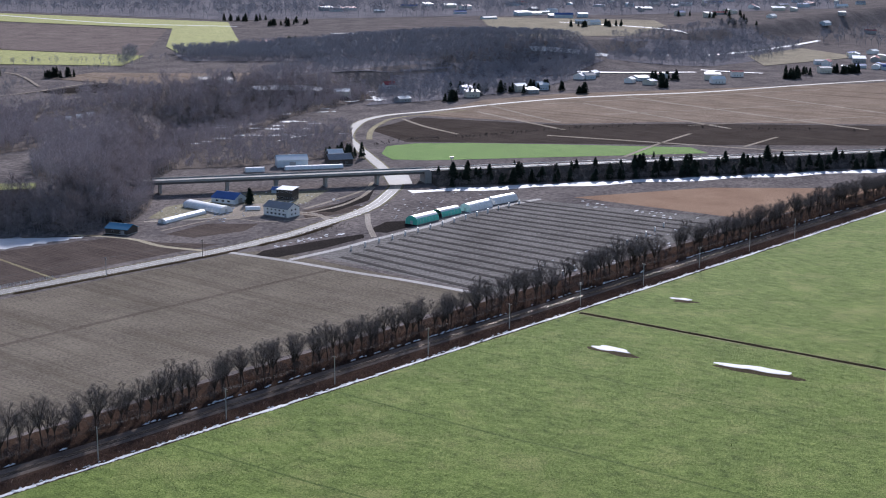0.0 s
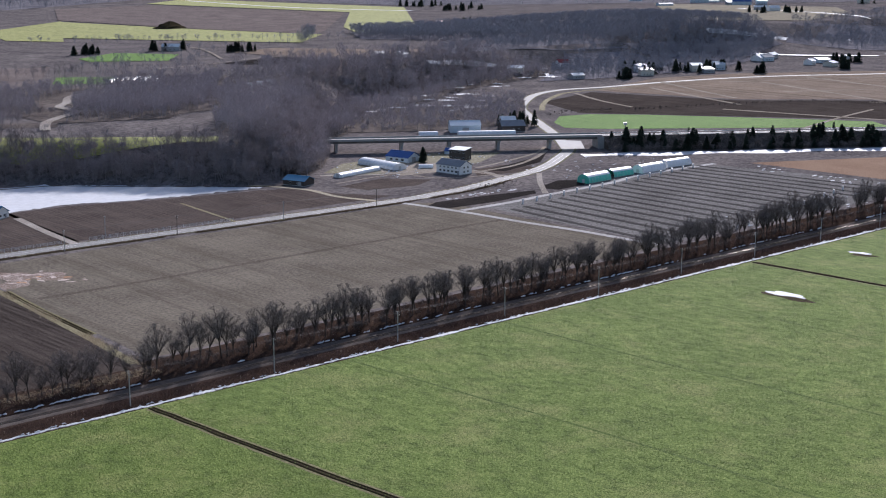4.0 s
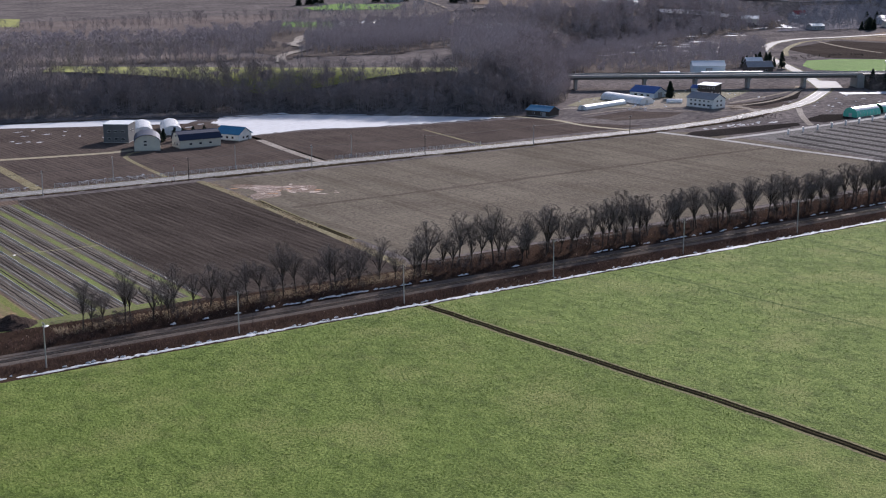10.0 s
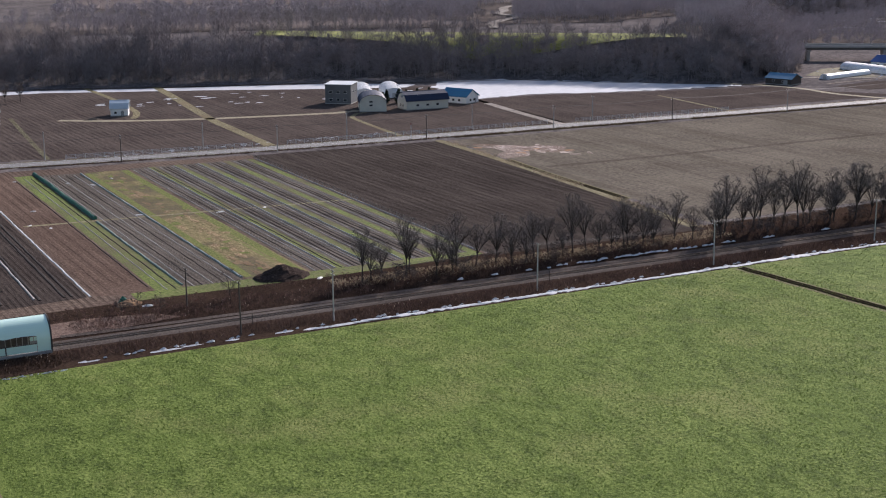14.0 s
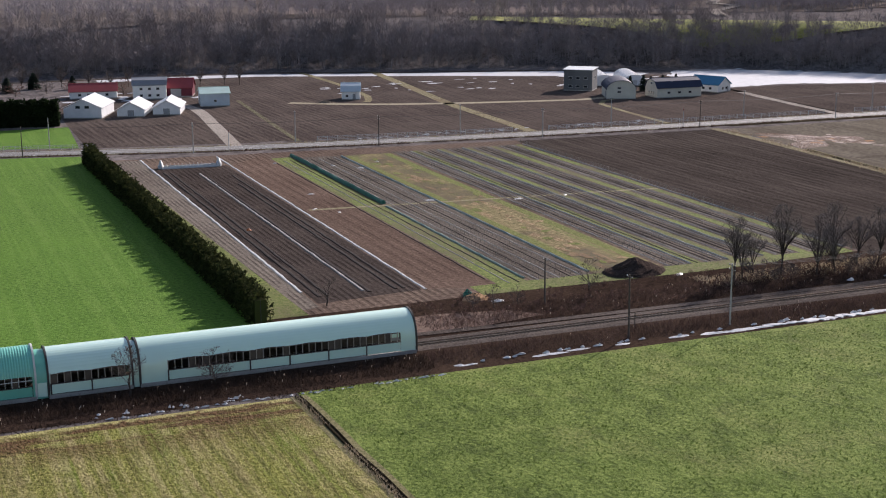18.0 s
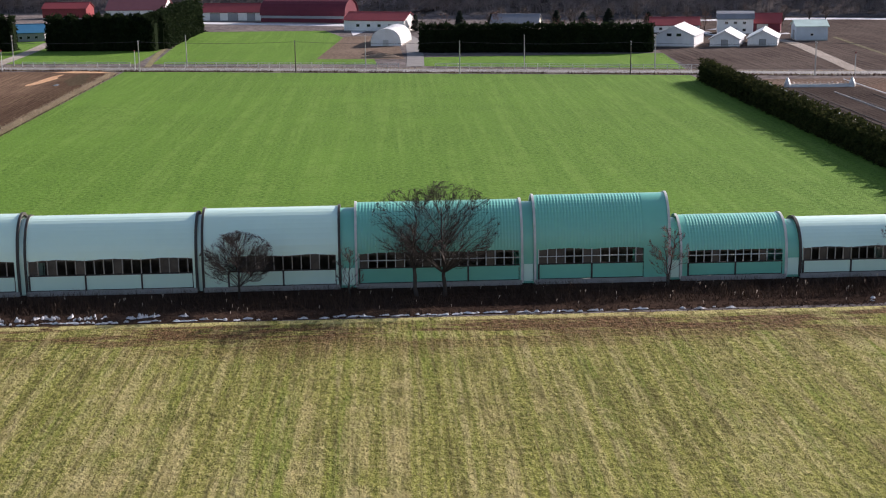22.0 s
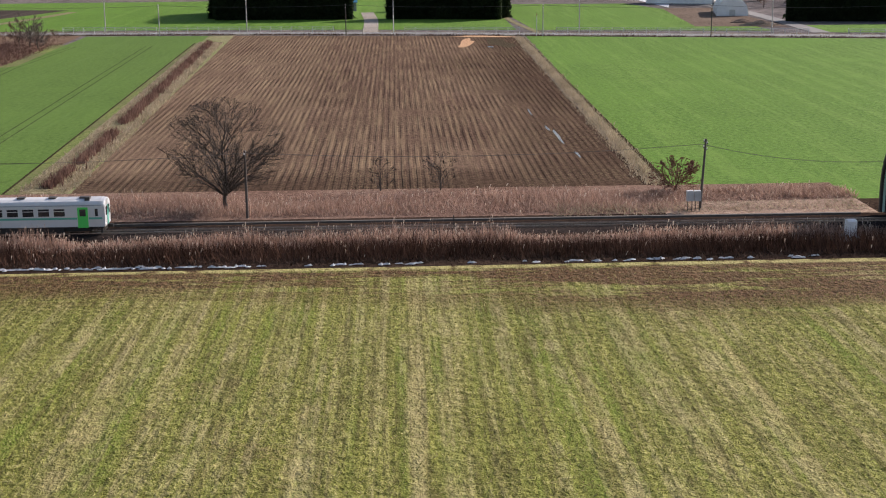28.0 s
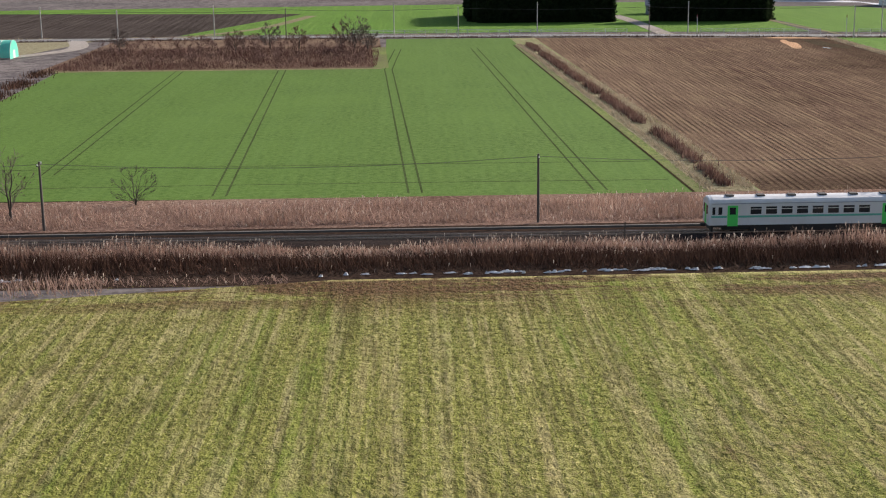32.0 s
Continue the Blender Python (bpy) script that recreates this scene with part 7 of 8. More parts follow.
building("barn", "low barn with a deep blue roof and blue walls", "barn", 473, 274, -78, 16, 11, 3.0, 2.8, M_WALL_B, M_ROOF_B, "gable", win("s", 3, 12, 1.0, 2.0, 1.1), [("e", 0, 0.1, 3.5, 2.8)])
building("house", "dark tall house with a flat white roof", "house", 501, 256, -70, 10, 8, 6.0, 1.0, M_WALL_D, M_ROOF_L, "mono", win("s", 4, 11, 1.2, 1.4, 1.0) + win("s", 4, 11, 4.4, 1.4, 1.0) + win("e", 2, 7, 1.2))
building("shed", "small shed with a teal-blue roof and dark walls", "shed", 380, 247, -70, 13, 9, 2.8, 1.9, M_WALL_D, M_ROOF_T, "gable", win("s", 2, 9, 1.1), [("s", 3.5, 0.1, 2.4, 2.2)])
building("shed", "small shed with a blue roof", "shed", 514, 274, -60, 12, 6, 2.2, 1.3, M_WALL_B, M_ROOF_B, "gable", win("s", 2, 9, 0.9))
tunnel_house("long white plastic polytunnel beside the blue barn", 450.5, 265.5, 90, 31, 9.5, 3.6, M_VINYL)
tunnel_house("low white plastic polytunnel", 424.5, 254.5, 12, 33, 5.6, 2.4, M_VINYL)
tunnel_house("small white plastic tunnel in the farmyard", 466, 246, -40, 8, 4, 2.0, M_VINYL)
plant_conifer(476.5, 260.5, 9.5, 1.5, label="broad dark conifer in the farmyard")
plant_conifer(479.0, 262.0, 8.0, 1.3, label="broad dark conifer in the farmyard")
# greenhouses along the mulched field
tunnel_house("green plastic greenhouse with a pale top", 503, 155, 3, 18, 8.2, 4.6, M_VINYL_G, "greenhouses", top=M_VINYL)
tunnel_house("green plastic greenhouse with an open dark end", 526.5, 158.5, 0, 16, 7.4, 4.2, M_VINYL_G, "greenhouses", True, M_VINYL)
tunnel_house("long white plastic greenhouse tunnel", 551, 158, 2, 20, 8.0, 4.4, M_VINYL, "greenhouses")
tunnel_house("long white plastic greenhouse tunnel", 577, 161, -2, 20, 7.6, 4.2, M_VINYL, "greenhouses")
# middle farm
building("barn", "cream barn with a dark curved roof and a snow strip", "barn", 201.8, 255.5, -3, 18, 9.5, 3.6, 3.2, M_WALL_C, M_ROOF_N, "gambrel", win("s", 3, 13, 1.4, 1.3, 0.9) + win("w", 3, 5, 1.2, 0.9, 1.1) + [("w", 0, 4.6, 1.2, 0.9)])
blot(201.8, 252.6, 8.6, 0.5, 5.7, M_SNOW, "strip of snow left on a barn roof", "roof_snow", "snow", 300, -3, "", 0.1)
building("barn", "cream arched barn with a blue roof", "barn", 182.5, 262.0, 68, 16, 10.5, 3.4, 3.3, M_WALL_C, M_ROOF_N, "arch", [("w", 0.8, 3.6, 1.4, 0.8), ("w", 0.8, 2.2, 1.4, 0.8)], [("n", -4, 0.1, 3, 2.4)])
building("house", "grey flat-roofed three-storey house", "house", 180.5, 288, -40, 11, 9.5, 7.8, 0.5, M_WALL_S, M_ROOF_L, "mono", win("s", 3, 9, 1.2, 1.6, 1.0) + win("s", 3, 9, 4.4, 1.6, 1.0) + win("e", 2, 6, 4.4))
building("house", "small white house with a teal-blue roof", "house", 223.0, 264.0, -65, 13, 8.6, 3.0, 2.6, M_WALL_W, M_ROOF_T, "gable", win("s", 3, 9, 1.0) + win("e", 2, 5, 1.0), [("e", 2.2, 0.1, 1.0, 2.0)])
tunnel_house("white plastic tunnel behind the grey house", 199, 308, 70, 26, 9, 4.2, M_VINYL)
tunnel_house("white plastic tunnel behind the grey house", 211, 304, 70, 26, 9, 4.2, M_VINYL)
for i, (x, y) in enumerate(((193, 274), (196, 277), (200, 274), (205, 277), (209, 275), (213, 272), (204, 272))):
    plant_conifer(x, y, 5.2 + 0.5 * (i % 3), 1.5, "dark shrubs behind the barn", "dark round evergreen behind the barn")
# western farm
building("plastic_shed", "white plastic-covered gabled shed", "shed", -4.5, 289, 68, 18, 12.5, 3.6, 2.8, M_VINYL, M_VINYL, "gable", win("w", 2, 6, 3.3, 1.6, 1.0))
building("plastic_shed", "white plastic-covered gabled growing shed", "shed", 10.2, 286, 70, 16, 9.0, 2.5, 2.4, M_VINYL, M_VINYL, "gable", [], [("w", 0, 0.1, 2.0, 2.1)], "plastic sheds")
building("plastic_shed", "white plastic-covered gabled growing shed", "shed", 21.8, 286, 72, 16, 9.0, 2.5, 2.4, M_VINYL, M_VINYL, "gable", [], [("w", 0, 0.1, 2.0, 2.1)], "plastic sheds")
building("shed", "pale blue metal shed with a pale green roof", "shed", 40.5, 300, -8, 10, 11, 4.6, 1.6, M_WALL_B, M_ROOF_LG, "gable", win("s", 1, 4, 1.6, 1.0, 0.8), [("w", 0, 0.1, 3.4, 3.0)])
building("house", "white house with a grey stepped roof", "house", 23.5, 330, -12, 12, 10, 5.2, 2.4, M_WALL_W, M_ROOF_G, "gambrel", win("s", 3, 9, 1.0) + win("s", 3, 9, 3.4) + win("e", 2, 6, 1.0))
building("house", "low house with a red roof", "house", 4.5, 340, -10, 17, 9, 2.8, 2.4, M_WALL_W, M_ROOF_R, "gable", win("s", 4, 13, 1.0))
building("barn", "dark red barn beside the white house", "barn", 34.5, 334, -18, 12, 10, 3.4, 3.0, M_ROOF_M, M_ROOF_R, "gable", [], [("s", 0, 0.1, 4, 3.0)])
building("house", "house with a grey roof behind the tall hedge", "house", -50, 356, -14, 17, 10, 3.4, 2.8, M_WALL_C, M_ROOF_G, "gable", win("s", 4, 13, 1.0))
building("hut", "small hut with a pale blue stepped roof", "hut", 90.5, 296.5, -20, 6.6, 6.6, 3.0, 2.8, M_WALL_W, M_WALL_B, "gambrel", [("s", -1.4, 1.0, 1.0, 0.9), ("w", 0, 3.4, 0.9, 0.8)], [("s", 1.2, 0.1, 1.0, 2.0)])
heap("log_pile", 78, 288, 4.0, 1.6, 0.9, soil("log_heap", (0.09, 0.07, 0.055), (0.16, 0.13, 0.10)), "low dark pile of logs beside the hut", "heap", 310, -15)
# dairy farm behind the green field
building("barn", "long white barn with a dark red roof", "barn", -160.5, 444, -15, 27, 12, 3.8, 3.2, M_WALL_W, M_ROOF_R, "gable", [], [("s", -7, 0.1, 4.5, 3.2), ("s", 1, 0.1, 4.5, 3.2), ("s", 9, 0.1, 3.5, 3.2)])
maroon = building("barn", "large maroon arched barn with a pale band", "barn", -128.5, 424, -22, 37, 14, 3.2, 6.2, M_ROOF_M, M_ROOF_M, "arch", [], [("e", 0, 0.1, 5, 4)])
part("band", Mesh().box(-18.4, 18.4, -7.12, -6.98, 2.0, 3.0), M_WALL_G, maroon, "pale wall band")
building("house", "white building with a red roof and square windows", "house", -99.5, 372, -22, 24, 12, 4.2, 2.6, M_WALL_W, M_ROOF_R, "gable", win("s", 4, 17, 1.7, 1.4, 1.1))
building("house", "large house with a faded red roof behind conifers", "house", -205, 470, -10, 26, 14, 4, 5.0, M_WALL_W, paint("faded_red_roof", (0.36, 0.13, 0.13)), "gable", win("s", 4, 18, 1.2))
building("barn", "red barn behind conifers", "barn", -238, 478, -8, 20, 10, 4.5, 2.4, M_ROOF_R, M_ROOF_R, "gable")
tunnel_house("white plastic domed tunnel beside a driveway", -95.5, 314, 80, 22, 10, 5.6, M_VINYL)
field([(-176, 436), (-112, 408), (-104, 372), (-109, 348), (-112, 395), (-174, 424)], 0.05, M_SNOW, "snow-covered farmyard before the barns", "snow_field", "snow")
field([(-118, 262), (-112, 345), (-94, 345), (-92, 258)], 0.03, soil("yard_soil", (0.085, 0.064, 0.050), (0.14, 0.108, 0.085), straw=(0.22, 0.18, 0.14), fine=1.0), "bare earth yard beside the driveway", "yard", "yard")
heap("firewood_pile", -99, 263.5, 6.5, 1.6, 1.5, soil("firewood", (0.14, 0.11, 0.085), (0.24, 0.19, 0.15), fine=3.0), "stacked firewood beside the road", "heap", 311, 5)
heap("firewood_pile", -101, 275, 4, 2.5, 1.2, soil("bark_heap", (0.10, 0.075, 0.06), (0.16, 0.125, 0.10), fine=3.0), "brown heap in the yard", "heap", 312, 5)
building("house", "small house with a blue roof between conifers", "house", -224, 352, 10, 11, 9, 3.2, 2.6, M_WALL_G, M_ROOF_T, "gable", win("s", 3, 8, 1.0))
building("house", "small grey house between conifers", "house", -196, 345, -12, 12, 9, 3.2, 2.6, M_WALL_G, M_ROOF_G, "gable", win("s", 3, 8, 1.0))
tunnel_house("green plastic tunnel by the field entrance", -392, 210, 0, 22, 7.5, 4.4, M_VINYL_G)
field([(-520, 212), (-520, 255), (-372, 258), (-384, 200)], 0.035, M_PATH, "bare earth yard at the field entrance", "yard", "yard")
field([(-560, 284), (-560, 420), (-322, 372), (-352, 270), (-400, 270)], 0.03, M_DARK, "dark ploughed field behind the road")
ED = random.Random(77)
for i in range(16):
    t = bare_tree(ROW[i % 7], "bare garden tree behind the farm", pose(-60 + 8.5 * i + ED.uniform(-3, 3), 372 + ED.uniform(-12, 12), 0) @ Matrix.Diagonal((.7, .7, .65, 1)), "garden trees") if i < 2 else copy_thing(t, pose(-60 + 8.5 * i + ED.uniform(-3, 3), 374 - 0.3 * i * i * 0.3 + ED.uniform(-10, 10), 0, 0, 0, 40 * i))
    t.scale = (0.7, 0.7, 0.6 + 0.05 * (i % 4))

GD = random.Random(91)
for i in range(8):
    plant_conifer(-84 + 12 * i + GD.uniform(-3, 3), 372 + GD.uniform(-10, 12), GD.uniform(4.5, 7), GD.uniform(1.7, 2.4), "dark garden trees", "dark evergreen garden tree behind the tall hedge")
for i in range(12):
    gx_, gy_ = -84 + 9 * i + GD.uniform(-4, 4), 350 + GD.uniform(-8, 12)
    bare_tree(Tree(900 + i, GD.uniform(4.5, 8), GD.uniform(5, 7.5), 0.12, 16, 5, 7, 0.04, 2), "reddish bare garden tree behind the tall hedge", pose(gx_, gy_, 0), "bare garden trees", twigs=M_TWIG_R if i % 2 else M_TWIG)

# ---- road furniture ----
M_FENCE = plain("pale_fence_steel", (0.60, 0.61, 0.60), 0.5, 0.1, 1.0)


def road_at(x):
    xs = [p[0] for p in ROAD_LINE if p[0] < 560]
    ys = [p[1] for p in ROAD_LINE if p[0] < 560]
    return float(np.interp(x, xs, ys))


for x0, x1 in ((-300, -222), (-202, -170), (-160, -94), (-84, -14), (48, 108), (120, 220), (232, 300)):
    fn = thing("snow_fence", "low pale steel snow fence along the road", "fence", "road fences")
    n = int((x1 - x0) / 3)
    for i in range(n + 1):
        x = x0 + (x1 - x0) * i / n
        part("post", Mesh().box(x - 0.07, x + 0.07, road_at(x) + 5.9, road_at(x) + 6.05, 0, 1.5), M_FENCE, fn)
    for z in (0.55, 1.0, 1.4):
        pts = [(x0 + (x1 - x0) * i / n, road_at(x0 + (x1 - x0) * i / n) + 5.9, z) for i in range(n + 1)]
        part("rail", Mesh().pipe(pts, 0.05), M_FENCE, fn)
for i, x in enumerate((-412, -365, -318, -270, -218, -165, -121.7, -78, -34.6, 10, 62, 112, 165, 215, 265, 318, 370)):
    pole(x, road_at(x) - 6.5, 8.6, M_POLE_C if i % 2 else M_POLE_W, "tall utility pole beside the road", "road poles", 2)
for i, x in enumerate((-390, -340, -288, -247, -205, -153.7, -103, -60, -26, 42, 92, 142, 190, 240)):
    pole(x, road_at(x) + 7.5, 9.0, M_POLE_C, "pale utility pole behind the road", "road poles", 1)
wires([(x, road_at(x) - 6.5, 8.2) for x in (-412, -365, -318, -270, -218, -165, -121.7, -78, -34.6, 10, 62, 112, 165, 215, 265, 318, 370)], offs=(0.0, 0.6), sag=0.5, r=0.02)
for i, x in enumerate((-205, -166.5, 20, 160)):
    sg = thing("road_marker", "slim white snow pole beside the road", "snow pole", "snow poles", pose(x, road_at(x) - 5.0, 0))
    part("shaft", Mesh().tube((0, 0, 0), (0, 0, 5.5), 0.09, sides=8), M_WHITE, sg)
    part("arrow", Mesh().prism([(-0.25, 5.2), (0.25, 5.2), (0.25, 5.7), (0, 5.95), (-0.25, 5.7)], -0.04, 0.04), M_ROOF_R, sg)
for off in (-3.5, 3.5):
    setting("edge_line", strip([(x, y + off) for x, y in ROAD_LINE if x < 570], 0.18, 0.106), M_WHITE, "worn white edge line of the road", "road marking")
setting("centre_line", strip([(x, y) for x, y in ROAD_LINE if x < 570], 0.14, 0.106), M_WHITE, "worn white centre line of the road", "road marking")
# ---- highway on a bridge and a bank ----
M_DECK = plain("bridge_concrete", (0.34, 0.335, 0.325), 0.85, 0.12, 0.4, 0, (0.22, 0.215, 0.21))
M_GIRDER = plain("bridge_girder", (0.13, 0.125, 0.125), 0.7, 0.15)
HU = Vector((0.845, -0.535, 0)).normalized()
HN = Vector((0.535, 0.845, 0)).normalized()
H0 = Vector((600, 240, 0))


def along(a, o, z):
    p = H0 + HU * a + HN * o
    return (p.x, p.y, z)


def bar(a0, a1, o0, o1, z0, z1):
    """A box along the highway."""
    s = Mesh()
    s.v += [along(a, o, z) for z in (z0, z1) for a, o in ((a0, o0), (a1, o0), (a1, o1), (a0, o1))]
    s.f += [(3, 2, 1, 0), (4, 5, 6, 7), (0, 1, 5, 4), (1, 2, 6, 5), (2, 3, 7, 6), (3, 0, 4, 7)]
    return s


br = thing("highway_bridge", "long grey concrete highway bridge on piers", "bridge")
part("deck", bar(-262, 2, -5.6, 5.6, 7.0, 7.5), M_DECK, br)
for o in (-3.6, 0, 3.6):
    part("girder", bar(-262, 2, o - 0.5, o + 0.5, 5.6, 7.0), M_GIRDER, br)
for o in (-5.6, 5.3):
    part("parapet", bar(-262, 2, o, o + 0.3, 7.5, 8.3), M_DECK, br)
for a in (-235, -200, -160, -121, -92, -62, -30):
    pr = part("pier", bar(a - 0.8, a + 0.8, -3.0, 3.0, -0.3, 4.9), M_DECK, br)
    part("pier_cap", bar(a - 1.0, a + 1.0, -4.6, 4.6, 4.9, 5.6), M_DECK, pr)
part("abutment", bar(-1.0, 3.0, -6.2, 6.2, -0.3, 7.0), M_DECK, br)
setting("highway", bar(-262, 1500, -4.4, 4.4, 7.5, 7.56), M_ASPHALT, "pale asphalt highway on a bank and bridge", "road")
hb = Mesh()
prof = [(-20, -0.2), (-6.2, 7.48), (6.2, 7.48), (20, -0.2)]
hb.v += [along(a, o, z) for a in (3, 1500) for o, z in prof]
hb.f += [(0, 1, 5, 4), (1, 2, 6, 5), (2, 3, 7, 6), (0, 4, 7, 3), (3, 2, 1, 0), (4, 5, 6, 7)]
setting("highway_bank", hb, soil("bank_scrub", (0.062, 0.054, 0.050), (0.105, 0.092, 0.082), straw=(0.16, 0.135, 0.10), tone=1.0), "scrubby highway embankment", "embankment")
for o in (-5.2, 5.2):
    setting("guard_rail", bar(3, 1400, o - 0.08, o + 0.08, 8.0, 8.35), M_FENCE, "pale steel guard rail along the highway", "guard rail")
for i in range(40):
    a = 12 + i * 15
    for o in (-5.2,):
        pp = thing("rail_post", "short steel guard rail post", "guard rail post", "guard rail posts")
        part("stake", bar(a - 0.06, a + 0.06, o - 0.06, o + 0.06, 7.4, 8.2), M_FENCE, pp)
lp = thing("mast", "tall mast with a round white head beside the highway", "mast", m=pose(*along(20, 7, 6.0)))
part("shaft", Mesh().tube((0, 0, -6.2), (0, 0, 6.9), 0.3, 0.22, 8), M_GIRDER, lp)
part("head", Mesh().tube((0, 0, 6.4), (0, 0, 8.0), 0.8, 1.3, 12), M_WHITE, lp)
hr = random.Random(55)
for i in range(120):
    a = 8 + i * 3.6 + hr.uniform(-2, 2)
    o = hr.uniform(-24, -9)
    p = along(a, o, 0)
    t = thing("conifer", "dark green conifer on the highway bank", "tree", "conifers on the highway bank")
    part("trunk", con_trunk, M_BARK, t)
    part("crown", con_meshes[i % 4], M_CONIFER_HAZE, t)
    s = hr.choice((0.5, 0.55, 0.6, 0.7, 0.8, 1.0))
    zb = max(0, (20 + o) / 13.8 * 7.68 - 0.2) if o > -20 else 0
    t.matrix_basis = pose(p[0], p[1], zb, 0, 0, hr.uniform(0, 360)) @ Matrix.Diagonal((s * 1.7, s * 1.7, s * 1.05, 1))
slope = [(hr.uniform(2, 520), hr.uniform(-24, -9)) for _ in range(1500)]
scatter("bank_brush", [along(a, o, 0)[:2] for a, o in slope], BRUSH, M_TWIG_ROW, "dark bare brush on the highway bank", scale=(0.5, 0.85), lift=[max(0.0, (20 + o) / 13.8 * 7.68 - 0.25) for a, o in slope])
for i in range(14):
    p = along(60 + i * 33 + hr.uniform(-8, 8), hr.uniform(9, 13), 0)
    plant_conifer(p[0], p[1], hr.uniform(6, 12), 0.8, "conifers behind the highway")
sb = Mesh()
for i in range(90):
    a = -18 + i * 4.5
    sb.v += [along(a, -27 - 2 * math.sin(i * 0.7), 0.06), along(a, -38 + 2.5 * math.sin(i * 0.43), 0.06)]
sb.f += [(2 * i, 2 * i + 1, 2 * i + 3, 2 * i + 2) for i in range(89)]
setting("snow_band", sb, M_SNOW, "long band of snow below the highway bank", "snow")
# standing tap posts at the ends of the mulched rows
MP = plain("white_pipe", (0.70, 0.71, 0.72), 0.5)
for i, (x, y) in enumerate([(428 + 10.8 * k, 133.2 + 1.2 * k) for k in range(15)] + [(453 + 12.4 * k, 28 + 2.6 * k) for k in range(11)]):
    tp = thing("row_post", "short white post with a crossbar at a row end", "post", "row end posts", pose(x, y, 0, 0, 0, 10))
    part("upright", Mesh().box(-0.3, 0.3, -0.3, 0.3, 0, 1.9), MP, tp)
    part("crossbar", Mesh().box(-0.6, 0.6, -0.3, 0.3, 1.9, 2.2), MP, tp)
# long mulched rows as low ridges
M_ROWDARK = soil("dark_ridge", (0.042, 0.039, 0.037), (0.064, 0.059, 0.056))
for i in range(19):
    xa, xb = 414 + 9.6 * i, 408 + 10.6 * i
    rw = Mesh()
    ya, yb = 126 + 1.5 * i, 34 + 0.5 * i
    rw.v += [(x_ + o, y_, z_) for x_, y_ in ((xa, ya), (xb, yb)) for o, z_ in ((-1.7, 0.03), (-1.25, 0.16), (1.25, 0.16), (1.7, 0.03))]
    rw.f += [(0, 1, 5, 4), (1, 2, 6, 5), (2, 3, 7, 6), (3, 2, 1, 0), (4, 5, 6, 7)]
    tagged(part("crop_row", rw, M_ROWDARK), "long black mulched crop row", "crop row", "mulched crop rows")

# arcs of pale track, a dark plot and litter round the farm
field([(485, 219), (518, 227), (551, 239), (560, 244), (530, 220), (491, 209)], 0.05, M_BLACK, "dark ploughed plot inside a curved track")
for path, w in ((((478, 217.6), (506, 219.5), (537, 232), (566, 250)), 2.6), (((487, 227.5), (522, 236), (557, 248), (577, 262)), 2.4), (((475, 221), (480, 195)), 3.0), (((396, 236), (430, 240), (470, 238)), 1.6), (((408, 262), (440, 246), (448, 215), (478, 204)), 1.4)):
    setting("track", strip(smooth_path(path, 5), w, 0.09), M_DRY, "pale dry track round a farm plot", "track")
field([(430, 246), (500, 240), (540, 262), (500, 290), (440, 288), (412, 268)], 0.025, turf("farm_grass", (0.10, 0.095, 0.055), (0.19, 0.17, 0.11), (0.30, 0.275, 0.20), patch=(0.15, 0.14, 0.06), fine=0.6), "dry trodden grass round the farm buildings", "yard", "yard")
farm_rng = random.Random(17)
spots = [(farm_rng.uniform(408, 455), 165.5 + farm_rng.uniform(-3, 3), farm_rng.uniform(0.5, 2.4), farm_rng.uniform(0.4, 0.9), 0.15, 0.05) for _ in range(26)]
spots += [(farm_rng.uniform(425, 520), farm_rng.uniform(232, 285), farm_rng.uniform(0.4, 1.6), farm_rng.uniform(0.3, 0.9), 0.3, 0.05) for _ in range(70)]
spots += [(farm_rng.uniform(500, 600), farm_rng.uniform(172, 215), farm_rng.uniform(0.4, 1.8), farm_rng.uniform(0.3, 0.7), 0.2, 0.05) for _ in range(40)]
snow_strip("farmyard_snow", spots, "remains of snow and pale litter round the farm")
# ---- farm beyond the highway ----
building("barn", "pale blue metal barn beyond the highway", "barn", 588, 346, -35, 20, 12, 5.0, 2.6, M_WALL_B, M_WALL_B, "gable", [], [("s", 0, 0.1, 4, 3.5)])
tunnel_house("long white plastic tunnel beyond the highway", 590, 327, -33, 38, 6, 2.6, M_VINYL)
tunnel_house("small white plastic tunnel beyond the highway", 556, 346, -33, 12, 6, 3.0, M_VINYL)
building("house", "dark farmhouse with a white upper roof", "house", 616, 330, -30, 16, 11, 4.0, 3.0, M_WALL_D, M_ROOF_G, "gable", win("s", 3, 11, 1.2))
building("house", "dark farmhouse wing with a pale roof", "house", 624, 342, -30, 10, 9, 5.4, 2.6, M_WALL_D, M_ROOF_L, "gable")
for i in range(12):
    plant_conifer(634 + hr.uniform(-10, 14), 345 + hr.uniform(-14, 16), hr.uniform(7, 12), 1.2, "conifers at the far farm")

# ---- valley fields beyond the highway ----
M_OLIVE = turf("yellowing_grass", (0.16, 0.17, 0.05), (0.27, 0.28, 0.09), (0.36, 0.36, 0.14), fine=0.25, depth=0.1)
M_PLOUGH = soil("far_ploughland", (0.085, 0.070, 0.065), (0.125, 0.105, 0.095), fine=0.4, tone=1.7)
M_TAN = soil("far_stubble", (0.17, 0.150, 0.115), (0.23, 0.205, 0.155), fine=0.4)
field([(655, 318), (670, 342), (701, 366), (726, 361), (756, 332), (800, 272), (848, 200), (830, 175), (760, 228), (668, 298)], 0.06, M_GREEN, "long green field behind the highway")
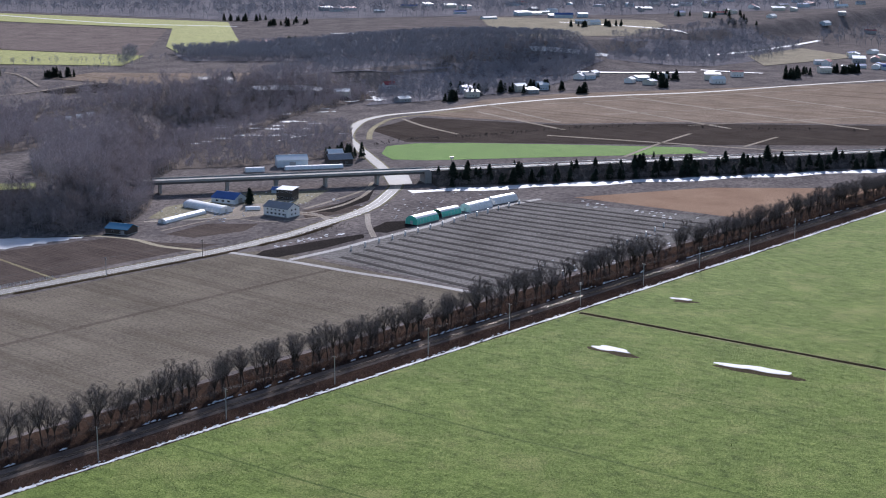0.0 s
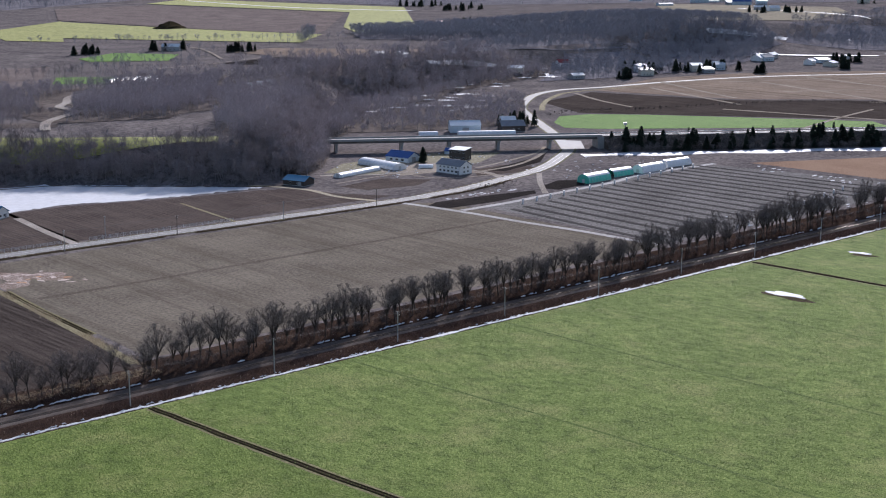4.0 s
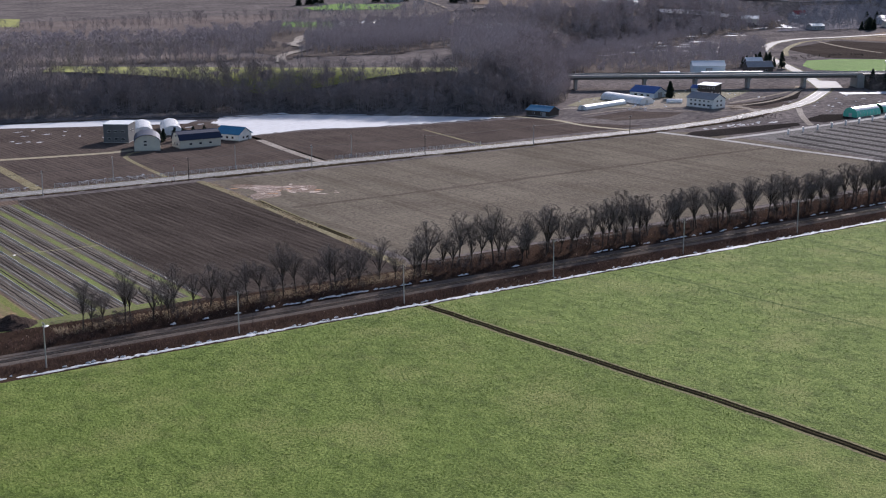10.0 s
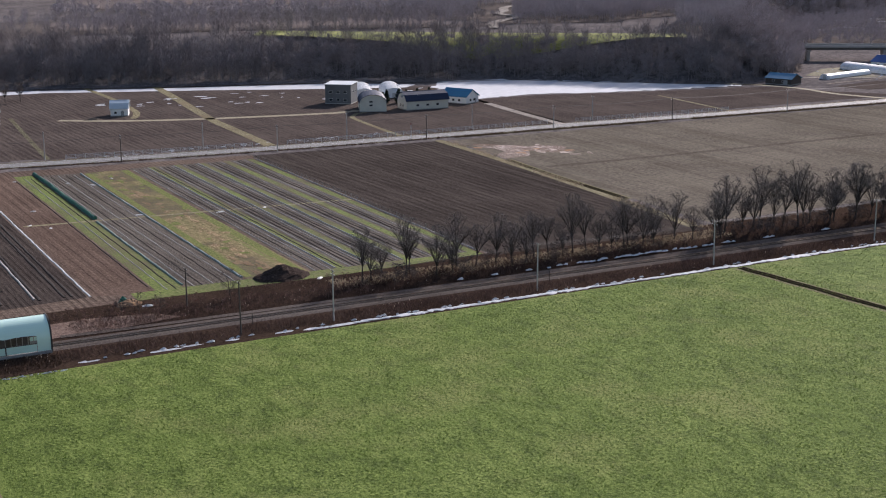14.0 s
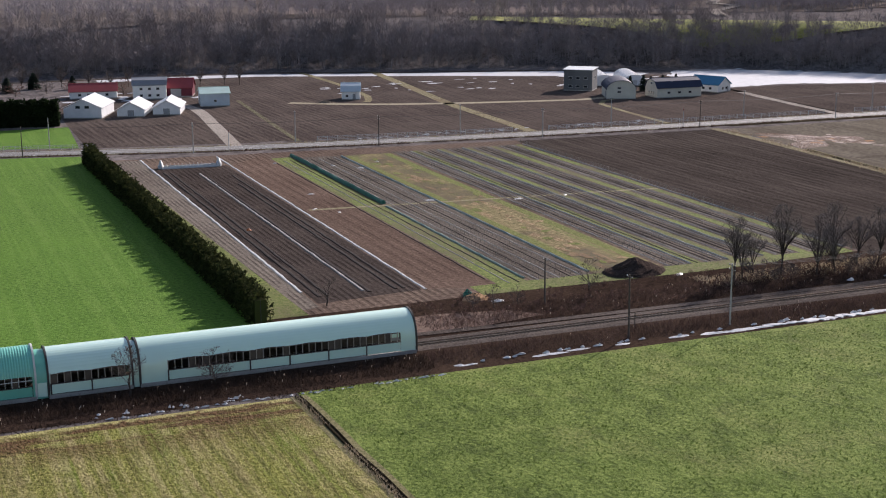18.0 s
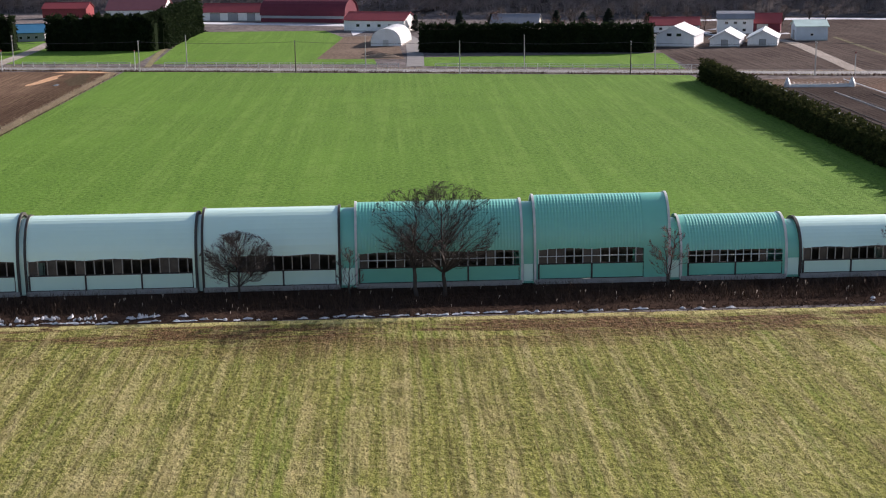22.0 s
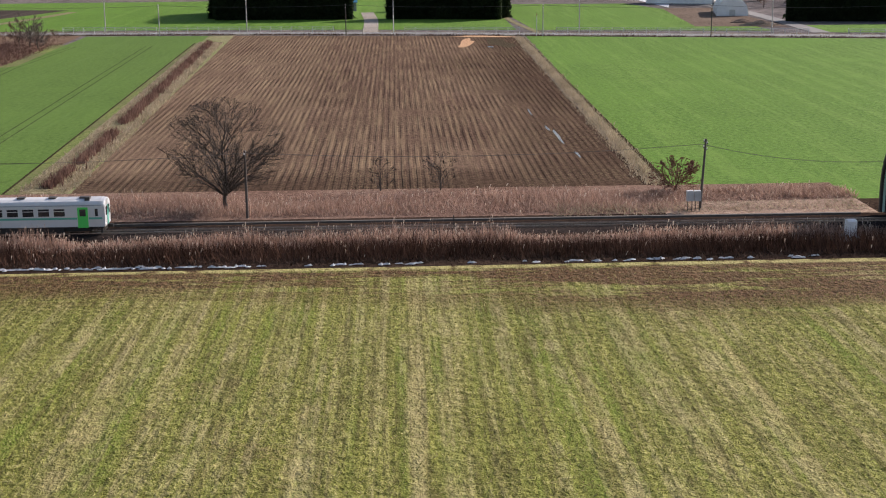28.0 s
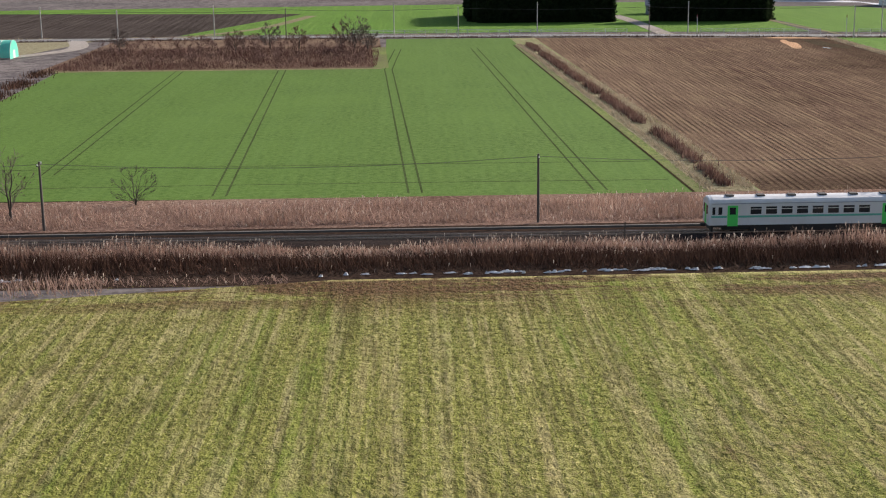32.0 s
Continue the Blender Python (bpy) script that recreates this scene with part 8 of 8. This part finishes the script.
field([(760, 440), (728, 372), (780, 305), (860, 205), (1000, 50), (1180, -60), (1120, 90), (960, 290), (890, 350), (850, 470)], 0.04, M_DARK, "dark paddy field in the valley")
field([(862, 478), (900, 352), (970, 295), (1130, 92), (1800, -150), (2000, 150), (1429, 325), (1100, 500), (1000, 520)], 0.04, M_PADDY, "tan harvested paddy fields in the valley")
for path, w in ((((918, 460), (891, 391), (867, 328)), 4.5), (((830, 317), (852, 237), (877, 148), (900, 111)), 5), (((1042, 432), (1002, 328), (966, 234)), 5),
                (((1119, 435), (1073, 279), (1036, 149)), 5.5), (((1222, 352), (1160, 187)), 5), (((774, 209), (850, 228), (916, 241)), 3), (((878, 173), (944, 181)), 3),
                (((833, 472), (806, 422), (788, 372)), 3.6), (((969, 490), (935, 425), (905, 360)), 4.5), (((1010, 455), (1330, 330)), 3), (((980, 365), (1180, 270)), 3), (((960, 270), (1130, 185)), 3)):
    setting("field_path", strip(smooth_path(path, 15), w, 0.11), M_DRY, "pale dry path between paddy fields", "path")
setting("field_path", strip(smooth_path([(718, 400), (754, 433), (796, 462), (839, 480), (918, 474)], 10), 4.5, 0.115), M_VERGE, "grassy path round a dark field", "path")
setting("concrete_apron", flat([(577.5, 248.5), (589.5, 240), (613, 265), (604.5, 279)], 0.125), M_DECK, "pale concrete paving below the highway bridge", "paving")
scatter("valley_hedge", [(x + rng.normal(0, 2.0), y + rng.normal(0, 2.0)) for x, y in smooth_path([(694, 373), (742, 372), (770, 353), (856, 330), (927, 292), (971, 218), (1017, 149)], 1.5)], BRUSH, M_TWIG_D, "low dark brush along a valley ditch", scale=(0.3, 0.6))
# tree rows and brush bands across the terrace
for path, spread, step, temps, size, label in ((((230, 705), (269, 701), (326, 680), (398, 695), (484, 683)), 9, 2.2, WOODS, (0.6, 1.0), "row of bare trees across the terrace"),
                                               (((150, 536), (167, 532), (233, 530), (297, 511), (350, 466)), 5, 1.2, BRUSH, (0.7, 1.3), "band of dark brush across the terrace"),
                                               (((140, 470), (203, 444), (258, 424)), 6, 1.8, BRUSH + WOODS[:2], (0.7, 1.1), "band of bare brush on the terrace")):
    scatter("terrace_row", [(x + rng.normal(0, spread), y + rng.normal(0, spread)) for x, y in smooth_path(path, step)], temps, M_WOOD, label, scale=size)
terrain_field([(260, 887), (309, 836), (282, 751), (236, 797)], 0.5, M_OLIVE, "yellow-green field on the terrace")
# plateau fields
terrain_field([(192, 424), (285, 352), (366, 300), (376, 314), (300, 372), (206, 452)], 0.35, M_OLIVE, "yellow-green grass strip on the terrace edge", 12)
terrain_field([(130, 585), (345, 492), (300, 450), (110, 520)], 0.3, M_PLOUGH, "brown field on the terrace")
terrain_field([(550, 786), (556, 818), (611, 854), (652, 805), (609, 753)], 0.4, M_GREEN, "green field on the plateau")
terrain_field([(440, 636), (464, 678), (503, 650), (474, 611)], 0.4, M_GREEN, "green field on the plateau")
terrain_field([(702, 790), (762, 812), (826, 735), (880, 690), (822, 640), (748, 674), (716, 716)], 0.4, M_PADDY, "pinkish brown field on the plateau")
terrain_field([(633, 700), (708, 722), (718, 680), (672, 652), (634, 676)], 0.42, M_BLACK, "dark ploughed field on the plateau")
terrain_field([(722, 680), (747, 670), (765, 655), (700, 634), (674, 650)], 0.42, M_DARK, "dark ploughed field on the plateau")
for path in (((632, 704), (709, 727), (722, 682), (770, 655)), ((719, 682), (672, 650), (634, 672)), ((560, 690), (632, 704)), ((690, 905), (702, 850), (655, 738)), ((560, 600), (620, 640), (700, 632))):
    setting("field_path", strip(smooth_path(path, 10), 3.0, 0.6, hz), M_DRY, "pale dry path between plateau fields", "path")
terrain_field([(150, 700), (200, 820), (500, 760), (420, 620), (330, 600)], 0.4, M_PLOUGH, "brown field on the plateau")
terrain_field([(660, 1063), (791, 1322), (852, 1093), (913, 929), (824, 850)], 0.6, M_OLIVE, "yellow-green field on the plateau")
terrain_field([(600, 1060), (640, 1200), (800, 1330), (665, 1060), (640, 1010)], 0.5, M_OLIVE, "yellow-green field on the plateau")
terrain_field([(805, 1349), (927, 1600), (1095, 1625), (1211, 1269), (960, 985), (915, 940), (856, 1100)], 0.6, M_PLOUGH, "brown ploughed field on the plateau")
terrain_field([(1120, 1668), (1263, 1781), (1381, 1337), (1120, 1010), (1035, 935), (960, 930), (1010, 1015), (1225, 1275)], 0.7, M_OLIVE, "yellow-green field on the rise")
terrain_field([(1450, 830), (1600, 1000), (1775, 1164), (1900, 900), (1785, 805), (1562, 725)], 0.6, M_TAN, "grey-green far field on the rise")
terrain_field([(1560, 520), (1700, 620), (1900, 640), (1800, 500)], 0.6, M_TAN, "tan far field in the valley")
for path in (((1229, 1727), (1238, 1434), (1321, 1246)), ((1750, 978), (1735, 832), (1698, 718)), ((1269, 668), (1391, 664), (1568, 668)), ((1633, 646), (1759, 646), (1910, 662), (2043, 681)), ((1316, 1047), (1373, 958)),
             ((1274, 606), (1404, 527)), ((1434, 537), (1455, 466)), ((785, 605), (873, 617), (932, 608), (912, 575))):
    setting("snow_line", strip(smooth_path(path, 20), 7, 0.8, hz), M_SNOW, "line of snow along a far field edge", "snow")
setting("plateau_track", strip(smooth_path([(316, 397), (330, 425), (342, 440), (372, 470), (376, 499), (392, 520), (409, 548), (440, 570)], 6), 6, 0.7, hz), M_GRAVEL, "pale gravel track up the terrace", "track")
setting("plateau_track", strip(smooth_path([(463, 475), (502, 479), (586, 508), (640, 515)], 8), 5, 0.5, hz), M_GRAVEL, "pale track through the wood", "track")

for i in range(5):
    tunnel_house("small white plastic tunnel on the terrace", 483 + 8.5 * i, 624 - 1.5 * i, 50, 30, 4.5, 2.4, M_VINYL, "terrace tunnels")
# ---- far woods ----
HILL = [(905, 850), (960, 940), (1060, 910), (1180, 850), (1300, 790), (1400, 700), (1380, 640), (1260, 600), (1130, 640), (1000, 745)]
wood(HILL, 4200, FAR, "bare wood covering a low hill", (0.7, 1.05), M_WOOD_HAZE, "hill_wood")
wood([(880, 560), (1000, 640), (1100, 645), (1270, 590), (1100, 545), (980, 545)], 520, FAR, "bare wood at the hill foot", (0.6, 1.0), M_WOOD_HAZE, "valley_wood")
wood([(900, 655), (830, 640), (880, 700), (1000, 735), (1110, 650), (1000, 645)], 420, FAR, "bare wood at the hill foot", (0.5, 0.8), M_WOOD_HAZE, "valley_wood")
wood([(1400, 650), (1500, 715), (1900, 760), (1950, 660), (1700, 575), (1500, 560)], 800, FAR, "far bare wood in the valley", (0.7, 1.1), M_WOOD_HAZE, "far_wood")
wood([(1300, 1850), (1420, 1380), (1800, 1190), (2000, 1030), (2500, 850), (3400, 1400), (2600, 2600), (1500, 2500)], 4200, FAR, "far bare woods towards the horizon", (1.0, 1.9), M_WOOD_HAZE, "far_wood")
wood([(500, 1500), (900, 1640), (1280, 1860), (1500, 2600), (700, 2400)], 1500, FAR, "far bare woods towards the horizon", (1.0, 1.8), M_WOOD_HAZE, "far_wood")
scatter("far_wood", fill([(1900, 250), (2000, 700), (3000, 800), (3000, 200)], 700), FAR, M_WOOD_HAZE, "far bare woods in the valley", scale=(1.0, 1.7))
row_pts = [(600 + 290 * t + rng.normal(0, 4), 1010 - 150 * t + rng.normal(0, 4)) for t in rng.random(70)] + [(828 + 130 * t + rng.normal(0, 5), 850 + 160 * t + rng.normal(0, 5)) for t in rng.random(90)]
scatter("tree_row", row_pts, FAR, M_WOOD_HAZE, "row of bare trees between plateau fields", scale=(0.5, 0.8))
scatter("tree_row", fill([(480, 690), (560, 800), (700, 860), (840, 840), (690, 800), (600, 690)], 110), FAR, M_WOOD_HAZE, "scattered bare trees between plateau fields", scale=(0.4, 0.7))
patch_rng = random.Random(63)
for i, (x, y) in enumerate(((779, 576), (834, 577), (717, 495), (690, 518), (675, 480), (623, 485), (932, 600), (895, 590), (706, 448), (760, 520), (660, 455), (800, 545)) * 4):
    blot(x + patch_rng.gauss(0, 16), y + patch_rng.gauss(0, 14), patch_rng.uniform(2, 9), patch_rng.uniform(1.5, 4), 0.45, M_SNOW, "patch of old snow among bare brush", "snow_patch", "snow", 820 + i, patch_rng.uniform(-60, 0), "", 0.1)
heap("earth_mound", 838, 1130, 26, 16, 9, M_DITCH, "dark earth mound on a plateau field", "mound", 400, 20)
for cx, cy, n, r_ in ((712, 795, 9, 14), (585, 860, 8, 14), (668, 850, 7, 16), (1300, 505, 10, 16), (1050, 560, 16, 40), (1090, 530, 12, 40), (1540, 400, 12, 25), (1470, 430, 8, 30), (785, 640, 7, 14), (1425, 412, 9, 14), (1537, 396, 8, 14), (1120, 489, 5, 8), (1230, 462, 5, 8), (964, 535, 10, 16), (1400, 1230, 14, 50), (1720, 880, 14, 60), (1940, 760, 14, 70), (2100, 900, 12, 80), (1100, 900, 10, 30), (1430, 1350, 12, 40)):
    for _ in range(n):
        plant_conifer(cx + hr.uniform(-r_, r_), cy + hr.uniform(-r_ / 2, r_ / 2), hr.uniform(7, 12), hr.uniform(1.2, 1.9), "far conifers", "dark conifer beside far farms")
# ---- far houses ----
hw_ = [M_WALL_W, M_WALL_C, M_WALL_G, M_WALL_B]
hr_ = [M_ROOF_L, M_ROOF_G, M_ROOF_L, M_ROOF_B, M_ROOF_R, M_ROOF_L]
spots = [(775, 631), (766, 651), (670, 849), (1036, 569), (977, 622), (1089, 545), (1272, 581), (1279, 520), (1310, 512), (1345, 470), (1079, 911), (1120, 540), (1240, 575), (1520, 420), (1560, 410), (1620, 420), (1400, 470), (900, 610), (930, 560), (1247, 571), (1248, 516), (1247, 490), (1309, 518), (1354, 476), (1311, 444), (1012, 544), (1084, 526), (2222, 1229), (2372, 982), (2331, 873), (2326, 777), (1864, 1139), (2099, 796), (1807, 515), (2290, 706), (2205, 750)]
spots += [(hr.uniform(1700, 2700), hr.uniform(850, 1500)) for _ in range(60)] + [(hr.uniform(1560, 1950), hr.uniform(380, 520)) for _ in range(16)]
for i, (x, y) in enumerate(spots):
    far_ = x > 1650
    w = hr.uniform(12, 30) if far_ else hr.uniform(11, 18)
    building("house", hr.choice(("far pale house below the hills", "far farmhouse with a pale roof")) if far_ else "farmhouse far across the valley", "house", x, y, hr.uniform(-60, 30), w, hr.uniform(8, 13), hr.uniform(3, 6.5), hr.uniform(1.5, 3.2), hw_[i % 4], hr_[i % 6], hr.choice(("gable", "gable", "mono")), win("s", 3, w * 0.7, 1.2), group="far houses")
for i, (x, y) in enumerate(((529, 522), (541, 527), (553, 531), (565, 535))):
    building("hive_shed", "small white box shed on the terrace", "shed", x, y, -30, 4, 3, 2.6, 0.6, M_WALL_W, M_WALL_W, "gable", group="white box sheds")
